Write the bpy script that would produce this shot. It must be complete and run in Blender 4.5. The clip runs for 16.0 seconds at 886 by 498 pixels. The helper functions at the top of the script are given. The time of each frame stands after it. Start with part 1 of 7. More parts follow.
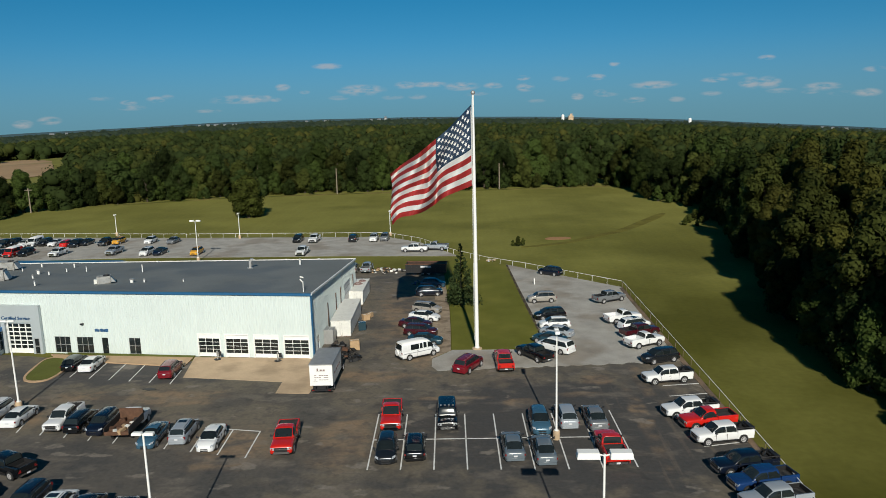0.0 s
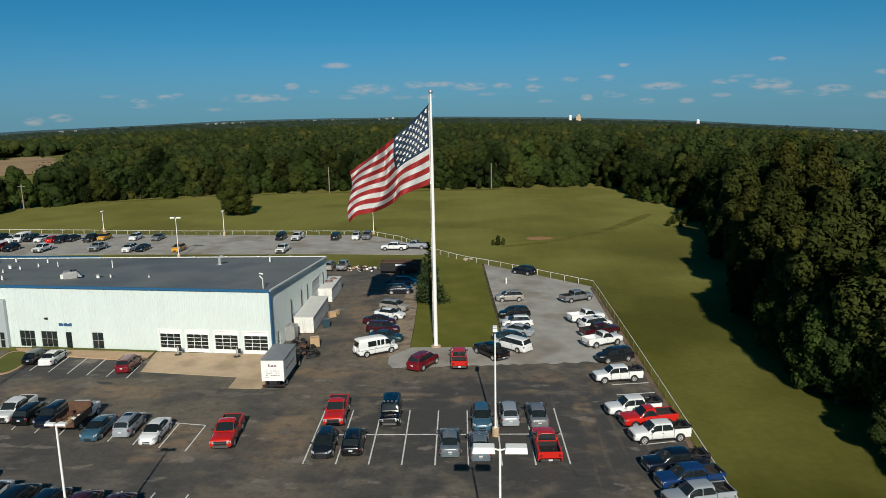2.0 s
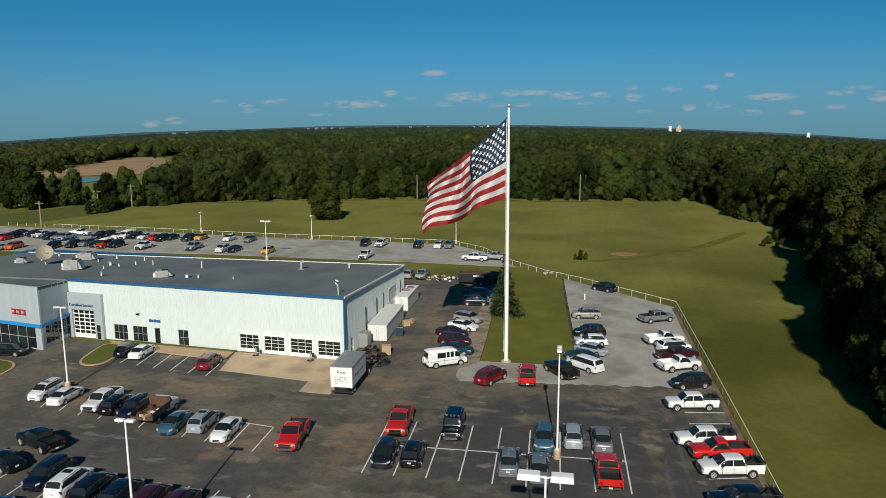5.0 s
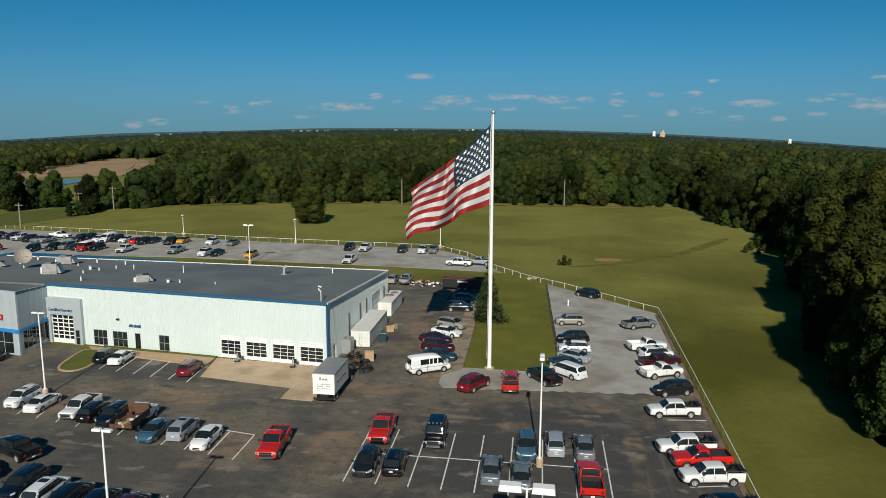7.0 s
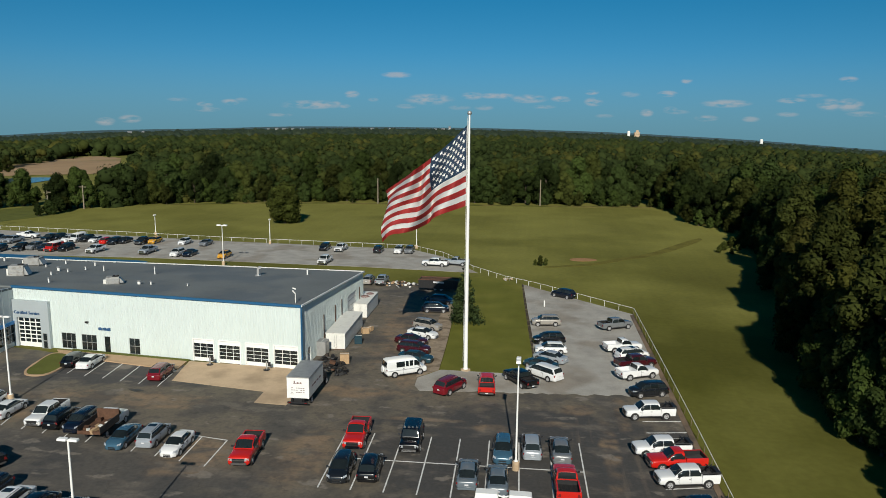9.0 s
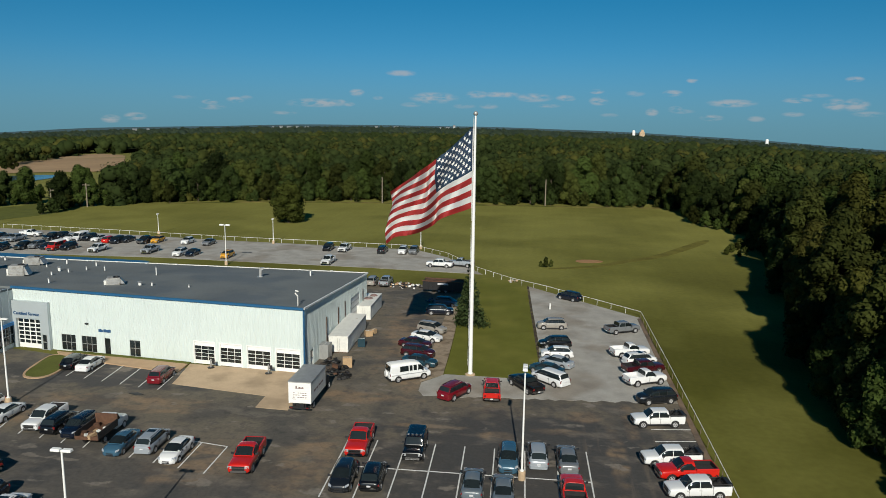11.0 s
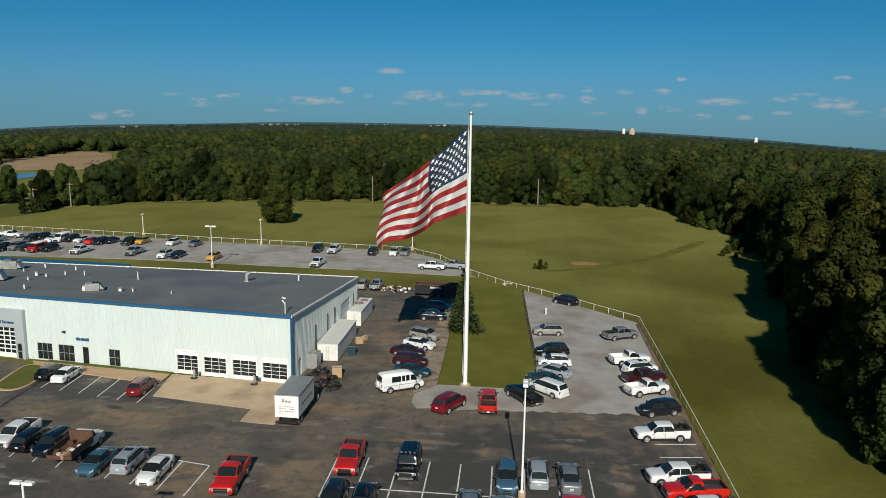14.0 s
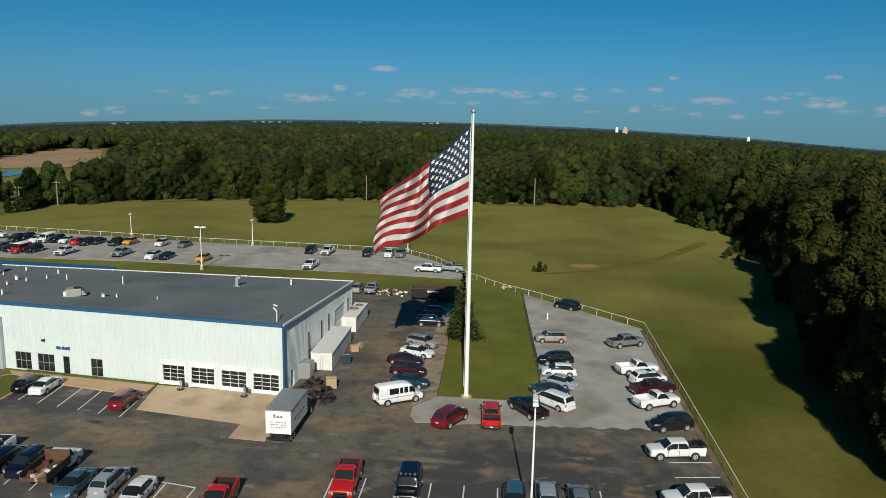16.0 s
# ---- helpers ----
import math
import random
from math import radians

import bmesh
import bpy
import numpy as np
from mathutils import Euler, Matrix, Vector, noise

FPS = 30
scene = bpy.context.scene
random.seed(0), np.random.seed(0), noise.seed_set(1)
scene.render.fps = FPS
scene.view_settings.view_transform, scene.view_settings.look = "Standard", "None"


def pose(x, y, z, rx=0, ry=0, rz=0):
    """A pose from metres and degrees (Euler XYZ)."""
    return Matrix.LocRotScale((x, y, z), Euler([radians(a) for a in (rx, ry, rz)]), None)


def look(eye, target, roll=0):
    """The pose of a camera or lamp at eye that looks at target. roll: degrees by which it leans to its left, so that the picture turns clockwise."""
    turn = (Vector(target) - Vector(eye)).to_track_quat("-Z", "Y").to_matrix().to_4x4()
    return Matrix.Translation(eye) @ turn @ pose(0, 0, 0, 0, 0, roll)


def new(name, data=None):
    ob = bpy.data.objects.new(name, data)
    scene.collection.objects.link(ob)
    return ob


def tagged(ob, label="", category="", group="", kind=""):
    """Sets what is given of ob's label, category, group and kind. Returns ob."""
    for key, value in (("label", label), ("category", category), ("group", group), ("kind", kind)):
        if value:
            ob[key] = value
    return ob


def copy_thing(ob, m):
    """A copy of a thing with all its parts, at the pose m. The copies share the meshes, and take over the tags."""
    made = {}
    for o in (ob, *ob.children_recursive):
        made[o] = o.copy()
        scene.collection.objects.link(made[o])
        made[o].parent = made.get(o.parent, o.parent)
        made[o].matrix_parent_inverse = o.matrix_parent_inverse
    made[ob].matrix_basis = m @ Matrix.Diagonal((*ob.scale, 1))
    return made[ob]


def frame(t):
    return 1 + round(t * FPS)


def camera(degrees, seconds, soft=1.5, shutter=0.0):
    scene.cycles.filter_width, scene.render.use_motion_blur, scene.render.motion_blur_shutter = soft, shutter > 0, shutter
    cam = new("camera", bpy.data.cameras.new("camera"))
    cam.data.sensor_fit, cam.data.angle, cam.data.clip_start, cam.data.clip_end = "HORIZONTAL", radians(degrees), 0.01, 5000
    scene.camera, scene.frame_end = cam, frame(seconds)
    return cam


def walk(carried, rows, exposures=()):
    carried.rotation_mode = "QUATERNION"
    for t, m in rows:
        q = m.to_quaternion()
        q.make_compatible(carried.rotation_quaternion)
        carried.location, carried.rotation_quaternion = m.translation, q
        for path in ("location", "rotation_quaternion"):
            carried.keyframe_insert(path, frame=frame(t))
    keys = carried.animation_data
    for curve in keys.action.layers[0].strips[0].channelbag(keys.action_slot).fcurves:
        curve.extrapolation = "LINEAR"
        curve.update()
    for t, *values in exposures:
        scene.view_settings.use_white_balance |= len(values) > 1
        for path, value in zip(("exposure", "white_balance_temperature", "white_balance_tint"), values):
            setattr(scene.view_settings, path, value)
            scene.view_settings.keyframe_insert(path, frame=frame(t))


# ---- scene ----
cam = camera(62.5, 16.0, soft=0.75)
PATH = [
    (0, (0.182, -85.517, 28.720), (0.089, -83.554, 28.348), -1.46),
    (0.5, (1.743, -85.611, 28.610), (1.647, -83.648, 28.238), -1.44),
    (1, (3.286, -85.713, 28.529), (3.177, -83.751, 28.157), -1.40),
    (1.5, (4.769, -85.799, 28.491), (4.658, -83.837, 28.119), -1.21),
    (2, (6.071, -85.778, 28.482), (5.957, -83.816, 28.110), -1.11),
    (2.5, (7.013, -85.581, 28.486), (6.900, -83.619, 28.118), -0.84),
    (3, (7.537, -85.344, 28.549), (7.381, -83.384, 28.183), -0.79),
    (3.5, (7.790, -85.258, 28.703), (7.472, -83.316, 28.342), -0.48),
    (4, (7.909, -85.255, 28.855), (7.542, -83.321, 28.500), -0.34),
    (6.5, (8.170, -85.066, 29.351), (7.835, -83.124, 29.008), 0.14),
    (7, (8.165, -84.974, 29.424), (7.846, -83.030, 29.084), 0.27),
    (7.5, (8.126, -84.857, 29.477), (7.846, -82.906, 29.137), 0.43),
    (8, (8.124, -84.759, 29.533), (7.855, -82.807, 29.192), 0.52),
    (8.5, (8.142, -84.626, 29.591), (7.877, -82.673, 29.251), 0.53),
    (9, (8.109, -84.358, 29.644), (7.854, -82.404, 29.301), 0.57),
    (11.5, (7.706, -82.479, 29.912), (7.439, -80.527, 29.565), 0.83),
    (12, (7.614, -82.039, 29.960), (7.368, -80.084, 29.614), 0.85),
    (12.5, (7.502, -81.507, 29.990), (7.260, -79.553, 29.641), 0.86),
    (13, (7.352, -80.886, 30.009), (7.106, -78.932, 29.659), 0.86),
    (13.5, (7.151, -80.174, 30.031), (6.906, -78.220, 29.682), 0.91),
    (14, (6.908, -79.374, 30.046), (6.669, -77.420, 29.694), 0.92),
    (14.5, (6.635, -78.491, 30.053), (6.397, -76.537, 29.699), 1.02),
    (15, (6.324, -77.531, 30.058), (6.087, -75.577, 29.702), 1.04),
    (15.5, (5.970, -76.493, 30.062), (5.745, -74.538, 29.704), 1.09),
    (16, (5.588, -75.398, 30.066), (5.369, -73.442, 29.709), 1.13),
]
walk(cam, [(t, look(eye, target, roll)) for t, eye, target, roll in PATH], exposures=[(0, 0.0), (16, 0.0)])

# ---- sky, sun ----
SUN_AZ, SUN_EL = 174.0, 30.0          # degrees clockwise from +y, degrees above the horizon
world = bpy.data.worlds.new("sky")
scene.world = world
world.use_nodes = True


def build_sky():
    nt = world.node_tree
    nodes, links = nt.nodes, nt.links
    nodes.clear()
    out, bg = nodes.new("ShaderNodeOutputWorld"), nodes.new("ShaderNodeBackground")
    sky = nodes.new("ShaderNodeTexSky")
    sky.sky_type, sky.sun_disc = "NISHITA", False
    sky.sun_elevation, sky.sun_rotation = radians(SUN_EL), radians(SUN_AZ)
    sky.air_density, sky.dust_density, sky.ozone_density, sky.altitude = 1.0, 0.3, 3.0, 200
    coord = nodes.new("ShaderNodeTexCoord")
    lift = nodes.new("ShaderNodeVectorMath")
    lift.operation = "ADD"
    lift.inputs[1].default_value = (0, 0, 0.115)
    links.new(coord.outputs["Generated"], lift.inputs[0])
    links.new(lift.outputs[0], sky.inputs["Vector"])
    tone = nodes.new("ShaderNodeHueSaturation")
    tone.inputs["Saturation"].default_value = 1.46
    tone.inputs["Hue"].default_value = 0.487
    links.new(sky.outputs[0], tone.inputs["Color"])
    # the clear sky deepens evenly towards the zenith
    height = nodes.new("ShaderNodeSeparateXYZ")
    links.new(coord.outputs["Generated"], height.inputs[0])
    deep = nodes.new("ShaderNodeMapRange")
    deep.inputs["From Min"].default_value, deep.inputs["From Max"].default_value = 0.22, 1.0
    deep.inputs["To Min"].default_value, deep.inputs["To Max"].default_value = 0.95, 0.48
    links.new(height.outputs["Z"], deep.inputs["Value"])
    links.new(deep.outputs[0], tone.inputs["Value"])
    # greyer haze low over the horizon
    band = nodes.new("ShaderNodeMapRange")
    band.interpolation_type = "SMOOTHSTEP"
    band.inputs["From Min"].default_value, band.inputs["From Max"].default_value = 0.10, -0.04
    band.inputs["To Max"].default_value = 0.92
    links.new(height.outputs["Z"], band.inputs["Value"])
    haze = nodes.new("ShaderNodeMix")
    haze.data_type = "RGBA"
    haze.inputs["B"].default_value = (1.36, 3.25, 4.2, 1)
    links.new(band.outputs[0], haze.inputs["Factor"])
    links.new(tone.outputs[0], haze.inputs["A"])
    # low fair-weather clouds: soft ellipses (azimuth, elevation, half width, half height in degrees) broken up by noise
    clouds = [(-11.1, 3.5, 1.07, 0.22), (-14.5, 2.0, 0.54, 0.27), (-23.5, 1.3, 0.62, 0.22), (-25.3, 1.1, 0.54, 0.18),
              (-17.4, 1.2, 2.05, 0.31), (-30.4, 0.0, 0.71, 0.27), (-32.0, -0.2, 0.62, 0.27), (-8.6, 1.7, 1.7, 0.4),
              (-5.3, 2.0, 0.8, 0.27), (-3.4, 2.0, 1.34, 0.22), (-1.0, 1.8, 1.34, 0.31), (1.4, 1.8, 0.67, 0.22),
              (3.9, 1.6, 0.67, 0.31), (3.7, 2.3, 0.54, 0.18), (7.8, 0.8, 0.45, 0.27), (9.2, 2.2, 0.67, 0.22),
              (13.3, 1.5, 1.56, 0.27), (19.9, 1.4, 0.71, 0.4), (21.1, 1.4, 0.8, 0.4), (20.9, 3.1, 0.54, 0.18),
              (17.5, 1.7, 0.89, 0.18), (24.5, 1.0, 1.12, 0.27), (27.2, 0.5, 0.8, 0.27), (10.5, 3.1, 0.4, 0.18)]
    grain = nodes.new("ShaderNodeTexNoise")
    grain.inputs["Scale"].default_value, grain.inputs["Detail"].default_value = 64, 5
    stretch = nodes.new("ShaderNodeVectorMath")
    stretch.operation = "MULTIPLY"
    stretch.inputs[1].default_value = (1, 1, 3.2)
    links.new(coord.outputs["Generated"], stretch.inputs[0])
    links.new(stretch.outputs[0], grain.inputs["Vector"])
    total = None
    wisps = random.Random(12)
    puffs = [c + (1.0,) for c in clouds] + [(-27 + 2.1 * n + wisps.uniform(-0.9, 0.9), wisps.uniform(0.5, 2.3) - 0.02 * abs(n - 13), wisps.uniform(0.35, 1.0), wisps.uniform(0.13, 0.22), wisps.uniform(0.45, 0.8)) for n in range(27)]
    for az, el, half_w, half_h, thickness in puffs:
        a, e = radians(az), radians(el)
        across = Vector((math.cos(a), -math.sin(a), 0)) / radians(half_w * 1.25)
        upward = Vector((-math.sin(a) * math.sin(e), -math.cos(a) * math.sin(e), math.cos(e))) / radians(half_h * 1.25)
        squares = []
        for axis, mid in ((across, 0.0), (upward, 0.0)):
            dot = nodes.new("ShaderNodeVectorMath")
            dot.operation = "DOT_PRODUCT"
            dot.inputs[1].default_value = axis
            links.new(coord.outputs["Generated"], dot.inputs[0])
            sq = nodes.new("ShaderNodeMath")
            sq.operation = "POWER"
            sq.inputs[1].default_value = 2
            links.new(dot.outputs["Value"], sq.inputs[0])
            squares.append(sq)
        far = nodes.new("ShaderNodeMath")
        far.operation = "ADD"
        links.new(squares[0].outputs[0], far.inputs[0])
        links.new(squares[1].outputs[0], far.inputs[1])
        bump = nodes.new("ShaderNodeMapRange")
        bump.interpolation_type = "SMOOTHSTEP"
        bump.inputs["From Min"].default_value, bump.inputs["From Max"].default_value = 1.0, 0.0
        bump.inputs["To Max"].default_value = thickness
        links.new(far.outputs[0], bump.inputs["Value"])
        if total is None:
            total = bump.outputs[0]
        else:
            both = nodes.new("ShaderNodeMath")
            both.operation = "MAXIMUM"
            links.new(total, both.inputs[0])
            links.new(bump.outputs[0], both.inputs[1])
            total = both.outputs[0]
    rough = nodes.new("ShaderNodeMapRange")
    rough.inputs["From Min"].default_value, rough.inputs["From Max"].default_value = 0.36, 0.58
    links.new(grain.outputs["Fac"], rough.inputs["Value"])
    cover = nodes.new("ShaderNodeMath")
    cover.operation = "MULTIPLY"
    links.new(total, cover.inputs[0])
    links.new(rough.outputs[0], cover.inputs[1])
    soft = nodes.new("ShaderNodeMath")
    soft.operation = "MULTIPLY"
    soft.inputs[1].default_value = 0.58
    soft.use_clamp = True
    links.new(cover.outputs[0], soft.inputs[0])
    mix = nodes.new("ShaderNodeMix")
    mix.data_type = "RGBA"
    links.new(soft.outputs[0], mix.inputs["Factor"])
    links.new(haze.outputs["Result"], mix.inputs["A"])
    mix.inputs["B"].default_value = (6.0, 5.8, 5.8, 1)
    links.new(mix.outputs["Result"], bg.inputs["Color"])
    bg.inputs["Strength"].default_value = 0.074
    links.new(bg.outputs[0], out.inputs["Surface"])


build_sky()
lamp = bpy.data.lights.new("sun", "SUN")
lamp.energy, lamp.angle, lamp.color = 4.8, radians(0.53), (1.0, 0.95, 0.825)
sun_ob = new("sun", lamp)
sun_way = Vector((math.sin(radians(SUN_AZ)) * math.cos(radians(SUN_EL)), math.cos(radians(SUN_AZ)) * math.cos(radians(SUN_EL)), math.sin(radians(SUN_EL))))
sun_ob.matrix_world = look(sun_way * 300, (0, 0, 0))


# ---- materials ----
def mat(name, colour, rough=0.7, metal=0.0, vary=0.25, scale=2.0, fine=30.0, bump=0.0, coat=0.0, island=0.0, each=0.0, second=None, second_scale=0.15, second_edge=(0.5, 0.62), world_space=False, gloss=0.5, drift=None, mown=False):
    """A painted, metal or earthen surface: base colour varied at two scales, fine relief, and a second tone in patches."""
    m = bpy.data.materials.new(name)
    m.use_nodes = True
    nodes, links = m.node_tree.nodes, m.node_tree.links
    bsdf = nodes["Principled BSDF"]
    bsdf.inputs["Roughness"].default_value, bsdf.inputs["Metallic"].default_value = rough, metal
    bsdf.inputs["Specular IOR Level"].default_value = gloss
    bsdf.inputs["Coat Weight"].default_value, bsdf.inputs["Coat Roughness"].default_value = coat, 0.06
    if world_space:
        where = nodes.new("ShaderNodeNewGeometry").outputs["Position"]
    else:
        where = nodes.new("ShaderNodeTexCoord").outputs["Object"]

    def noise_at(size, detail=4):
        n = nodes.new("ShaderNodeTexNoise")
        n.inputs["Scale"].default_value, n.inputs["Detail"].default_value = size, detail
        links.new(where, n.inputs["Vector"])
        return n.outputs["Fac"]

    def maths(op, a, b):
        n = nodes.new("ShaderNodeMath")
        n.operation = op
        for socket, v in zip(n.inputs, (a, b)):
            if isinstance(v, (int, float)):
                socket.default_value = v
            else:
                links.new(v, socket)
        return n.outputs[0]

    level = maths("ADD", maths("MULTIPLY", noise_at(scale), 0.6), maths("MULTIPLY", noise_at(fine), 0.4))
    if island:
        level = maths("ADD", level, maths("MULTIPLY", maths("SUBTRACT", nodes.new("ShaderNodeNewGeometry").outputs["Random Per Island"], 0.5), island))
    if each:
        level = maths("ADD", level, maths("MULTIPLY", maths("SUBTRACT", nodes.new("ShaderNodeObjectInfo").outputs["Random"], 0.5), each))
    if mown:                   # mower passes, roughly along the fence, and across the field farther off
        for stretch, share in (((0.45, 0.015, 1), 0.20), ((0.05, 0.12, 1), 0.16)):
            pull = nodes.new("ShaderNodeVectorMath")
            pull.operation = "MULTIPLY"
            pull.inputs[1].default_value = stretch
            links.new(where, pull.inputs[0])
            rows = nodes.new("ShaderNodeTexNoise")
            rows.inputs["Scale"].default_value, rows.inputs["Detail"].default_value = 1.0, 3
            links.new(pull.outputs[0], rows.inputs["Vector"])
            level = maths("ADD", level, maths("MULTIPLY", maths("SUBTRACT", rows.outputs["Fac"], 0.5), share))
    gain = maths("ADD", maths("MULTIPLY", maths("SUBTRACT", level, 0.5), 2 * vary * 2), 1.0)
    tint = nodes.new("ShaderNodeMix")
    tint.data_type = "RGBA"
    tint.inputs["A"].default_value = (*colour, 1)
    tint.inputs["B"].default_value = (*(second or colour), 1)
    if second:
        edge = nodes.new("ShaderNodeMapRange")
        edge.inputs["From Min"].default_value, edge.inputs["From Max"].default_value = second_edge
        links.new(noise_at(second_scale, 6), edge.inputs["Value"])
        share = edge.outputs[0]
        if drift:              # far grass's paler look in the sun painted in: second tone grows northward
            axis = nodes.new("ShaderNodeSeparateXYZ")
            links.new(where, axis.inputs[0])
            north = nodes.new("ShaderNodeMapRange")
            north.inputs["From Min"].default_value, north.inputs["From Max"].default_value, north.inputs["To Max"].default_value = drift
            links.new(axis.outputs["Y"], north.inputs["Value"])
            share = maths("MINIMUM", maths("ADD", share, north.outputs[0]), 1.0)
        links.new(share, tint.inputs["Factor"])
    else:
        tint.inputs["Factor"].default_value = 0
    scaled = nodes.new("ShaderNodeVectorMath")
    scaled.operation = "SCALE"
    links.new(tint.outputs["Result"], scaled.inputs[0])
    links.new(gain, scaled.inputs["Scale"])
    links.new(scaled.outputs[0], bsdf.inputs["Base Color"])
    if bump:
        b = nodes.new("ShaderNodeBump")
        b.inputs["Strength"].default_value, b.inputs["Distance"].default_value = bump, 0.05
        links.new(noise_at(fine, 5), b.inputs["Height"])
        links.new(b.outputs[0], bsdf.inputs["Normal"])
    return m


GRASS = mat("mown_grass", (0.060, 0.061, 0.008), 0.95, 0, 0.24, 0.06, 1.2, 0.3, drift=(-20.0, 110.0, 0.75), second=(0.178, 0.172, 0.042), second_scale=0.022, second_edge=(0.44, 0.7), world_space=True, gloss=0.1, mown=True)
SWALE = mat("swale_grass", (0.122, 0.110, 0.024), 0.95, 0, 0.4, 0.3, 3, 0.5, world_space=True, gloss=0.1)
VERGE = mat("verge_grass", (0.092, 0.102, 0.020), 0.95, 0, 0.35, 0.3, 6, 0.5, world_space=True, gloss=0.2)


def asphalt():
    """Old sealed asphalt: dark resealed stalls, browner drives, washed-out dust, tyre-polished streaks and fine cracks."""
    m = bpy.data.materials.new("asphalt")
    m.use_nodes = True
    nodes, links = m.node_tree.nodes, m.node_tree.links
    bsdf = nodes["Principled BSDF"]
    bsdf.inputs["Roughness"].default_value = 0.85
    where = nodes.new("ShaderNodeNewGeometry").outputs["Position"]

    def noise_at(size, detail=5, stretch=None):
        src = where
        if stretch:
            mul = nodes.new("ShaderNodeVectorMath")
            mul.operation = "MULTIPLY"
            mul.inputs[1].default_value = stretch
            links.new(where, mul.inputs[0])
            src = mul.outputs[0]
        n = nodes.new("ShaderNodeTexNoise")
        n.inputs["Scale"].default_value, n.inputs["Detail"].default_value = size, detail
        links.new(src, n.inputs["Vector"])
        return n.outputs["Fac"]

    def ramp(v, lo, hi):
        n = nodes.new("ShaderNodeMapRange")
        n.interpolation_type = "SMOOTHSTEP"
        n.inputs["From Min"].default_value, n.inputs["From Max"].default_value = lo, hi
        links.new(v, n.inputs["Value"])
        return n.outputs[0]

    def maths(op, p, q):
        n = nodes.new("ShaderNodeMath")
        n.operation = op
        for socket, v in zip(n.inputs, (p, q)):
            if isinstance(v, (int, float)):
                socket.default_value = v
            else:
                links.new(v, socket)
        return n.outputs[0]

    def blend(fac, base, rgb):
        n = nodes.new("ShaderNodeMix")
        n.data_type = "RGBA"
        links.new(fac, n.inputs["Factor"])
        if isinstance(base, tuple):
            n.inputs["A"].default_value = (*base, 1)
        else:
            links.new(base, n.inputs["A"])
        n.inputs["B"].default_value = (*rgb, 1)
        return n.outputs["Result"]

    def spot(cx, cy, rx, ry):
        """A soft patch with a ragged edge."""
        n = nodes.new("ShaderNodeMapping")
        n.inputs["Location"].default_value = (-cx / rx, -cy / ry, 0)
        n.inputs["Scale"].default_value = (1 / rx, 1 / ry, 0)
        links.new(where, n.inputs["Vector"])
        d = nodes.new("ShaderNodeVectorMath")
        d.operation = "LENGTH"
        links.new(n.outputs[0], d.inputs[0])
        return d.outputs["Value"]

    ragged = maths("MULTIPLY", maths("SUBTRACT", noise_at(0.35, 7), 0.5), 1.6)
    colour = (0.128, 0.108, 0.079)                                  # brownish worn drive
    sealed = ramp(maths("ADD", spot(9, -23, 19, 13), ragged), 1.1, 0.75)
    colour = blend(sealed, colour, (0.054, 0.051, 0.047))            # dark resealed stalls
    second = ramp(maths("ADD", spot(-42, -7.5, 14, 4.2), ragged), 1.1, 0.7)
    colour = blend(second, colour, (0.055, 0.052, 0.05))
    third = ramp(maths("ADD", spot(-33, -31, 21, 8), ragged), 1.1, 0.7)
    colour = blend(third, colour, (0.082, 0.074, 0.063))
    dust = None
    for cx, cy, rx, ry in ((-36, -14.5, 14, 1.9), (-31, -16.2, 4, 1.2), (10.5, -14.8, 3.2, 0.8), (-3, -15.5, 4, 0.6), (15.4, -20, 0.9, 10), (17.2, -11, 0.8, 5), (12.6, -10.5, 2.6, 1.4), (-12.2, -25, 3.2, 7), (4.3, -16.6, 2.4, 1.1), (-6.5, -2.5, 1.8, 5.5), (-21.6, -26.5, 4.5, 4.5), (-46, -20, 5, 3), (-12, -9, 8, 2.0), (-11, 20, 3.5, 22)):
        s = ramp(maths("ADD", spot(cx, cy, rx, ry), ragged), 1.15, 0.45)
        dust = s if dust is None else maths("MAXIMUM", dust, s)
    dust = maths("MULTIPLY", dust, ramp(noise_at(0.5, 7, (0.6, 1.5, 1)), 0.30, 0.58))
    colour = blend(maths("MULTIPLY", dust, 0.95), colour, (0.215, 0.150, 0.092))
    streak = ramp(noise_at(0.5, 6, (0.25, 1.6, 1)), 0.55, 0.75)
    colour = blend(maths("MULTIPLY", streak, 0.45), colour, (0.15, 0.125, 0.10))
    blotch = maths("MULTIPLY", ramp(noise_at(0.16, 6), 0.46, 0.62), 0.7)
    colour = blend(blotch, colour, (0.049, 0.048, 0.046))            # damp-looking patches of newer seal
    worn = maths("MULTIPLY", ramp(noise_at(0.33, 7, (0.7, 1.3, 1)), 0.53, 0.68), 0.55)
    colour = blend(worn, colour, (0.165, 0.142, 0.115))              # aggregate worn bare
    scratch = maths("MULTIPLY", ramp(noise_at(0.35, 9, (0.8, 1.4, 1)), 0.62, 0.67), 0.75)
    colour = blend(scratch, colour, (0.20, 0.175, 0.145))
    tracks = maths("MULTIPLY", ramp(noise_at(0.9, 6, (1.1, 0.10, 1)), 0.54, 0.68), ramp(maths("ADD", spot(16, -22, 4.5, 17), ragged), 1.1, 0.6))
    colour = blend(maths("MULTIPLY", tracks, 0.6), colour, (0.135, 0.108, 0.082))    # wheel tracks down the fence-side lane
    mottle = maths("MULTIPLY", ramp(noise_at(0.8, 8), 0.50, 0.66), 0.4)
    colour = blend(mottle, colour, (0.040, 0.040, 0.040))
    oil = ramp(noise_at(0.33, 3), 0.66, 0.74)
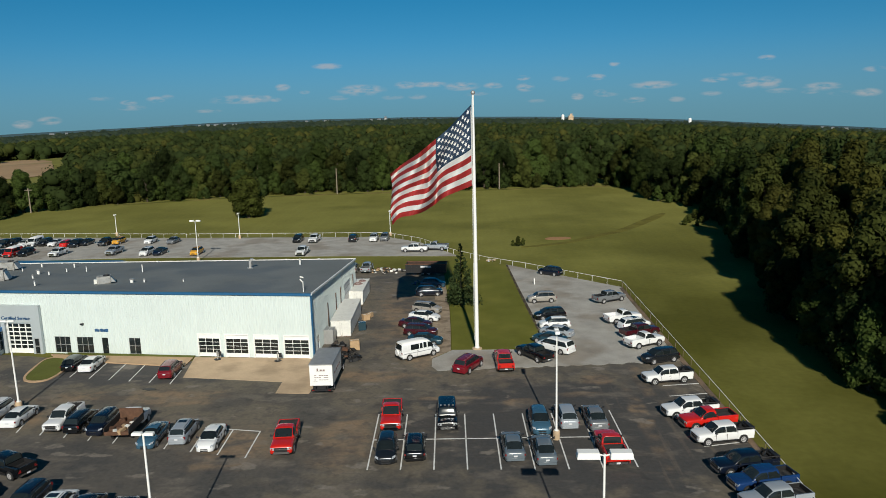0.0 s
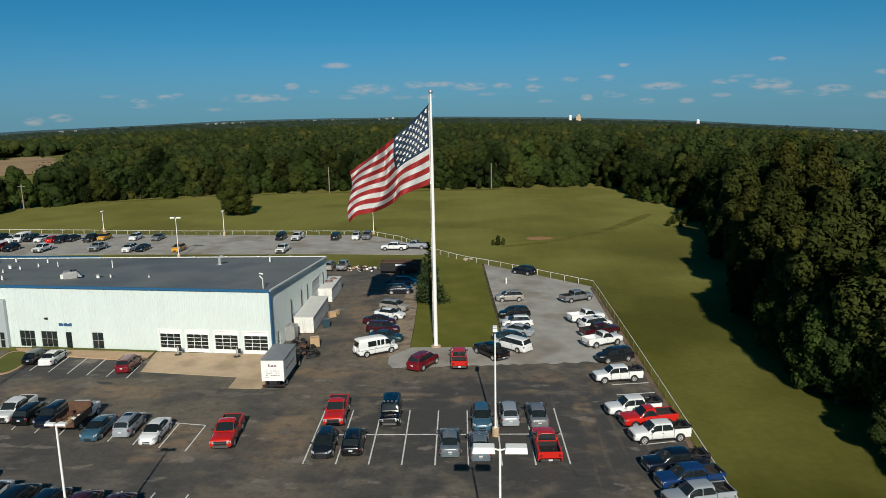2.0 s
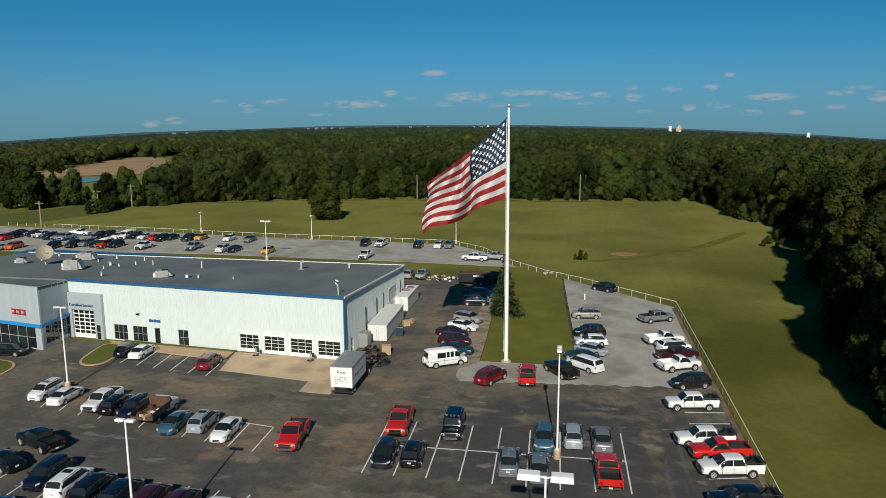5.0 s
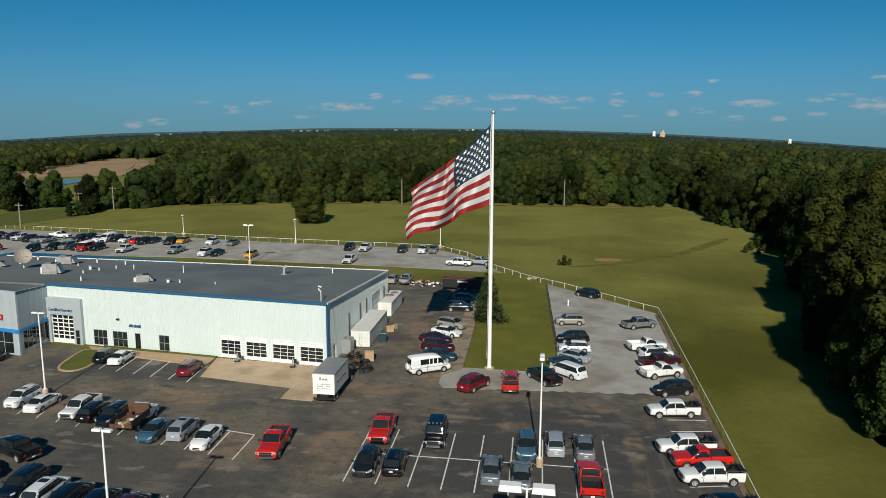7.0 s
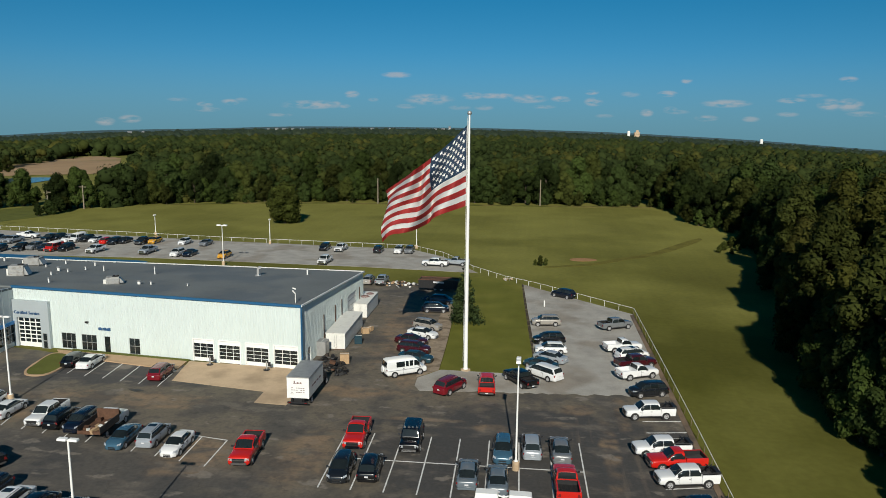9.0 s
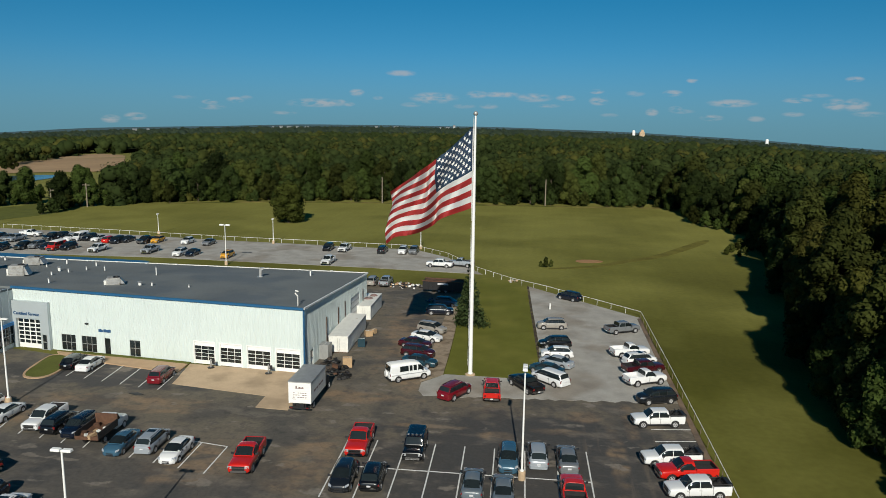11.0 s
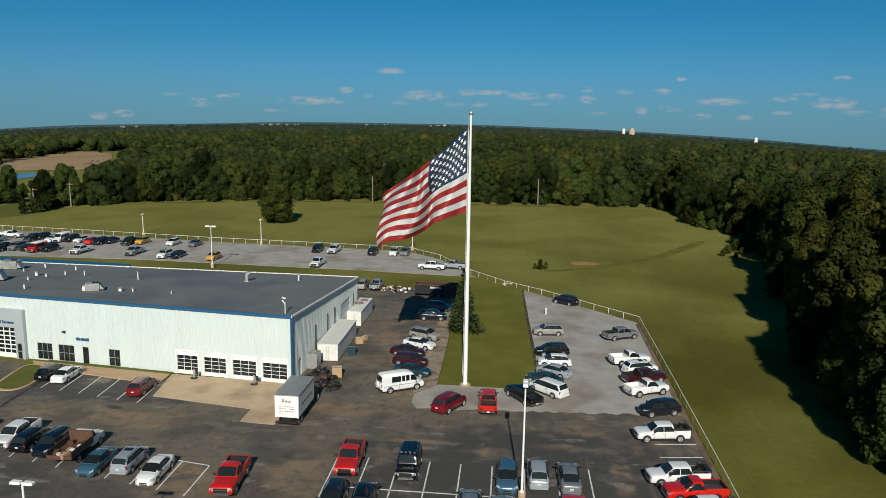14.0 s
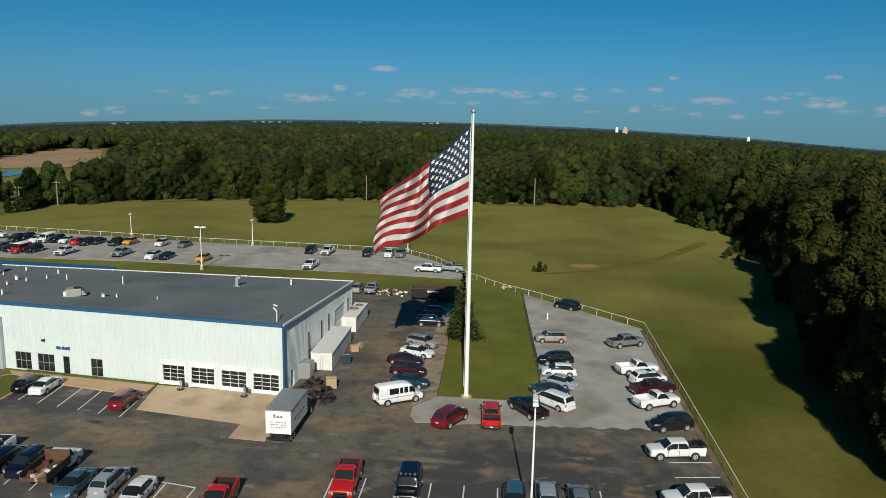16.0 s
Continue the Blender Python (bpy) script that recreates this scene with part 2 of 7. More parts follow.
    colour = blend(maths("MULTIPLY", oil, 0.55), colour, (0.025, 0.024, 0.023))
    crack = nodes.new("ShaderNodeTexVoronoi")
    crack.feature = "DISTANCE_TO_EDGE"
    crack.inputs["Scale"].default_value = 0.09
    warp = nodes.new("ShaderNodeVectorMath")
    warp.operation = "ADD"
    bend = nodes.new("ShaderNodeTexNoise")
    bend.inputs["Scale"].default_value = 0.6
    links.new(where, bend.inputs["Vector"])
    grow = nodes.new("ShaderNodeVectorMath")
    grow.operation = "SCALE"
    grow.inputs["Scale"].default_value = 2.2
    links.new(bend.outputs["Color"], grow.inputs[0])
    links.new(where, warp.inputs[0])
    links.new(grow.outputs[0], warp.inputs[1])
    links.new(warp.outputs[0], crack.inputs["Vector"])
    colour = blend(maths("MULTIPLY", ramp(crack.outputs["Distance"], 0.006, 0.001), 0.22), colour, (0.022, 0.021, 0.02))
    grit = maths("ADD", maths("MULTIPLY", noise_at(3, 8), 0.7), 0.65)
    out = nodes.new("ShaderNodeVectorMath")
    out.operation = "SCALE"
    links.new(colour, out.inputs[0])
    links.new(grit, out.inputs["Scale"])
    links.new(out.outputs[0], bsdf.inputs["Base Color"])
    b = nodes.new("ShaderNodeBump")
    b.inputs["Strength"].default_value, b.inputs["Distance"].default_value = 0.3, 0.03
    links.new(noise_at(14, 4), b.inputs["Height"])
    links.new(b.outputs[0], bsdf.inputs["Normal"])
    return m


ASPHALT = asphalt()
GRAVEL = mat("gravel", (0.335, 0.322, 0.292), 0.95, 0, 0.32, 0.35, 12, 0.6, second=(0.26, 0.235, 0.2), second_scale=0.12, world_space=True, gloss=0.2)
CLAY = mat("bare_clay", (0.30, 0.17, 0.085), 0.95, 0, 0.35, 0.6, 8, 0.5, second=(0.13, 0.115, 0.028), second_scale=0.6, second_edge=(0.60, 0.72), world_space=True, gloss=0.1)
DIRT = mat("bare_dirt", (0.19, 0.135, 0.092), 0.95, 0, 0.35, 0.6, 8, 0.5, second=(0.11, 0.085, 0.065), second_scale=0.25, world_space=True, gloss=0.2)
VERGE_DIRT = mat("gravelly_dirt", (0.27, 0.215, 0.155), 0.95, 0, 0.4, 0.8, 9, 0.5, second=(0.15, 0.115, 0.08), second_scale=0.5, world_space=True, gloss=0.2)
SHADED_EARTH = mat("shaded_earth", (0.06, 0.048, 0.036), 0.95, 0, 0.4, 0.8, 9, 0.5, second=(0.13, 0.11, 0.06), second_scale=0.9, world_space=True, gloss=0.1)
CONCRETE = mat("concrete", (0.50, 0.37, 0.24), 0.85, 0, 0.2, 0.5, 8, 0.2, second=(0.38, 0.28, 0.18), second_scale=0.2, world_space=True)
CURB = mat("kerb_concrete", (0.40, 0.27, 0.16), 0.85, 0, 0.2, 0.8, 8, 0.2, world_space=True)
PAINT_LINE = mat("line_paint", (0.62, 0.62, 0.60), 0.7, 0, 0.35, 2, 12, world_space=True)
FIELD = mat("dry_field", (0.32, 0.215, 0.12), 0.95, 0, 0.3, 0.02, 0.3, 0.2, second=(0.13, 0.13, 0.045), second_scale=0.01, world_space=True, gloss=0.2)
# near-black green painted in for the shade inside and beneath tree crowns
UNDER_SHADE = mat("understorey_shade", (0.020, 0.026, 0.007), 0.95, 0, 0.4, 0.1, 1, gloss=0.05, world_space=True)
WATER = mat("pond_water", (0.05, 0.09, 0.13), 0.12, 0, 0.1, 0.1, 1, world_space=True)
WALL_WHITE = mat("white_siding", (0.575, 0.645, 0.625), 0.45, 0, 0.05, 0.4, 6, 0.05, each=0.12)
WALL_GREY = mat("grey_panel", (0.43, 0.48, 0.50), 0.4, 0.2, 0.06, 0.4, 6, each=0.2)
TRIM_BLUE = mat("blue_trim", (0.02, 0.10, 0.21), 0.4, 0, 0.1, 1, 8)
ROOF = mat("grey_roofing", (0.150, 0.165, 0.166), 0.85, 0, 0.22, 0.1, 4, 0.1, gloss=0.25, second=(0.112, 0.130, 0.142), second_scale=0.09, world_space=True)
GALV = mat("galvanised_steel", (0.42, 0.42, 0.41), 0.5, 0.6, 0.2, 2, 15, 0.1)
WHITE = mat("white_enamel", (0.78, 0.78, 0.75), 0.4, 0, 0.06, 1.5, 12)
OFFWHITE = mat("weathered_white", (0.66, 0.66, 0.62), 0.55, 0, 0.15, 1.2, 9, 0.1, second=(0.42, 0.38, 0.33), second_scale=1.2, second_edge=(0.62, 0.75))
GLASS = mat("dark_glazing", (0.014, 0.019, 0.020), 0.06, 0, 0.25, 1, 5, coat=0.12, each=0.6, gloss=0.5)
BLACK = mat("black_plastic", (0.014, 0.014, 0.015), 0.5, 0, 0.2, 3, 20)
RUBBER = mat("tyre_rubber", (0.018, 0.018, 0.018), 0.8, 0, 0.25, 5, 40, 0.2)
ALLOY = mat("alloy_wheel", (0.46, 0.46, 0.47), 0.4, 0.2, 0.1, 4, 20)
CHROME = mat("chrome", (0.62, 0.62, 0.63), 0.15, 1.0, 0.05, 3, 10)
LENS = mat("clear_lamp_lens", (0.50, 0.52, 0.54), 0.10, 0.4, 0.05, 6, 30, coat=0.6)
RED_LENS = mat("red_lamp_lens", (0.16, 0.010, 0.010), 0.2, 0, 0.1, 6, 30, coat=0.5)
PLATE = mat("plate_bar", (0.55, 0.56, 0.58), 0.5, 0, 0.1, 6, 30)
BARK = mat("bark", (0.075, 0.060, 0.045), 0.95, 0, 0.35, 3, 20, 0.6, gloss=0.2)
LEAF = mat("broadleaf", (0.029, 0.043, 0.010), 0.75, 0, 0.35, 0.25, 2, island=0.16, each=0.8, gloss=0.03)
LEAF_OLIVE = mat("olive_broadleaf", (0.036, 0.043, 0.010), 0.75, 0, 0.35, 0.25, 2, island=0.16, each=0.8, gloss=0.03)
LEAF_YELLOW = mat("yellowing_broadleaf", (0.051, 0.053, 0.011), 0.75, 0, 0.35, 0.25, 2, island=0.2, each=0.5, gloss=0.03)
LEAF_BRONZE = mat("bronze_broadleaf", (0.040, 0.040, 0.009), 0.75, 0, 0.35, 0.25, 2, island=0.2, each=0.5, gloss=0.03)
LEAF_FRESH = mat("fresh_broadleaf", (0.088, 0.106, 0.022), 0.75, 0, 0.35, 0.25, 2, island=0.16, each=0.8, gloss=0.03)
LEAF_DARK = mat("dark_broadleaf", (0.022, 0.033, 0.009), 0.75, 0, 0.35, 0.25, 2, island=0.16, each=0.8, gloss=0.03)
# farthest crowns: the distance haze is mixed into these bluish base colours
HAZY_CROWNS = [mat("far_crown_" + word, rgb, 0.9, 0, 0.2, 0.01, 0.1, world_space=True, gloss=0.02) for word, rgb in (("dark", (0.024, 0.037, 0.026)), ("green", (0.030, 0.044, 0.028)), ("pale", (0.037, 0.050, 0.030)))]
FAR_WALL = mat("far_wall", (0.34, 0.35, 0.34), 0.7, 0, 0.2, 0.1, 1)
NEEDLE = mat("cedar_foliage", (0.034, 0.050, 0.018), 0.85, 0, 0.35, 0.5, 4, island=0.6, gloss=0.03)
CROWNS = [mat("crown_" + word, rgb, 0.9, 0, 0.28, 0.08, 0.5, island=0.14, world_space=True, gloss=0.02) for word, rgb in
          (("dark", (0.022, 0.032, 0.010)), ("green", (0.029, 0.040, 0.012)), ("olive", (0.038, 0.046, 0.012)), ("yellow", (0.052, 0.053, 0.013)))]
POST_BROWN = mat("rusty_post", (0.16, 0.12, 0.09), 0.9, 0, 0.3, 2, 20)
CREOSOTE = mat("weathered_timber", (0.24, 0.20, 0.15), 0.9, 0, 0.3, 2, 20, 0.3)
FLAG_RED = mat("red_bunting", (0.44, 0.032, 0.03), 0.7, 0, 0.12, 1, 20)
FLAG_WHITE = mat("white_bunting", (0.80, 0.80, 0.78), 0.7, 0, 0.06, 1, 20)
FLAG_BLUE = mat("blue_bunting", (0.014, 0.050, 0.110), 0.7, 0, 0.12, 1, 20)
OLD_BOARD = mat("old_dark_boards", (0.045, 0.035, 0.028), 0.9, 0, 0.4, 3, 20)
RUST = mat("rusted_steel", (0.11, 0.055, 0.032), 0.85, 0.2, 0.45, 2, 15, 0.3)
CARD = mat("cardboard", (0.40, 0.27, 0.15), 0.85, 0, 0.2, 2, 12)
SIGN_BLUE = mat("sign_blue", (0.03, 0.09, 0.20), 0.4, 0, 0.1, 1, 8)
SIGN_RED = mat("sign_red", (0.42, 0.03, 0.03), 0.4, 0, 0.1, 1, 8)
INK = mat("faded_lettering", (0.20, 0.13, 0.12), 0.6, 0, 0.3, 2, 12)
HAZE_BLUE = mat("hazy_ridge", (0.030, 0.062, 0.080), 0.95, 0, 0.12, 0.004, 0.05, world_space=True)
STEEL_STRIPE = mat("grey_stripe", (0.30, 0.31, 0.33), 0.4, 0, 0.1, 2, 10)
PAINTS = {}
for tone, rgb in dict(white=(0.68, 0.69, 0.69), silver=(0.30, 0.33, 0.36), grey=(0.16, 0.17, 0.18), charcoal=(0.009, 0.011, 0.014), black=(0.004, 0.0045, 0.0055),
                      navy=(0.004, 0.007, 0.016), blue=(0.008, 0.032, 0.11), steel_blue=(0.043, 0.105, 0.16), teal=(0.016, 0.045, 0.062), red=(0.50, 0.014, 0.008),
                      maroon=(0.046, 0.005, 0.008), crimson=(0.15, 0.006, 0.012), champagne=(0.30, 0.28, 0.25), yellow=(0.60, 0.30, 0.03), orange=(0.58, 0.10, 0.02), steel_grey=(0.115, 0.14, 0.16)).items():
    PAINTS[tone] = mat("car_paint_" + tone, rgb, 0.24, 0.1 if tone in ("silver", "grey", "champagne", "steel_blue") else 0.0, 0.05, 1, 10, coat=0.6, gloss=0.5)


# ---- mesh helpers ----
def part(name, bm, material, parent=None, label="", smooth=None):
    """Links a bmesh as one mesh object, under a thing or a part where one is given."""
    me = bpy.data.meshes.new(name)
    bmesh.ops.recalc_face_normals(bm, faces=bm.faces)
    bm.to_mesh(me)
    bm.free()
    return mesh_part(name, me, material, parent, label, smooth)


def mesh_part(name, me, material, parent=None, label="", smooth=None):
    if material and not me.materials:
        me.materials.append(material)
    if smooth:
        me.polygons.foreach_set("use_smooth", [True] * len(me.polygons))
        me.set_sharp_from_angle(angle=radians(smooth))
    ob = new(name, me)
    ob.parent = parent
    return tagged(ob, label)


def thing(name, label, category, group="", m=None):
    ob = new(name)
    ob.empty_display_size = 0.2
    if m is not None:
        ob.matrix_basis = m
    return tagged(ob, label, category, group)


def hexa(bm, low, high):
    """A solid between two rings of four points."""
    ring = [[bm.verts.new(p) for p in r] for r in (low, high)]
    bm.faces.new(ring[0][::-1])
    bm.faces.new(ring[1])
    for n in range(4):
        bm.faces.new((ring[0][n], ring[0][(n + 1) % 4], ring[1][(n + 1) % 4], ring[1][n]))


def box(bm, x0, x1, y0, y1, z0, z1):
    hexa(bm, [(x0, y0, z0), (x1, y0, z0), (x1, y1, z0), (x0, y1, z0)], [(x0, y0, z1), (x1, y0, z1), (x1, y1, z1), (x0, y1, z1)])


def panel(bm, corners, thick=0.03, lift=0.012):
    """A thin solid on a flat four-cornered outline, lifted along its normal."""
    c = [Vector(p) for p in corners]
    n = (c[1] - c[0]).cross(c[3] - c[0]).normalized()
    hexa(bm, [p + n * (lift - thick) for p in c], [p + n * lift for p in c])


def loft(bm, rings, caps=True):
    rows = [[bm.verts.new(p) for p in r] for r in rings]
    count = len(rows[0])
    for a, b in zip(rows, rows[1:]):
        for n in range(count):
            bm.faces.new((a[n], a[(n + 1) % count], b[(n + 1) % count], b[n]))
    if caps:
        bm.faces.new(rows[0][::-1])
        bm.faces.new(rows[-1])


def lathe(bm, profile, segs=16, at=(0, 0, 0), axis="z", caps=True):
    """Turns (radius, height) pairs round an axis."""
    rings = []
    for r, h in profile:
        ring = []
        for n in range(segs):
            a = 2 * math.pi * n / segs
            p = (r * math.cos(a), r * math.sin(a), h)
            p = {"z": p, "y": (p[0], h, p[1]), "x": (h, p[0], p[1])}[axis]
            ring.append(tuple(u + v for u, v in zip(p, at)))
        rings.append(ring)
    loft(bm, rings, caps)


def tube(bm, a, b, r0, r1=None, segs=8):
    a, b = Vector(a), Vector(b)
    r1 = r0 if r1 is None else r1
    side = (b - a).orthogonal().normalized()
    up = (b - a).normalized().cross(side)
    loft(bm, [[p + (side * math.cos(2 * math.pi * n / segs) + up * math.sin(2 * math.pi * n / segs)) * r for n in range(segs)] for p, r in ((a, r0), (b, r1))])


EYE = (7.0, -83.0)


def rise(x, y):
    """Height of the ground: level round the lots, falling away gently to the distance on every side."""
    dx, dy = x - EYE[0], y - EYE[1]
    r, az = math.hypot(dx, dy), math.degrees(math.atan2(dx, dy))
    e = -0.55 - 1.17 * (min(abs(az + 11.0), 45.0) / 34.5) ** 2
    k = (-4500 * math.tan(radians(e)) - 17.5) / 4250
    return -k * max(0.0, r - 280.0)


def sheet(name, outline, z, material, thick=0.0, label="", kind="structure", category="", smooth_outline=0):
    """A ground surface on a flat outline, given counter-clockwise, with sunk edges."""
    pts = [Vector((x, y, 0)) for x, y in outline]
    for _ in range(smooth_outline):
        pts = [q for n, p in enumerate(pts) for q in (p * 0.75 + pts[(n + 1) % len(pts)] * 0.25, p * 0.25 + pts[(n + 1) % len(pts)] * 0.75)]
    bm = bmesh.new()
    top = [bm.verts.new((p.x, p.y, z + rise(p.x, p.y))) for p in pts]
    low = [bm.verts.new((p.x, p.y, z + rise(p.x, p.y) - max(thick, 0.05))) for p in pts]
    face = bm.faces.new(top)
    face.normal_update()
    for n in range(len(pts)):
        bm.faces.new((top[n], low[n], low[(n + 1) % len(pts)], top[(n + 1) % len(pts)]))
    bmesh.ops.triangulate(bm, faces=[face])
    return tagged(part(name, bm, material), label, category, "", kind)


def build_ground():
    radii = [0, 40, 80, 120, 160, 200, 240, 280, 330, 400, 500, 650, 850, 1100, 1500, 2000, 2700, 3600, 4700]
    turns = 120
    bm = bmesh.new()
    rows = []
    for r in radii[1:]:
        ring = []
        for n in range(turns):
            a = 2 * math.pi * n / turns
            x, y = EYE[0] + r * math.sin(a), EYE[1] + r * math.cos(a)
            ring.append(bm.verts.new((x, y, rise(x, y))))
        rows.append(ring)
    mid = bm.verts.new((*EYE, 0))
    for n in range(turns):
        bm.faces.new((mid, rows[0][(n + 1) % turns], rows[0][n]))
        for a, b in zip(rows, rows[1:]):
            bm.faces.new((a[n], a[(n + 1) % turns], b[(n + 1) % turns], b[n]))
    tagged(part("ground", bm, GRASS, smooth=60), "green mown grass field reaching to the woods", "ground", "", "structure")


build_ground()
sheet("asphalt_lot", [(-90, -90), (23.8, -90), (23.7, -4.6), (-5.0, -6.4), (-4.6, 0), (-5.2, 18), (-6.8, 46), (-26, 48), (-26, -1.5), (-38, -4.6), (-47, -3.2), (-55, -1.2), (-63, 0), (-90, 0)], 0.03, ASPHALT, label="worn dark grey asphalt car park with dirt stains", category="car park")
fray = random.Random(12)
sheet("gravel_lot", [(-5.3, -3.6), (-5.2, -6.2), (-4.4, -7.7)] + [(-5.2 + 0.72 * n, -7.6 + 0.06 * n + fray.uniform(-0.28, 0.28)) for n in range(3, 40)] + [(23.6, -5.2), (23.4, 30.3), (14.2, 39.9), (8.9, 45.6), (5.6, 49.2), (7.7, 14.4), (8.3, 3.0), (7.4, 0.5), (4.9, -0.4), (-3.0, -0.4)], 0.05, GRAVEL, label="pale grey gravel parking area beside the grass strip", category="gravel lot")
sheet("far_gravel_lot", [(-175, 50), (-100, 60), (-74, 61.5), (-48, 60.5), (-28, 60), (-3.4, 58.0), (-5.2, 61.2), (-12.5, 74.4), (-21, 82.5), (-70, 85.6), (-103, 89.5), (-175, 94)], 0.04, GRAVEL, label="pale gravel overflow lot behind the workshop", category="gravel lot")
sheet("dirt_strip", [(23.3, -40), (23.85, -40), (23.55, 30.2), (22.9, 29.5)], 0.07, DIRT, label="bare brown dirt along the fence", category="dirt")
sheet("verge_dirt", [(-5.5, -3.5), (-3.2, -0.5), (-3.5, 8), (-4.0, 18), (-6.1, 46), (-7.3, 46), (-6.2, 18), (-5.8, 2)], 0.055, VERGE_DIRT, label="bare trampled dirt edging the drive", category="dirt")
sheet("concrete_apron", [(-34.3, -2.2), (-33.0, -9.0), (-21.3, -10.7), (-21.2, -13.9), (-17.6, -14.1), (-17.0, -3.0)], 0.06, CONCRETE, label="tan concrete apron in front of the garage doors", category="apron")
sheet("bare_patch", [(15.2, 75.2), (17.6, 74.2), (21.0, 75.5), (21.5, 77.5), (18.5, 78.6), (15.6, 77.5)], 0.05, CLAY, label="bare reddish earth patch in the field", category="dirt", smooth_outline=2)

STRIP = mat("strip_grass", (0.118, 0.122, 0.022), 0.95, 0, 0.2, 0.25, 5, 0.4, second=(0.15, 0.145, 0.03), second_scale=0.12, second_edge=(0.45, 0.65), world_space=True, gloss=0.1, mown=True)
sheet("grass_strip", [(-3.1, -0.35), (4.8, -0.35), (7.3, 0.55), (8.2, 3.0), (7.6, 14.4), (5.5, 49.1), (2.2, 51.5), (-1.5, 55.6), (-6.0, 52), (-6.0, 46), (-3.9, 18), (-3.4, 8)], 0.04, STRIP, label="bright green mown grass strip round the flagpole", category="grass")
# soil strip, coloured dark to paint the shadow line beside the gravel
sheet("earth_edge", [(8.15, 3.1), (8.5, 3.1), (8.1, 9.0), (7.95, 14.4), (6.9, 31.0), (5.85, 49.0), (5.5, 49.0), (6.5, 31.0), (7.5, 14.4), (7.85, 9.0)], 0.062, SHADED_EARTH, label="earth edge darkened as a shadow line between grass and gravel", category="dirt")
sheet("drainage_swale", [(9.5, 65.8), (14.5, 67.2), (20.6, 70.4), (27.4, 77.6), (34.4, 83.6), (43.4, 97.0), (51.5, 111.6), (50.2, 114.0), (41.6, 100.0), (33.4, 86.2), (26.7, 80.2), (20.0, 72.6), (14.2, 69.2), (9.5, 67.2)], 0.03, SWALE, label="shallow darker drainage swale across the field", category="ditch", smooth_outline=1)


# ---- kerbs, lines ----
def strip(name, a, b, width, z0, z1, material, label, category):
    a, b = Vector((*a, 0)), Vector((*b, 0))
    side = Vector((-(b - a).y, (b - a).x, 0)).normalized() * width / 2
    bm = bmesh.new()
    hexa(bm, [p + Vector((0, 0, z0)) for p in (a - side, b - side, b + side, a + side)], [p + Vector((0, 0, z1)) for p in (a - side, b - side, b + side, a + side)])
    return tagged(part(name, bm, material), label, category, "", "structure")


def line(a, b):
    strip("parking_line", a, b, 0.12, 0.02, 0.045, PAINT_LINE, "worn white painted parking line", "parking line")


for n in range(7):
    line((-9.1 + 2.74 * n, -30.55), (-9.55 + 2.76 * n, -19.5))
line((10.1, -30.4), (9.9, -18.9))
line((12.9, -30.2), (12.6, -18.8))
line((-9.3, -25.05), (12.7, -24.55))
for n in range(11):
    line((-19.9 - 2.6 * n, -28.4 + 0.58 * n), (-20.1 - 2.68 * n, -23.15 + 0.43 * n))
line((-20.1, -23.15), (-25.6, -22.27))
for n in range(7):
    line((-33.7 - 2.52 * n, -11.0 + 0.48 * n), (-34.27 - 2.52 * n, -5.65 + 0.43 * n))
for n in range(9):
    line((19.25, -12.62 - 2.8 * n), (23.6, -11.96 - 2.72 * n))
for n in range(9):
    line((-38.4 + 2.7 * n, -42.2 - 0.2 * n), (-38.3 + 2.7 * n, -34.0 - 0.2 * n))

# kerb island and pavement by the front wall
def kerbed(name, outline, material, label, height=0.14, rim=0.35):
    pts = [Vector((x, y, 0)) for x, y in outline]
    for _ in range(2):
        pts = [q for n, p in enumerate(pts) for q in (p * 0.75 + pts[(n + 1) % len(pts)] * 0.25, p * 0.25 + pts[(n + 1) % len(pts)] * 0.75)]
    mid = sum(pts, Vector()) / len(pts)
    inner = [p + (mid - p).normalized() * rim for p in pts]
    bm = bmesh.new()
    loft(bm, [[(p.x, p.y, z) for p in ring] for ring, z in ((pts, 0.0), (pts, height), (inner, height + 0.01))], caps=False)
    top = thing(name, label, "kerb")
    top["kind"] = "structure"
    part("kerb", bm, CURB, top, "tan concrete kerb")
    bm = bmesh.new()
    bm.faces.new([bm.verts.new((p.x, p.y, height - 0.02)) for p in inner])
    part("planting", bm, material, top, "short green grass")


kerbed("kerb_island", [(-51.9, -8.6), (-50.4, -10.4), (-47.9, -9.9), (-48.0, -5.4), (-49.0, -2.4), (-52.9, -1.5), (-52.7, -4.5)], VERGE, "grass island with a tan concrete kerb")
kerbed("kerb_island", [(-57.4, -17.5), (-57.2, -13.0), (-58.8, -10.8), (-61.4, -10.0), (-72, -10.4), (-72, -17.5)], VERGE, "grass bed with a tan kerb before the showroom")
sheet("pavement", [(-52.4, -1.4), (-48.8, -3.2), (-38.2, -5.0), (-34.2, -5.4), (-34.4, -2.4), (-45, -1.6), (-53, -0.8)], 0.16, CURB, 0.16, "tan concrete walk along the front wall", category="pavement")
sheet("lawn_strip", [(-51.0, -0.75), (-45, -1.5), (-34.3, -2.55), (-34.3, -1.9), (-51.2, -0.25)], 0.19, VERGE, 0.1, "narrow grass strip under the windows", category="lawn")

# ---- workshop ----
A, B, C, D = Vector((-19.5, -3.1, 0)), Vector((-59.82, 0.77, 0)), Vector((-19.15, 26.75, 0)), Vector((-88, 27.3, 0))
FRONT_H, BACK_H = 7.95, 6.05
workshop = thing("workshop", "white ribbed-metal garage building with a grey roof and blue trim", "building")


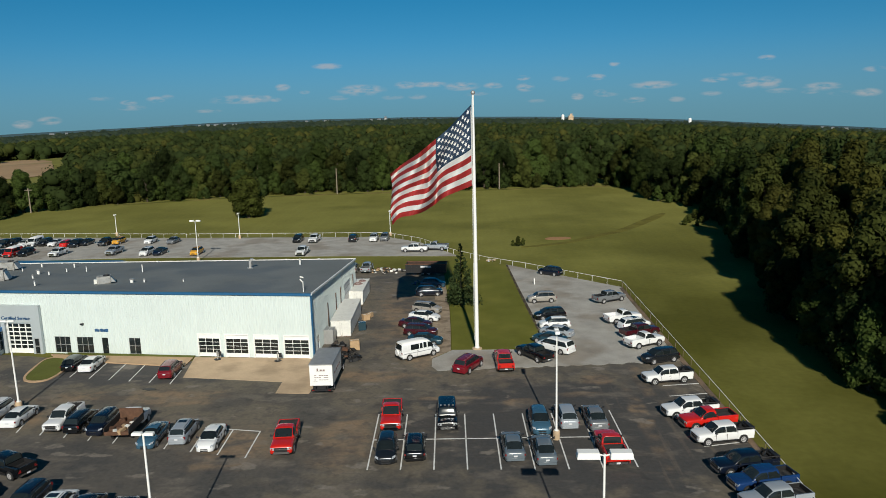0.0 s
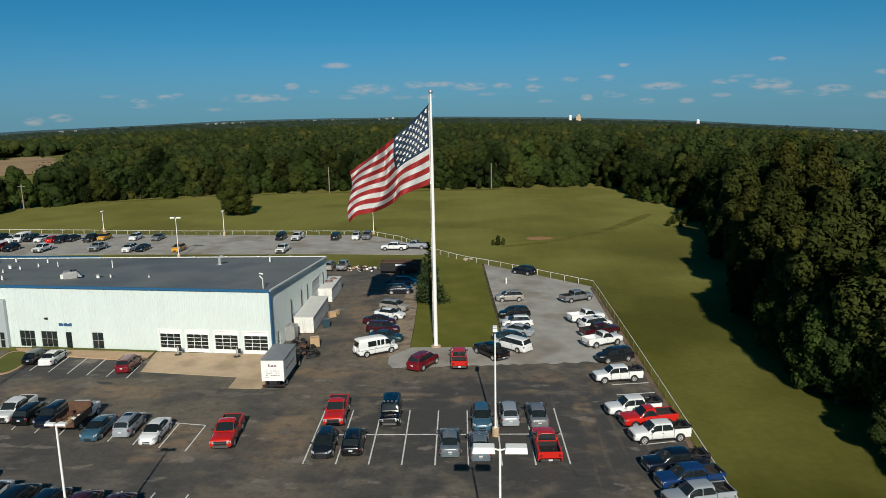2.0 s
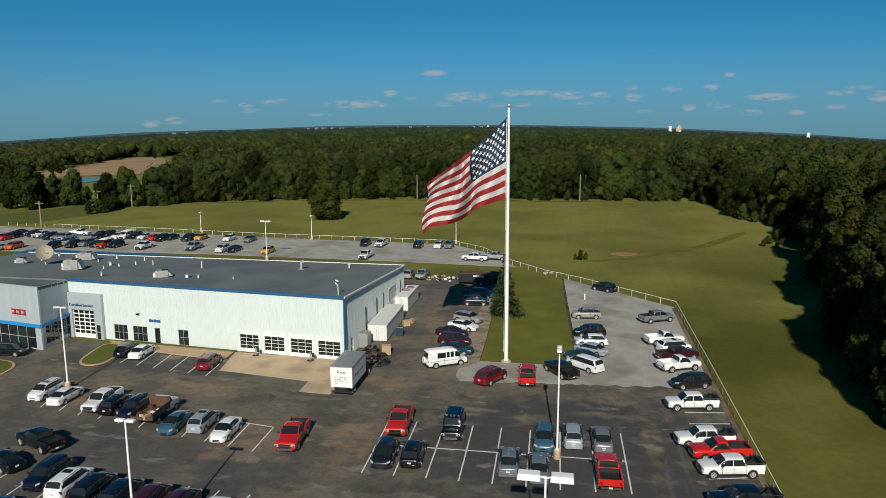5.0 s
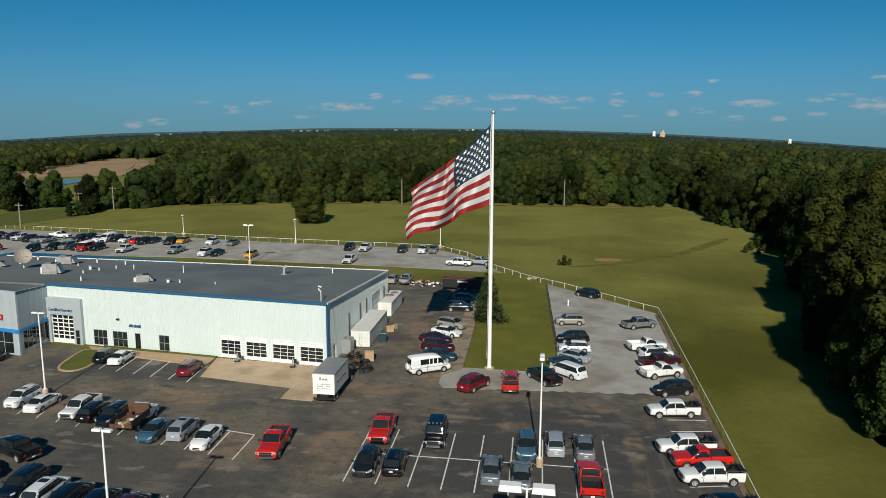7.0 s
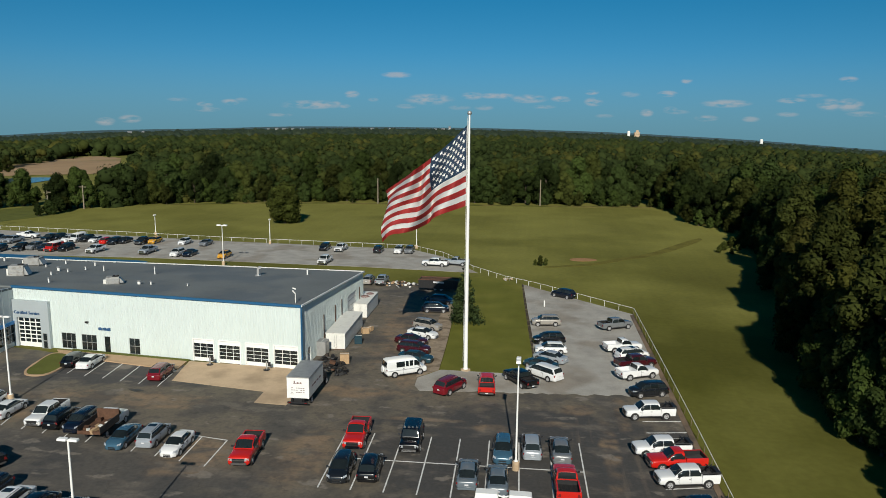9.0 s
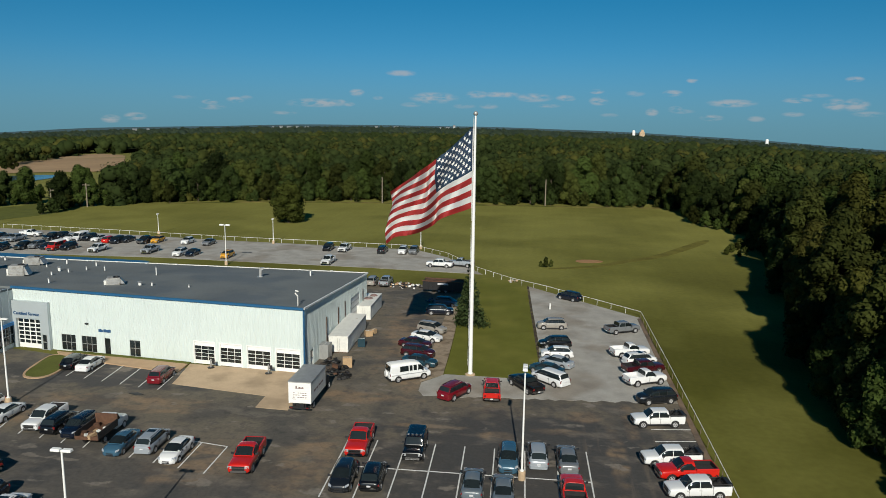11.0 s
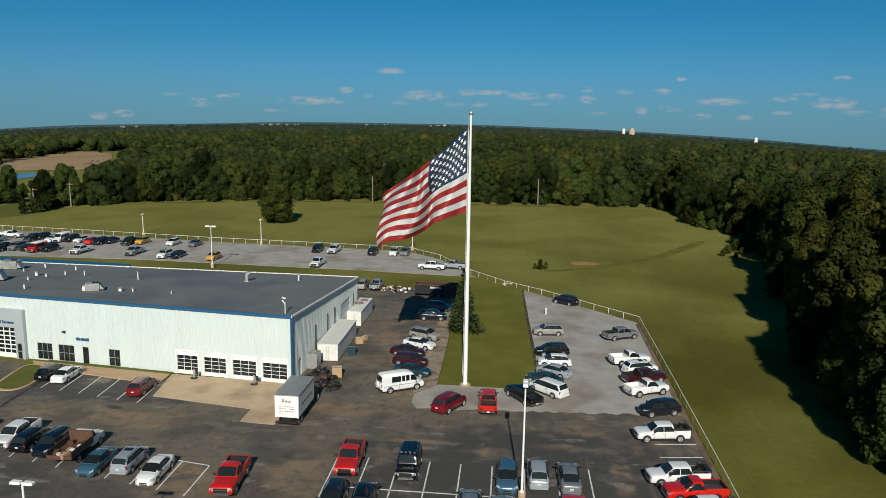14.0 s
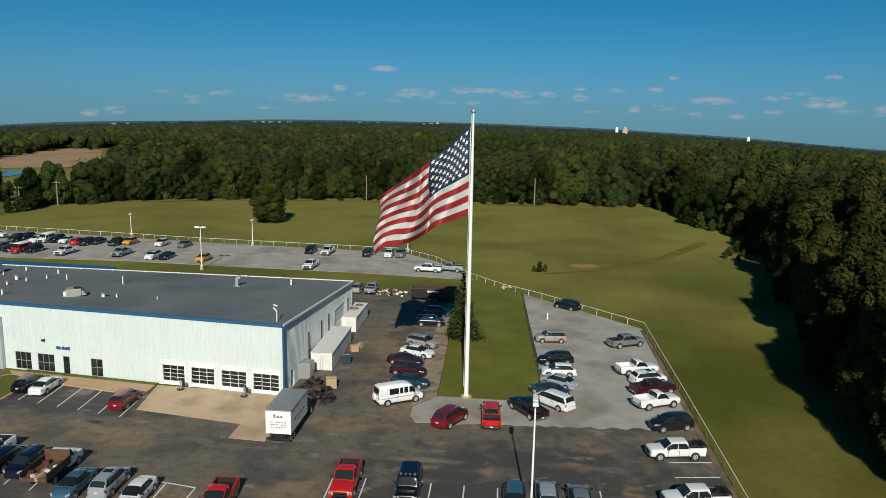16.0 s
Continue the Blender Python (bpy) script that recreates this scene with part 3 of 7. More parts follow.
def wall_frame(a, b):
    """A matrix whose x runs from a to b and whose y points outward to the right of that way."""
    u = (b - a).normalized()
    out = Vector((u.y, -u.x, 0))
    return Matrix(((u.x, out.x, 0, a.x), (u.y, out.y, 0, a.y), (0, 0, 1, 0), (0, 0, 0, 1))), (b - a).length


def clad(parent, a, b, height, openings, material, skin="siding_panel", width=0.92, flip=False, backing=0.22, ribs=3):
    """A wall with thickness and real openings (u0, u1, z0, z1), clad in ribbed sheets, each one a piece. height: function of u."""
    m, length = wall_frame(a, b)
    sign = -1 if flip else 1
    cuts = sorted({0.0, length, *(u for o in openings for u in o[:2])})
    bm = bmesh.new()
    pieces = []
    for u0, u1 in zip(cuts, cuts[1:]):
        mid = (u0 + u1) / 2
        spans, z = [], 0.0
        for o in sorted((o for o in openings if o[0] < mid < o[1]), key=lambda o: o[2]):
            if o[2] > z + 0.01:
                spans.append((z, o[2]))
            z = o[3]
        spans.append((z, None))
        for z0, z1 in spans:
            h0, h1 = (height(u0), height(u1)) if z1 is None else (z1, z1)
            hexa(bm, [(u0, 0, z0), (u1, 0, z0), (u1, -sign * backing, z0), (u0, -sign * backing, z0)], [(u0, 0, h0), (u1, 0, h1), (u1, -sign * backing, h1), (u0, -sign * backing, h0)])
            count = max(1, round((u1 - u0) / width))
            for n in range(count):
                p0, p1 = u0 + (u1 - u0) * n / count, u0 + (u1 - u0) * (n + 1) / count
                pieces.append((p0, p1, z0, height(p0) if z1 is None else z1, height(p1) if z1 is None else z1))
    bmesh.ops.remove_doubles(bm, verts=bm.verts[:], dist=0.001)
    core = part("wall", bm, material, parent)
    core.matrix_local = m
    for p0, p1, z0, h0, h1 in pieces:
        bm = bmesh.new()
        w = p1 - p0 - 0.012
        prof = [(0, 0.012)]
        for k in range(ribs):
            c = w * (k + 0.5) / ribs
            prof += [(c - 0.07, 0.012), (c - 0.04, 0.045), (c + 0.04, 0.045), (c + 0.07, 0.012)]
        prof.append((w, 0.012))
        rows = [[bm.verts.new((p0 + u, sign * d, z0 if low else h0 + (h1 - h0) * u / max(w, 0.01))) for u, d in prof] for low in (True, False)]
        for n in range(len(prof) - 1):
            bm.faces.new((rows[0][n], rows[0][n + 1], rows[1][n + 1], rows[1][n]))
        part(skin, bm, material, core)
    return core, m


def glazed(parent, m, u0, u1, z0, z1, cols, rows, name, frame_mat, label, depth=-0.06, bar=0.06, solid_rows=(), sign=1):
    """A framed opening with real panes between bars; rows counted from below."""
    top = thing(name, label, name.replace("_", " "))
    top.parent = parent
    del top["category"]
    top.matrix_local = m
    bm = bmesh.new()
    y0, y1 = sign * (depth - 0.05), sign * (depth + 0.05)
    for k in range(cols + 1):
        u = u0 + (u1 - u0) * k / cols
        box(bm, max(u0, u - bar / 2), min(u1, u + bar / 2), y0, y1, z0, z1)
    for k in range(rows + 1):
        z = z0 + (z1 - z0) * k / rows
        box(bm, u0, u1, y0 + 0.004, y1 - 0.004, max(z0, z - bar / 2), min(z1, z + bar / 2))
    part("frame", bm, frame_mat, top)
    for i in range(cols):
        for j in range(rows):
            bm = bmesh.new()
            a0, a1 = u0 + (u1 - u0) * i / cols + bar / 2, u0 + (u1 - u0) * (i + 1) / cols - bar / 2
            b0, b1 = z0 + (z1 - z0) * j / rows + bar / 2, z0 + (z1 - z0) * (j + 1) / rows - bar / 2
            box(bm, a0, a1, sign * depth - 0.012, sign * depth + 0.012, b0, b1)
            solid = j in solid_rows
            part("door_panel" if solid else "pane", bm, WHITE if solid else GLASS, top)
    return top


# openings on the front wall, counted from its east corner
BAYS = [(0.5, 3.5), (4.3, 7.25), (8.1, 10.9), (11.7, 14.4)]
WINDOWS = [(22.0, 23.5), (28.3, 30.5), (31.4, 33.5)]
front_open = [(u0, u1, 0.0, 2.8) for u0, u1 in BAYS] + [(u0, u1, 0.12, 2.2) for u0, u1 in WINDOWS] + [(26.3, 27.1, 0.0, 2.15)]
front, FM = clad(workshop, A, B, lambda u: FRONT_H - 0.05 * math.sin(u * 0.4), front_open, WALL_WHITE, flip=True)
for u0, u1 in BAYS:
    glazed(workshop, FM, u0, u1, 0.03, 2.78, 3, 6, "garage_door", WHITE, "white sectional garage door with rows of windows", depth=-0.08, solid_rows=(0, 5), sign=-1, bar=0.045)
for u0, u1 in WINDOWS:
    glazed(workshop, FM, u0, u1, 0.14, 2.18, 3 if u1 - u0 > 2 else 2, 2, "window", GALV, "dark window with slim grey frame", sign=-1)
entry = glazed(workshop, FM, 26.32, 27.08, 0.02, 2.13, 1, 1, "door", BLACK, "dark glazed staff door", sign=-1, bar=0.14)
bm = bmesh.new()
box(bm, 26.42, 26.47, -0.06, 0.06, 0.9, 1.15)
part("handle", bm, CHROME, entry)
bm = bmesh.new()
for u0, u1 in BAYS:                       # jamb trim round the bays
    for a0, a1, b0, b1 in ((u0 - 0.12, u0, 0, 2.94), (u1, u1 + 0.12, 0, 2.94), (u0, u1, 2.8, 2.94)):
        box(bm, a0, a1, -0.07, -0.02, b0, b1)
trimmed = part("bay_trim", bm, WHITE, workshop)
trimmed.matrix_local = FM
# lettering over the staff door, too blurred to read
bm = bmesh.new()
for n, w in enumerate((0.22, 0.2, 0.16, 0.2, 0.12, 0.22, 0.18, 0.14)):
    box(bm, 26.1 + 0.23 * n, 26.1 + 0.23 * n + w, -0.12, -0.05, 2.95, 3.32 - 0.04 * (n % 3))
lettering = part("sign_lettering", bm, SIGN_BLUE, workshop, "blue sign bars on the wall")
lettering.matrix_local = FM
bm = bmesh.new()
box(bm, 29.3, 29.65, -0.3, -0.03, 3.8, 3.98)
wall_lamp = part("wall_light", bm, BLACK, workshop)
wall_lamp.matrix_local = FM
# side wall, roof slope falls to the rear
side_open = [(20.5, 25.2, 0.0, 4.2), (2.4, 3.4, 0.05, 2.1)]
side, SM = clad(workshop, A, C, lambda u: FRONT_H + (BACK_H - FRONT_H) * u / 29.85, side_open, WALL_WHITE)
glazed(workshop, SM, 20.5, 25.2, 0.02, 4.18, 1, 5, "roller_door", GALV, "grey roll-up side door", solid_rows=(0, 1, 2, 3, 4))
glazed(workshop, SM, 2.4, 3.4, 0.05, 2.08, 1, 2, "door", WHITE, "plain side door with a pane", solid_rows=(0,))
for u, w, z1 in ((8.7, 0.16, 4.6), (13.9, 0.2, 4.6), (17.2, 0.18, 4.6), (27.0, 0.2, 4.2)):
    bm = bmesh.new()
    box(bm, u, u + w, 0.05, 0.12, 0, z1)
    part("downpipe", bm, RUST, workshop, "rust-brown downpipe").matrix_local = SM
# rear and west walls close the block
clad(workshop, C, D, lambda u: BACK_H, [], WALL_WHITE, flip=False, width=4.0, ribs=2)
clad(workshop, D, Vector((-88, -2.0, 0)), lambda u: BACK_H + (FRONT_H - BACK_H) * u / 31, [], WALL_WHITE, flip=False, width=4.0, ribs=2)
# roof: sloping deck inside a low kerb, blue fascia in front
bm = bmesh.new()
deck = [A + Vector((0.1, -0.1, FRONT_H)), C + Vector((0.1, 0.1, BACK_H)), D + Vector((0, 0.1, BACK_H)), Vector((-88, 0.9, FRONT_H)), B + Vector((0, -0.1, FRONT_H))]
loft(bm, [[p + Vector((0, 0, dz)) for p in deck] for dz in (-0.2, 0.02)])
part("roof", bm, ROOF, workshop, "grey membrane roof with faint seams")
def edge_bar(name, p, q, w, h, material, label=""):
    p, q = Vector(p), Vector(q)
    s = Vector((-(q - p).y, (q - p).x, 0)).normalized() * w / 2
    bm = bmesh.new()
    hexa(bm, [p - s, q - s, q + s, p + s], [v + Vector((0, 0, h)) for v in (p - s, q - s, q + s, p + s)])
    return part(name, bm, material, workshop, label)
edge_bar("fascia", A + Vector((0.15, -0.16, FRONT_H - 0.14)), B + Vector((0, -0.16, FRONT_H - 0.14)), 0.22, 0.28, TRIM_BLUE, "blue metal fascia")
edge_bar("gutter", A + Vector((0.14, -0.1, FRONT_H - 0.1)), C + Vector((0.14, 0, BACK_H - 0.1)), 0.2, 0.22, WHITE, "pale gutter along the gable")
edge_bar("ridge_kerb", C + Vector((0.2, 0, BACK_H)), D + Vector((0, 0, BACK_H)), 0.2, 0.14, OFFWHITE)
edge_bar("corner_trim", A + Vector((0.03, -0.07, 0)), A + Vector((0.14, 0.05, 0)), 0.14, FRONT_H - 0.1, TRIM_BLUE)
for n in (2, 5, 7):
    y0, y1 = -1.0 + 3.1 * n, -0.94 + 3.1 * n
    z = FRONT_H - (FRONT_H - BACK_H) * (y0 + 3.1) / 29.85
    edge_bar("roof_seam", (-20.2, y0, z + 0.0), (-87, y0 + 1.6, z - 0.015), 0.05, 0.03, ROOF)
for n in range(12):
    x = -25 - 5.2 * n
    y_back = 26.9
    edge_bar("roof_cleat", (x, y_back - 0.3, BACK_H + 0.1), (x + 0.35, y_back - 0.3, BACK_H + 0.1), 0.12, 0.14, WHITE)

patcher = random.Random(21)
for n in range(22):                       # pale mastic patches round the plant
    x, y = patcher.uniform(-70, -54), patcher.uniform(10, 20)
    z = FRONT_H - (FRONT_H - BACK_H) * (y + 3.1) / 29.85
    size = patcher.uniform(0.12, 0.4)
    bm = bmesh.new()
    lathe(bm, [(size, 0.0), (size * 0.9, 0.045), (size * 0.3, 0.05)], 7)
    patch = part("roof_patch", bm, OFFWHITE, workshop, "pale mastic patch" if n == 0 else "")
    patch.matrix_local = pose(x, y, z, 0, 0, n * 40) @ Matrix.Diagonal((1.6, 0.7, 1, 1))

# grey service bay set in the front wall
portal = thing("service_portal", "grey panelled service entrance with a glazed door", "entrance")
bm = bmesh.new()
for u0, u1, z0, z1 in ((34.9, 36.2, 0, 6.25), (39.8, 40.4, 0, 6.25), (36.2, 39.8, 3.95, 6.25)):
    box(bm, u0, u1, -0.5, -0.06, z0, z1)
face = part("surround", bm, WALL_GREY, portal)
face.matrix_local = FM
glazed(portal, FM, 36.25, 39.75, 0.03, 3.9, 4, 7, "garage_door", WHITE, "white-framed glazed service door", depth=0.22, solid_rows=(0,), sign=-1, bar=0.13)
glazed(portal, FM, 35.25, 35.9, 0.03, 2.05, 1, 2, "door", GALV, "narrow grey glazed door", depth=0.5, sign=-1, bar=0.1)


def lettered(text, size, m, material, parent, name="lettering", label="", depth=0.04):
    """Raised words as a mesh, from the built-in font."""
    cu = bpy.data.curves.new("words", "FONT")
    cu.body, cu.size, cu.extrude, cu.resolution_u = text, size, depth, 2
    ob = new("words", cu)
    me = bpy.data.meshes.new_from_object(ob.evaluated_get(bpy.context.evaluated_depsgraph_get()))
    bpy.data.objects.remove(ob)
    made = mesh_part(name, me, material, parent, label)
    made.matrix_local = m
    return made


u_dir = (A - B).normalized()
lettered("Certified Service", 0.58, Matrix.Translation(A + (B - A).normalized() * 40.1 + Vector((u_dir.y, -u_dir.x, 0)) * 0.55 + Vector((0, 0, 4.45))) @ Matrix(((u_dir.x, 0, u_dir.y, 0), (u_dir.y, 0, -u_dir.x, 0), (0, 1, 0, 0), (0, 0, 0, 1))), SIGN_BLUE, portal, "sign", "blue raised sign letters")

# grey showroom wing
showroom = thing("showroom", "grey panelled showroom with a blue band over its glazing", "building")
P, Q = Vector((-59.2, -5.7, 0)), Vector((-88.0, -0.6, 0))
wing_side, WM = clad(showroom, P, B + Vector((0.0, 0.3, 0)), lambda u: 8.35 - 0.09 * u, [(0.9, 6.2, 0.55, 2.95)], WALL_GREY, ribs=1, width=1.3)
glazed(showroom, WM, 0.9, 6.2, 0.55, 2.95, 6, 2, "window", WALL_GREY, "dark showroom glazing in grey frames")
wing_front, WF = clad(showroom, P, Q, lambda u: 8.35, [(1.0, 20.0, 0.15, 2.95)], WALL_GREY, ribs=1, width=1.3, flip=True)
glazed(showroom, WF, 1.0, 20.0, 0.15, 2.95, 12, 2, "window", WALL_GREY, "tall dark showroom glazing in grey frames", sign=-1)
for m, s, u1 in ((WM, 1, 6.9), (WF, -1, 20.5)):
    bm = bmesh.new()
    box(bm, -0.12, u1, min(s * 0.05, s * 0.22), max(s * 0.05, s * 0.22), 3.0, 3.42)
    band = part("blue_band", bm, mat("bright_blue_band", (0.02, 0.22, 0.55), 0.35, 0, 0.05, 1, 8), showroom, "bright blue metal band")
    band.matrix_local = m
bm = bmesh.new()
hexa(bm, [P + Vector((0.05, 0.1, 7.9)), B + Vector((0, 0.4, 7.5)), Vector((-88, 1.0, 7.5)), Q + Vector((0, 0.1, 7.9))], [P + Vector((0.05, 0.1, 8.32)), B + Vector((0, 0.4, 7.7)), Vector((-88, 1.0, 7.7)), Q + Vector((0, 0.1, 8.32))])
part("roof", bm, ROOF, showroom)
bm = bmesh.new()
for n, w in enumerate((0.62, 0.75, 0.6)):   # maker's sign as plain shapes
    u = 2.35 + n * 0.85
    box(bm, u, u + w, -0.2, -0.05, 4.5, 4.68)
    box(bm, u, u + 0.2, -0.2, -0.05, 4.68, 5.05)
    box(bm, u, u + w, -0.2, -0.05, 5.05, 5.2)
sgn = part("sign_shapes", bm, SIGN_RED, showroom, "red raised sign shapes")
sgn.matrix_local = WF
# lower blue-edged roof behind the wing
annex = thing("annex", "low rear annexe with a blue roof edge", "building")
bm = bmesh.new()
box(bm, -92, -60, 28.4, 34, 0, 4.9)
part("wall", bm, WALL_WHITE, annex)
bm = bmesh.new()
hexa(bm, [(-92.2, 28.3, 4.9), (-59.8, 28.3, 4.9), (-59.8, 34.2, 4.9), (-92.2, 34.2, 4.9)], [(-92.2, 28.3, 5.7), (-60.5, 28.3, 5.2), (-60.5, 34.2, 5.0), (-92.2, 34.2, 5.4)])
part("roof", bm, TRIM_BLUE, annex, "blue metal roof")


# ---- roof plant ----
def roof_z(y):
    return FRONT_H - (FRONT_H - BACK_H) * (y + 3.1) / 29.85


def hvac(x, y, sx, sy, sz, turn=0):
    t = thing("rooftop_unit", "grey metal air-conditioning unit on the roof", "air conditioner", "roof plant", pose(x, y, roof_z(y) + 0.02, 0, 0, turn))
    for a in (-sx / 2 + 0.1, sx / 2 - 0.2):
        bm = bmesh.new()
        box(bm, a, a + 0.1, -sy / 2, sy / 2, 0, 0.2)
        part("rail", bm, GALV, t)
    bm = bmesh.new()
    box(bm, -sx / 2, sx / 2, -sy / 2, sy / 2, 0.2, sz)
    bmesh.ops.bevel(bm, geom=bm.edges[:], offset=0.04, segments=1, affect="EDGES")
    part("casing", bm, mat("dusty_casing", (0.36, 0.36, 0.34), 0.6, 0.2, 0.2, 1.5, 10, 0.1, second=(0.22, 0.21, 0.19), second_scale=1.5), t)
    bm = bmesh.new()
    for n in range(6):
        z = 0.35 + n * (sz - 0.5) / 6
        box(bm, -sx / 2 + 0.15, sx / 2 - 0.15, -sy / 2 - 0.03, -sy / 2 + 0.01, z, z + 0.08)
    part("louvre", bm, GALV, t)
    bm = bmesh.new()
    lathe(bm, [(0.42, sz), (0.42, sz + 0.12), (0.36, sz + 0.12), (0.34, sz + 0.02), (0.05, sz + 0.05)], 14, (sx * 0.2, 0, 0))
    part("fan_guard", bm, BLACK, t)
    bm = bmesh.new()
    hexa(bm, [(sx / 2, -sy * 0.4, 0.35), (sx / 2 + 0.55, -sy * 0.4, 0.35), (sx / 2 + 0.55, sy * 0.4, 0.35), (sx / 2, sy * 0.4, 0.35)], [(sx / 2, -sy * 0.4, sz * 0.85), (sx / 2 + 0.08, -sy * 0.4, sz * 0.85), (sx / 2 + 0.08, sy * 0.4, sz * 0.85), (sx / 2, sy * 0.4, sz * 0.85)])
    part("intake_hood", bm, GALV, t, "sloping sheet-metal intake hood")
    bm = bmesh.new()
    box(bm, -sx / 2 - 0.35, -sx / 2, -sy * 0.3, sy * 0.3, 0.25, sz * 0.7)
    part("side_box", bm, OFFWHITE, t)


hvac(-48.8, 5.9, 1.7, 1.3, 1.15, 25)
hvac(-65.6, 9.5, 2.1, 1.6, 1.7, 15)
hvac(-71.0, 20.0, 2.4, 1.7, 1.4, 10)
hvac(-78.0, 13.9, 1.2, 1.0, 1.0, 10)


def stack(x, y, h, r, cap=True):
    t = thing("vent_pipe", "pale vent pipe standing on the roof", "vent pipe", "roof plant", pose(x, y, roof_z(y)))
    bm = bmesh.new()
    lathe(bm, [(r * 1.3, 0), (r * 1.2, 0.05), (r * 0.8, 0.08), (r * 0.8, h)], 10)
    part("pipe", bm, WHITE, t)
    if cap:
        bm = bmesh.new()
        lathe(bm, [(r * 0.8, h), (r * 1.25, h), (r * 1.25, h + 0.07), (0.02, h + 0.16)], 10)
        part("cowl", bm, GALV, t)


for x, y, h, r in ((-45.3, 6.3, 0.6, 0.26), (-43.7, 6.5, 0.55, 0.13), (-48.1, 15.5, 1.2, 0.09), (-57.2, 17.0, 0.8, 0.09), (-60.2, 17.0, 0.6, 0.12), (-61.6, 21.6, 0.7, 0.13), (-57.3, 4.5, 0.8, 0.12),
                   (-61.6, 11.0, 0.6, 0.12), (-61.2, 14.2, 0.6, 0.12), (-63.3, 15.1, 0.7, 0.26), (-67.4, 22.7, 0.7, 0.14), (-67.7, 18.3, 0.5, 0.1), (-69.7, 13.2, 0.6, 0.1), (-73.6, 21.5, 0.9, 0.1),
                   (-77.6, 17.8, 0.7, 0.16), (-78.9, 23.5, 0.6, 0.16), (-26.5, 21.2, 0.9, 0.14), (-38.5, 6.6, 0.4, 0.1)):
    stack(x, y, h, r)


def hooked(x, y):
    t = thing("exhaust_duct", "curved sheet-metal exhaust duct on the roof", "duct", "", pose(x, y, roof_z(y), 0, 0, 20))
    bm = bmesh.new()
    rings = []
    for n in range(9):
        a = radians(180 * n / 8) if n else 0
        c = Vector((0.35 - 0.35 * math.cos(a), 0, 1.0 + 0.35 * math.sin(a))) if n else Vector((0, 0, 0))
        d = Vector((math.cos(a - math.pi), 0, math.sin(a))) if n else Vector((-1, 0, 0))
        rings.append([c + d * 0.17 * i + Vector((0, 0.28 * j, 0)) for i, j in ((-1, -1), (1, -1), (1, 1), (-1, 1))])
    loft(bm, rings[:6])
    part("duct", bm, GALV, t)
    bm = bmesh.new()
    box(bm, -0.4, 0.4, -0.45, 0.45, 0, 0.18)
    part("kerb", bm, GALV, t)


hooked(-33.2, 18.2)
dish = thing("satellite_dish", "large pale satellite dish on a roof mount", "satellite dish", "", pose(-73.6, 13.7, roof_z(13.7)))
bm = bmesh.new()
tube(bm, (0, 0, 0), (0, 0, 1.7), 0.09)
box(bm, -1.0, 1.0, -0.5, 0.5, 0, 0.08)
part("mast", bm, OFFWHITE, dish)
bm = bmesh.new()
lathe(bm, [(0.05, 0.0), (0.5, 0.08), (1.0, 0.3), (1.25, 0.5), (1.27, 0.47), (1.0, 0.25), (0.5, 0.03), (0.05, -0.05)], 20, (0, 0, 0))
bowl = part("reflector", bm, mat("tan_mesh", (0.30, 0.26, 0.21), 0.7, 0.1, 0.3, 2, 20), dish, smooth=40)
bowl.matrix_local = pose(0.1, -0.1, 1.9, 58, 0, 40)
bm = bmesh.new()
tube(bm, (0, 0, 0), (0, 0, 0.95), 0.03)
lathe(bm, [(0.08, 0.9), (0.1, 1.05), (0.02, 1.08)], 8)
feed = part("feed_arm", bm, GALV, dish)
feed.matrix_local = pose(0.1, -0.1, 1.9, 58, 0, 40)
mast = thing("roof_antenna", "small white mast with brackets at the roof corner", "antenna", "", pose(-20.6, -1.6, roof_z(-1.6)))
bm = bmesh.new()
tube(bm, (0, 0, 0), (0, 0, 1.3), 0.06)
tube(bm, (0, 0, 1.2), (-0.35, 0, 1.6), 0.08)
tube(bm, (-0.35, 0.0, 1.9), (0.05, 0.1, 1.75), 0.09)
part("mast", bm, OFFWHITE, mast)


# ---- flagpole and flag ----
pole = thing("flagpole", "tall white tapered steel flagpole with a ball on top", "flagpole", "", pose(0, 0, 0))
bm = bmesh.new()
lathe(bm, [(0.30, 0.0), (0.30, 0.3), (0.25, 0.32), (0.21, 12), (0.155, 24), (0.10, 30.45)], 20)
part("shaft", bm, WHITE, pole, smooth=40)
bm = bmesh.new()
lathe(bm, [(0.6, 0.0), (0.6, 0.14), (0.36, 0.18)], 20)
part("collar", bm, CONCRETE, pole)
bm = bmesh.new()
lathe(bm, [(0.02, 30.40), (0.2, 30.5), (0.27, 30.68), (0.2, 30.86), (0.02, 30.94)], 14)
part("finial", bm, GALV, pole, smooth=60)
bm = bmesh.new()
tube(bm, (-0.32, -0.05, 1.2), (-0.2, -0.05, 30.3), 0.02, segs=5)
part("halyard", bm, OFFWHITE, pole)

FLAG_L, FLAG_H = 15.0, 9.25


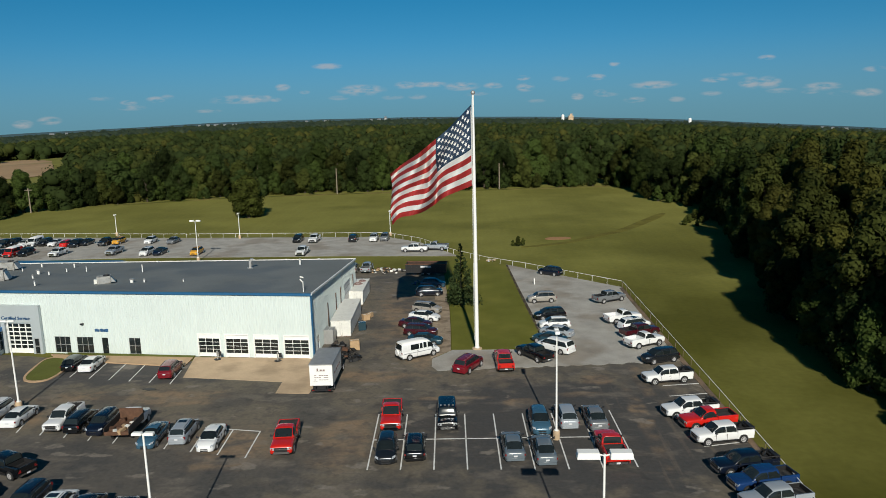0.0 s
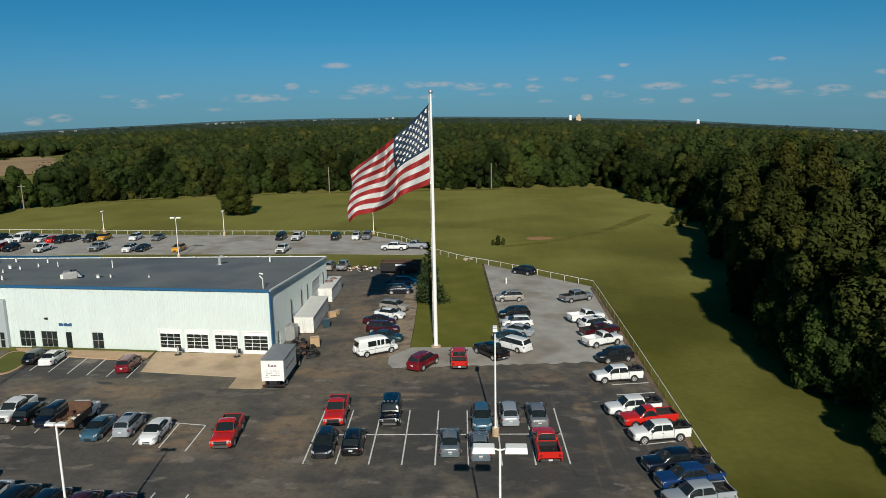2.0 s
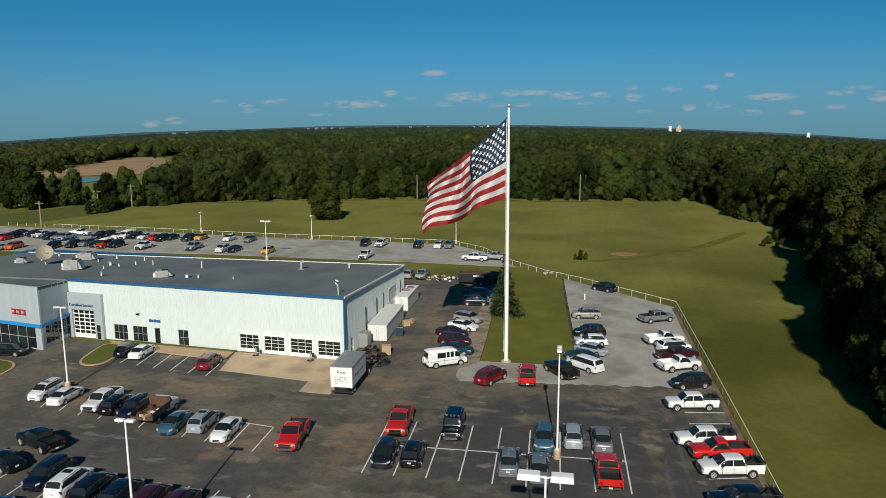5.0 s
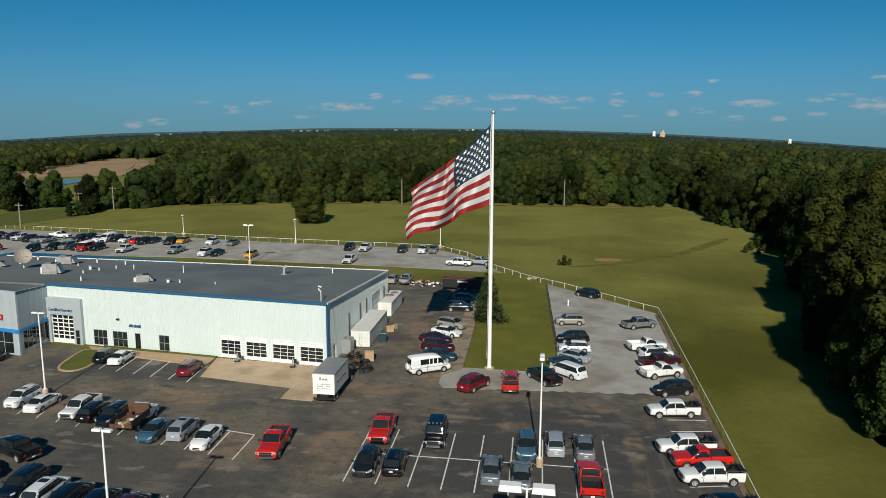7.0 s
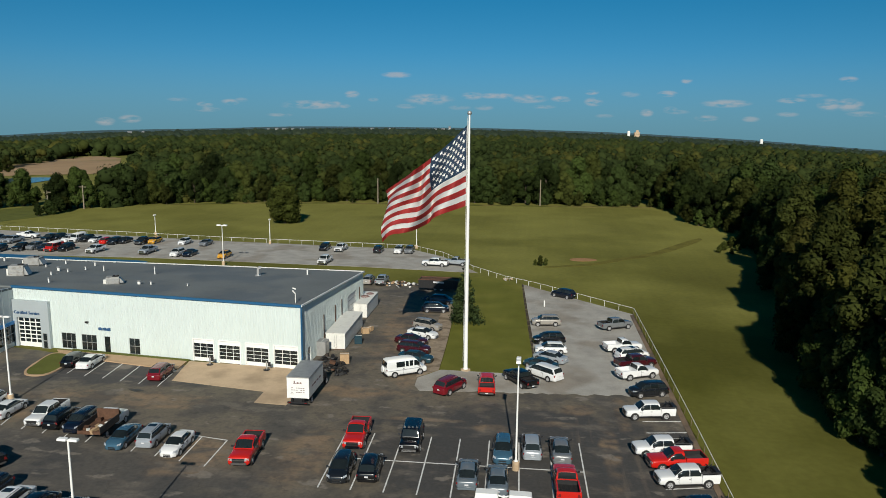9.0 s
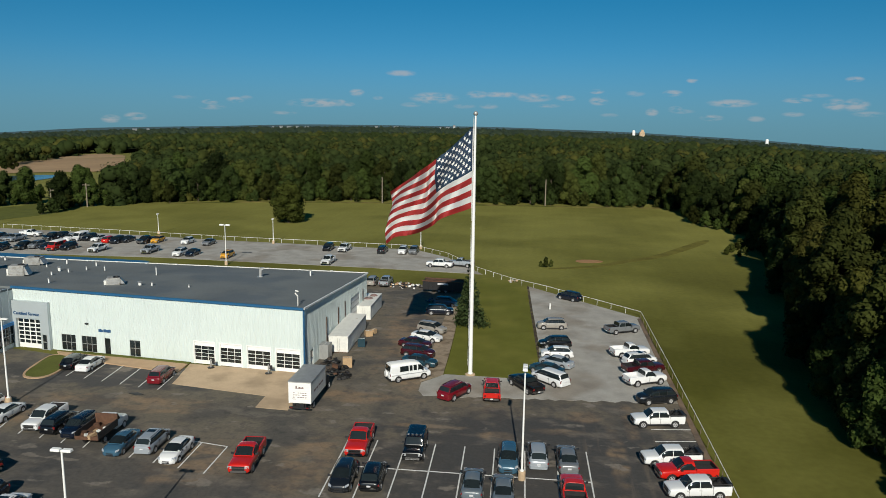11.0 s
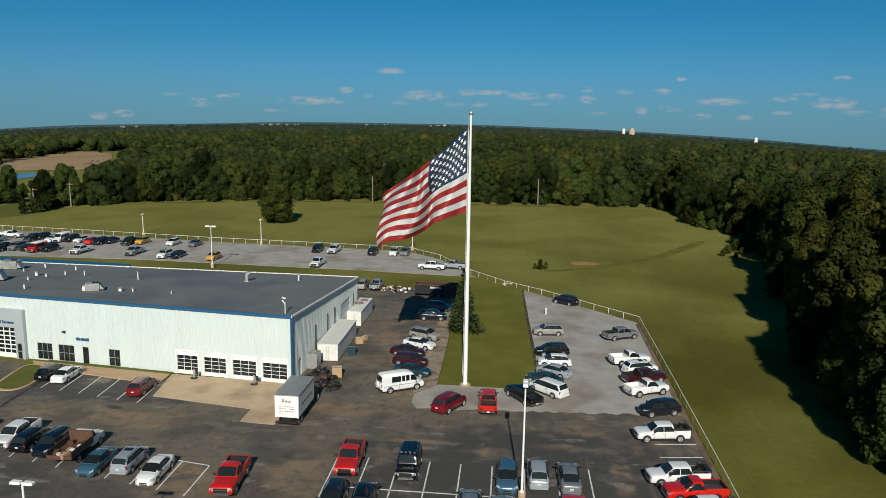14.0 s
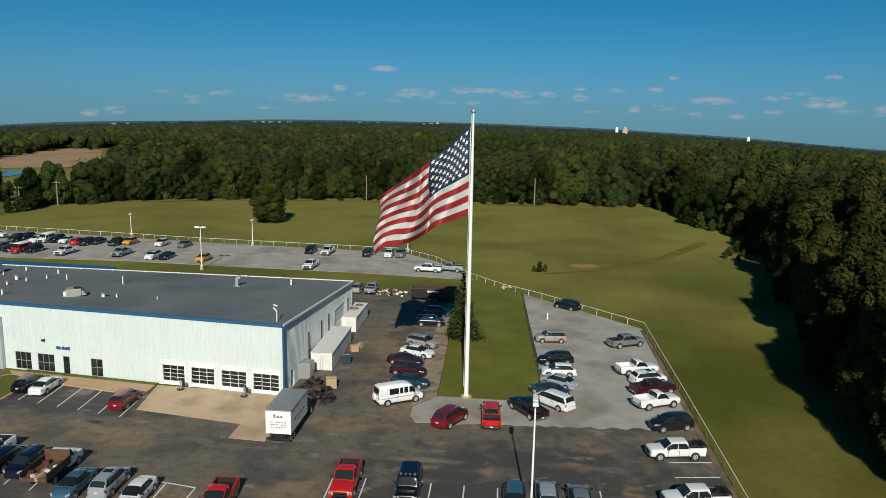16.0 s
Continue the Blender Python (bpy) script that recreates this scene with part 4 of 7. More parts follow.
def cloth(u, v):
    """A place on the flying flag: u along the fly from 0 to 1, v down the hoist from 0 to 1."""
    top = Vector((-9.5 * u + 0.2 * u * u, 0, -9.4 * u + 1.9 * u * u))
    low = Vector((-9.9 * u + 0.7 * u * u, 0, -3.6 * u - 0.5 * u * u))
    p = top * (1 - v) + low * v + Vector((-0.30, 0, 29.25 - v * FLAG_H))
    grow = min(1.0, 2.2 * max(u, 0.0)) ** 1.3
    p.y = -2.2 * u * v - 1.0 * v * grow + grow * (1.25 * math.sin(8.6 * u - 3.4 * v + 0.3) + 1.25 * math.sin(15.0 * u - 6.5 * v + 0.8) + 0.20 * math.sin(27.0 * u - 6.0 * v) + 0.09 * math.sin(46.0 * u + 21.0 * v))
    p.x += 0.35 * grow * math.sin(11.0 * u + 2.0 * v)
    p.z += 0.30 * grow * math.sin(9.0 * u - 1.5 * v + 1.2)
    return p


flag = thing("flag", "large striped red, white and blue flag flying from the pole", "flag")
def cloth_piece(name, u0, u1, v0, v1, material, nu, nv):
    bm = bmesh.new()
    g = [[bm.verts.new(cloth(u0 + (u1 - u0) * i / nu, v0 + (v1 - v0) * j / nv)) for i in range(nu + 1)] for j in range(nv + 1)]
    for j in range(nv):
        for i in range(nu):
            bm.faces.new((g[j][i], g[j][i + 1], g[j + 1][i + 1], g[j + 1][i]))
    bmesh.ops.solidify(bm, geom=bm.faces[:], thickness=0.02)
    return part(name, bm, material, flag, smooth=60)


for n in range(13):
    cloth_piece("stripe", 0.4 if n < 7 else 0.0, 1.0, n / 13, (n + 1) / 13, FLAG_WHITE if n % 2 else FLAG_RED, 36 if n < 7 else 60, 3)
cloth_piece("canton", 0.0, 0.4, 0.0, 7 / 13, FLAG_BLUE, 20, 14)
cloth_piece("heading", -0.012, 0.0, 0.0, 1.0, FLAG_WHITE, 1, 26)
for row in range(9):
    for col in range(6 if row % 2 == 0 else 5):
        uc = 0.4 * ((2 * col + 1) if row % 2 == 0 else (2 * col + 2)) / 12
        vc = 7 / 13 * (row + 1) / 10
        du, dv = 0.30 / FLAG_L, 0.30 / FLAG_H
        bm = bmesh.new()
        for face_side in (1, -1):
            ring = []
            for k in range(10):
                a, r = math.pi * k / 5, 1.0 if k % 2 == 0 else 0.40
                u, v = max(0, uc + du * r * math.sin(a) * 1.15), vc - dv * r * math.cos(a)
                p, eps = cloth(u, v), 0.01
                nrm = (cloth(u + eps, v) - cloth(u, v)).cross(cloth(u, v + eps) - cloth(u, v)).normalized()
                ring.append(bm.verts.new(p + nrm * 0.035 * face_side))
            c = bm.verts.new(sum((w.co for w in ring), Vector()) / 10)
            for k in range(10):
                bm.faces.new((c, ring[k], ring[(k + 1) % 10]))
        me_star = part("star", bm, FLAG_WHITE, flag)


# ---- lot lights ----
def lot_light(x, y, h, heads=2, arm=0.9, turn=0.0, head=(0.95, 0.5, 0.28)):
    t = thing("lot_light", "tall white steel car park light on a concrete base", "street lamp", "lot lights", pose(x, y, 0.03, 0, 0, turn))
    bm = bmesh.new()
    lathe(bm, [(0.32, -0.03), (0.32, 0.75), (0.28, 0.8)], 14)
    part("base", bm, CONCRETE, t)
    bm = bmesh.new()
    lathe(bm, [(0.2, 0.8), (0.2, 0.86), (0.095, 0.9), (0.082, h * 0.5), (0.06, h)], 12)
    part("pole", bm, WHITE, t, smooth=40)
    ways = [(1, 0), (-1, 0)] if heads == 2 else [(0, 1), (0, -1)]
    for dx, dy in ways:
        bm = bmesh.new()
        tube(bm, (0, 0, h - 0.1), (dx * arm, dy * arm, h), 0.045, segs=6)
        part("arm", bm, WHITE, t)
        bm = bmesh.new()
        sx, sy = (head[0], head[1]) if dx else (head[1], head[0])
        cx, cy = dx * (arm + head[0] / 2 - 0.1), dy * (arm + head[0] / 2 - 0.1)
        hexa(bm, [(cx - sx / 2, cy - sy / 2, h - head[2] / 2), (cx + sx / 2, cy - sy / 2, h - head[2] / 2), (cx + sx / 2, cy + sy / 2, h - head[2] / 2), (cx - sx / 2, cy + sy / 2, h - head[2] / 2)],
             [(cx - sx * 0.46, cy - sy * 0.42, h + head[2] / 2), (cx + sx * 0.46, cy - sy * 0.42, h + head[2] / 2), (cx + sx * 0.46, cy + sy * 0.42, h + head[2] / 2), (cx - sx * 0.46, cy + sy * 0.42, h + head[2] / 2)])
        bmesh.ops.bevel(bm, geom=bm.edges[:], offset=0.03, segments=1, affect="EDGES")
        part("lamp_head", bm, WHITE, t)


lot_light(6.9, -25.0, 9.9, 1, 0.1, head=(0.7, 0.42, 0.24))
lot_light(6.8, -49.0, 10.5, 2, 0.35, head=(1.25, 0.7, 0.35))
lot_light(-19.6, -46.2, 10.5, 2, 0.15, head=(0.62, 0.36, 0.16))
lot_light(-46.5, -17.6, 9.3, 2, 0.15, head=(0.7, 0.36, 0.14))
lot_light(-56.1, 56.8, 8.3, 2, 0.3, head=(0.9, 0.5, 0.28))
for x, y, h in ((-56.2, 83.7, 6.0), (-90, 91.5, 5.2), (-20.2, 84.0, 5.9)):
    lot_light(x, y, h, 1, 0.15, head=(0.5, 0.35, 0.25))


# ---- fence ----
def fence(points, spacing, label):
    t = thing("fence", label, "fence")
    t["kind"] = "structure"
    me_post = None
    for a, b in zip(points, points[1:]):
        a, b = Vector((*a, 0)), Vector((*b, 0))
        bm = bmesh.new()
        tube(bm, a + Vector((0, 0, 0.95)), b + Vector((0, 0, 0.95)), 0.035, segs=6)
        part("rail", bm, WHITE, t)
        count = max(1, round((b - a).length / spacing))
        for n in range(count + (b - a == Vector(points[-1]).to_3d() - a)):
            p = a + (b - a) * n / count
            if me_post is None:
                bm = bmesh.new()
                lathe(bm, [(0.032, 0), (0.032, 0.93), (0.015, 0.95)], 8)
                me_post = part("post", bm, WHITE, t).data
                t.children[-1].location = p
            else:
                post = mesh_part("post", me_post, None, t)
                post.location = p
                if a.x > 23.5:
                    post.material_slots[0].link = "OBJECT"
                    post.material_slots[0].material = POST_BROWN


fence([(-175, 95.5), (-135, 92.8), (-102.7, 90.1), (-70.1, 86.2), (-21.0, 83.1), (-12.5, 74.9), (-4.6, 60.4), (2.3, 51.8), (9.0, 46.0), (23.6, 30.6), (23.85, 2.9), (23.95, -16), (23.95, -45)], 3.0, "low white pipe fence with posts round the lots")


# ---- vehicles: x ahead, y to the left, origin on the ground ----
SPECS = {
    # length, width, height, nose, hood, belt and tail heights; screen foot, roof front, roof rear and rear glass foot; wheel radius, axles, clearance
    "sedan": dict(L=4.70, W=1.80, H=1.45, nose=0.80, hood=0.93, belt=0.96, xs=(1.35, 0.28, -0.95, -1.88), tail=1.02, r=0.33, ax=(1.42, -1.36), gap=0.19, panes=2, top=0.72),
    "hatch": dict(L=4.40, W=1.80, H=1.58, nose=0.86, hood=1.00, belt=1.02, xs=(1.36, 0.40, -1.52, -2.02), tail=1.05, r=0.34, ax=(1.35, -1.30), gap=0.20, panes=3, top=0.76),
    "suv": dict(L=4.90, W=1.92, H=1.76, nose=1.00, hood=1.13, belt=1.17, xs=(1.48, 0.62, -1.88, -2.30), tail=1.14, r=0.38, ax=(1.48, -1.45), gap=0.25, panes=3, top=0.78),
    "offroader": dict(L=4.50, W=1.90, H=1.86, nose=1.06, hood=1.16, belt=1.18, xs=(0.98, 0.62, -2.02, -2.14), tail=1.16, r=0.41, ax=(1.38, -1.32), gap=0.36, panes=3, top=0.87),
    "minivan": dict(L=5.10, W=1.98, H=1.74, nose=0.90, hood=1.02, belt=1.08, xs=(1.70, 0.72, -2.15, -2.44), tail=1.08, r=0.35, ax=(1.58, -1.50), gap=0.20, panes=3, top=0.80),
    "van": dict(L=5.50, W=2.02, H=2.08, nose=0.95, hood=1.20, belt=1.22, xs=(1.95, 1.35, -2.58, -2.70), tail=1.2, r=0.37, ax=(1.75, -1.65), gap=0.26, panes=4, top=0.87),
    "pickup": dict(L=5.78, W=1.98, H=1.88, nose=1.10, hood=1.19, belt=1.20, xs=(1.50, 0.70, -0.98, -1.10), tail=1.24, r=0.41, ax=(1.92, -1.74), gap=0.38, panes=2, bed=-1.14, top=0.82),
    "regcab": dict(L=5.30, W=1.96, H=1.84, nose=1.08, hood=1.18, belt=1.19, xs=(1.18, 0.42, -0.42, -0.54), tail=1.22, r=0.40, ax=(1.66, -1.58), gap=0.37, panes=1, bed=-0.58, top=0.82),
}
KIND_WORDS = {"sedan": ("sedan", "car"), "hatch": ("hatchback", "car"), "suv": ("SUV", "car"), "minivan": ("minivan", "car"), "van": ("high-roof van", "van"), "offroader": ("square off-roader", "car"),
              "pickup": ("crew-cab pickup truck", "pickup truck"), "regcab": ("short-cab pickup truck", "pickup truck")}
MASTERS, PANES, ROOFS = {}, {}, {}


def wheel_parts(t, x, y, r, out):
    bm = bmesh.new()
    w = 0.12
    lathe(bm, [(0.02, -w * 0.3), (r * 0.60, -w * 0.3), (r * 0.64, -w), (r * 0.92, -w), (r, -w * 0.6), (r, w * 0.6), (r * 0.92, w), (r * 0.64, w), (r * 0.60, w * 0.3), (0.02, w * 0.3)], 16, (0, 0, 0), "y")
    tyre = part("wheel", bm, RUBBER, t, smooth=40)
    tyre.location = (x, y, r)
    bm = bmesh.new()
    lathe(bm, [(r * 0.52, out * 0.04), (r * 0.54, out * 0.118), (r * 0.66, out * 0.126), (r * 0.66, out * 0.06), (r * 0.52, out * 0.04)], 16, (0, 0, 0), "y", False)
    for k in range(6):
        a = 2 * math.pi * k / 6
        d, n = Vector((math.cos(a), 0, math.sin(a))), Vector((-math.sin(a), 0, math.cos(a)))
        lo, hi = d * r * 0.02, d * r * 0.56
        hexa(bm, [lo - n * 0.04 + Vector((0, out * 0.05, 0)), hi - n * 0.03 + Vector((0, out * 0.05, 0)), hi + n * 0.03 + Vector((0, out * 0.05, 0)), lo + n * 0.04 + Vector((0, out * 0.05, 0))],
             [lo - n * 0.04 + Vector((0, out * 0.115, 0)), hi - n * 0.03 + Vector((0, out * 0.105, 0)), hi + n * 0.03 + Vector((0, out * 0.105, 0)), lo + n * 0.04 + Vector((0, out * 0.115, 0))])
    part("rim", bm, ALLOY, tyre)


def section(x, hw, z0, z1, crown=0.0):
    """A car body's cross-section: sills tucked in, a shoulder, a rounded top."""
    q = [(0.88, 0.0), (0.975, 0.10), (1.0, 0.34), (0.99, 0.60), (0.965, 0.78), (0.915, 0.91), (0.82, 0.975), (0.58, 1.0)]
    left = [(x, hw * a, z0 + (z1 - z0) * b + crown * (1 - a) * 0.8) for a, b in q]
    return left + [(x, 0.0, z1 + crown)] + [(p[0], -p[1], p[2]) for p in left[::-1]]


def curve(points, xs):
    """A smooth line through points given from the tail to the nose."""
    px, py = (np.array(v, float) for v in zip(*points))
    d = np.diff(py) / np.diff(px)
    m = np.zeros(len(px))
    for n in range(1, len(px) - 1):
        m[n] = 0.0 if d[n - 1] * d[n] <= 0 else 2 * d[n - 1] * d[n] / (d[n - 1] + d[n])
    m[0], m[-1] = d[0], d[-1]
    k = np.clip(np.searchsorted(px, xs) - 1, 0, len(px) - 2)
    h = px[k + 1] - px[k]
    u = (xs - px[k]) / h
    return (2 * u ** 3 - 3 * u ** 2 + 1) * py[k] + (u ** 3 - 2 * u ** 2 + u) * h * m[k] + (3 * u ** 2 - 2 * u ** 3) * py[k + 1] + (u ** 3 - u ** 2) * h * m[k + 1]


def build_car(kind):
    s = SPECS[kind]
    L, W, H, r, gap = s["L"], s["W"], s["H"], s["r"], s["gap"]
    hw, half = W / 2, L / 2
    foot, rf, rr, rb = s["xs"]
    bed = s.get("bed")
    blunt = bed or kind in ("offroader", "van")
    t = thing(kind, "", "")
    # lower body, from tail to nose
    rear = bed + 0.02 if bed else -half
    if bed:
        top = [(rear, s["belt"] + 0.02), (rr, s["belt"] + 0.02)]
        wide = [(rear, 1.0), (rr, 1.0)]
        low = [(rear, gap), (rr, gap)]
    else:
        top = [(-half, s["tail"] - 0.30), (-half + 0.03, s["tail"] - 0.14), (-half + 0.13, s["tail"] - 0.03), (max(rb, -half + 0.28), s["tail"]), (rr, s["belt"] + 0.03)]
        wide = [(-half, 0.72), (-half + 0.05, 0.83), (-half + 0.20, 0.93), (-half + 0.6, 0.995), (rr + 0.3, 1.0)]
        low = [(-half, gap + 0.20), (-half + 0.06, gap + 0.10), (-half + 0.3, gap), (rr + 0.3, gap)]
    top += [(foot - 0.5, s["belt"]), (foot, s["hood"])]
    if blunt:              # upright nose
        top += [(half - 0.6, s["nose"] + 0.07), (half - 0.16, s["nose"] + 0.02), (half - 0.05, s["nose"] - 0.05), (half, s["nose"] - 0.16)]
        wide += [(half - 0.6, 1.0), (half - 0.22, 0.985), (half - 0.06, 0.94), (half, 0.86)]
        low += [(half - 0.5, gap), (half, gap + 0.06)]
    else:                  # rounded nose
        top += [(half - 0.85, s["nose"] + 0.17), (half - 0.4, s["nose"] + 0.06), (half - 0.14, s["nose"] - 0.04), (half - 0.03, s["nose"] - 0.16), (half, s["nose"] - 0.28)]
        wide += [(half - 0.95, 1.0), (half - 0.5, 0.965), (half - 0.22, 0.88), (half - 0.07, 0.75), (half, 0.58)]
        low += [(half - 0.4, gap), (half - 0.06, gap + 0.05), (half, gap + 0.14)]
    xs = np.unique(np.concatenate([np.linspace(rear, half, 19), [half - 0.03, half - 0.07, half - 0.14, half - 0.22, foot], [] if bed else [rear + 0.03, rear + 0.08, rear + 0.16]]))
    crown = [(rear, 0.0), (rr + 0.01 if rr > rear else rear + 0.1, 0.0), (foot - 0.4, 0.01), (foot + 0.2, 0.05), (half - 0.4, 0.045), (half, 0.01)]
    bm = bmesh.new()
    loft(bm, [section(x, hw * w, z0, z1, c) for x, w, z0, z1, c in zip(xs, curve(wide, xs), curve(low, xs), curve(top, xs), curve(crown, xs))])
    part("body", bm, PAINTS["white"], t, smooth=55)
    # cabin: one smooth shell, section by section, its roofline falling to both screens
    zb, hmax = s["belt"] - 0.06, H - s["belt"] + 0.06
    squareness = {"sedan": 3.6, "hatch": 3.8, "suv": 4.6, "minivan": 4.6, "van": 6.5, "offroader": 8.0}.get(kind, 5.0)
    front_w, rear_w = (0.975, 0.985) if blunt else (0.95, 0.90)
    fall = {"suv": 0.90, "hatch": 0.88, "sedan": 0.90, "minivan": 0.94}.get(kind, 0.97)
    middle = (rf + rr) / 2
    roofline = [(rb, 0.03), (rb + (rr - rb) * 0.55, 0.60 * fall), (rr, fall), (rr + (middle - rr) * 0.6, (fall + 1) / 2 + 0.015), (middle + (rf - middle) * 0.55, 1.0), (rf, 0.95), (rf + (foot - rf) * 0.5, 0.56), (foot, 0.03)]
    plan = [(rb, rear_w), (middle, 1.0), (foot, front_w)]
    lean = 0.62 * (1 - s["top"] / 0.94)

    def shell(x, a):
        """A point on the cabin: a runs from 0 at the left belt over the roof to pi at the right belt."""
        x = min(max(x, rb), foot)
        h, w = hmax * float(curve(roofline, np.array([x]))[0]), hw * 0.94 * float(curve(plan, np.array([x]))[0])
        up = math.sin(a) ** (2 / squareness) if 0 < a < math.pi else 0.0
        out = abs(math.cos(a)) ** (2 / squareness) * (1 if a < math.pi / 2 else -1)
        z = h * up
        return Vector((x, w * out * (1 - lean * z / hmax), zb + z + 0.02 * (1 - out * out)))

    def at_height(g):
        return math.asin(g ** (squareness / 2))

    def at_width(k):
        return math.acos(k ** (squareness / 2))

    bm = bmesh.new()
    stations = sorted({*np.linspace(rb, foot, 17).tolist(), rf, rr, rf + 0.06, rr - 0.04})
    angles = [0.0, at_height(0.2), at_height(0.5), at_height(0.72), at_height(0.86), at_height(0.95)]
    angles += [at_width(k) for k in (0.72, 0.5, 0.25)]
    angles = sorted(set(angles))
    angles += [math.pi / 2] + [math.pi - a for a in angles[::-1]]
    grid = [[bm.verts.new(shell(x, a)) for a in angles] for x in stations]
    for p, q in zip(grid, grid[1:]):
        for n in range(len(angles) - 1):
            bm.faces.new((p[n], p[n + 1], q[n + 1], q[n]))
    part("cabin", bm, PAINTS["white"], t, smooth=50)

    # glazing: curved panes a finger's width proud of the shell
    def pane(name, x0, x1, a0, a1, material=GLASS, lift=0.012, nx=5, na=7):
        b = bmesh.new()
        rows = []
        for i in range(nx + 1):
            row = []
            for k in range(na + 1):
                x, a = x0 + (x1 - x0) * i / nx, a0 + (a1 - a0) * k / na
                p = shell(x, a)
                nrm = (shell(x + 0.004, a) - shell(x - 0.004, a)).cross(shell(x, a + 0.004) - shell(x, a - 0.004)).normalized()
                row.append(b.verts.new(p - nrm * lift if nrm.dot(p - Vector((middle, 0, zb))) < 0 else p + nrm * lift))
            rows.append(row)
        for p, q in zip(rows, rows[1:]):
            for k in range(na):
                b.faces.new((p[k], p[k + 1], q[k + 1], q[k]))
        bmesh.ops.recalc_face_normals(b, faces=b.faces)
        bmesh.ops.solidify(b, geom=b.faces[:], thickness=0.02)
        return part(name, b, material, t, smooth=60)

    def glass(name, pts, material=GLASS, parent=t, label="", lift=0.014, thick=0.05):
        b = bmesh.new()
        panel(b, pts, thick, lift)
        return part(name, b, material, parent, label)

    a_side = at_width(0.84)
    pane("windscreen", rf + (foot - rf) * 0.10, foot - (foot - rf) * 0.10, a_side, math.pi - a_side)
    pane("rear_window", rr - (rr - rb) * 0.10, rb + (rr - rb) * 0.16, a_side, math.pi - a_side)
    PANES[kind] = None
    for sd in (1, -1):
        n, slot = s["panes"], 0.05 if kind == "van" else 0.03
        x0, x1 = rf + (foot - rf) * 0.66, (rr - 0.06 if bed or kind in ("van", "offroader") else rr - (rr - rb) * 0.42)
        g0, g1 = at_height(0.13), at_height(0.84)
        if sd < 0:
            g0, g1 = math.pi - g0, math.pi - g1
        if not bed and kind != "van":            # black trim round the side windows
            pane("window_trim", x0 + 0.04, x1 - 0.04, g0 - sd * 0.006, g1 + sd * 0.03, BLACK, 0.005, 8, 3)
        for k in range(n):
            p, q = x0 + (x1 - x0) * k / n - (slot if k else 0), x0 + (x1 - x0) * (k + 1) / n + slot
            if kind == "van":                    # door window, two narrow lights, one broad light, then a blank quarter
                p, q = ((x0, x0 - 0.74), (x0 - 0.92, x0 - 1.36), (x0 - 1.50, x0 - 1.88), (x0 - 2.02, x0 - 3.14))[k]
            pane("side_window", p, q, g0, g1, lift=0.012, nx=4, na=3)
            if k == min(1, n - 1) and sd < 0:
                PANES[kind] = [shell(p, g0), shell(q, g0), shell(q, g1), shell(p, g1)]
        ROOFS[kind] = (rf, H)
        for x in ((middle + 0.06,) if n == 1 else (middle + 0.10, x0 - 0.12)):      # door gaps and handles
            bm = bmesh.new()
            box(bm, x - 0.012, x + 0.012, sd * hw * 0.9, sd * (hw + 0.004), gap + 0.14, s["belt"] - 0.12)
            part("door_gap", bm, BLACK, t)
            bm = bmesh.new()
            box(bm, x + 0.06, x + 0.22, sd * (hw * 0.965), sd * (hw * 1.0 + 0.012), s["belt"] - 0.22, s["belt"] - 0.18)
            part("door_handle", bm, CHROME if bed else BLACK, t)
        # lamps, mirrors, sills
        zl = s["nose"] - (0.22 if blunt else 0.13)
        yh = hw * 0.62
        if blunt:
            quad = [(half + 0.0, sd * hw * 0.56, zl - 0.10), (half - 0.05, sd * hw * 0.92, zl - 0.08), (half - 0.07, sd * hw * 0.92, zl + 0.12), (half - 0.02, sd * hw * 0.56, zl + 0.12)]
        else:
            quad = [(half - 0.06, sd * hw * 0.60, zl - 0.10), (half - 0.26, sd * hw * 0.90, zl - 0.02), (half - 0.40, sd * hw * 0.90, zl + 0.12), (half - 0.16, sd * hw * 0.60, zl + 0.07)]
        glass("headlight", quad if sd > 0 else quad[::-1], LENS, lift=0.03 if blunt else 0.075, thick=0.05 if blunt else 0.12)
        zt0 = s["tail"] - 0.34 if not bed else 0.82
        yt = hw * 0.80
        hgt = 0.26 if bed or kind in ("suv", "van", "minivan") else 0.15
        xr = -half - 0.005 if bed else -half + 0.10
        quad = [(xr, sd * (yt - 0.13), zt0), (xr + 0.03, sd * (yt + 0.13), zt0), (xr + 0.05, sd * (yt + 0.12), zt0 + hgt), (xr + 0.02, sd * (yt - 0.13), zt0 + hgt)]
        glass("taillight", quad if sd < 0 else quad[::-1], RED_LENS, lift=0.035 if bed else 0.06)
        bm = bmesh.new()
        mx = foot - 0.38
        hexa(bm, [(mx - 0.07, sd * (hw - 0.04), s["belt"]), (mx + 0.08, sd * (hw - 0.04), s["belt"]), (mx + 0.06, sd * (hw + 0.20), s["belt"] + 0.03), (mx - 0.06, sd * (hw + 0.20), s["belt"] + 0.03)],
             [(mx - 0.07, sd * (hw - 0.04), s["belt"] + 0.10), (mx + 0.06, sd * (hw - 0.04), s["belt"] + 0.10), (mx + 0.04, sd * (hw + 0.19), s["belt"] + 0.19), (mx - 0.06, sd * (hw + 0.19), s["belt"] + 0.19)])
        part("mirror", bm, BLACK, t)
        for ax in s["ax"]:
            bm = bmesh.new()
            lathe(bm, [(r * 1.2, sd * (hw - 0.10)), (r * 1.2, sd * (hw + 0.006)), (0.03, sd * (hw + 0.006))], 16, (ax, 0, r), "y")
            part("wheel_arch", bm, BLACK, t)
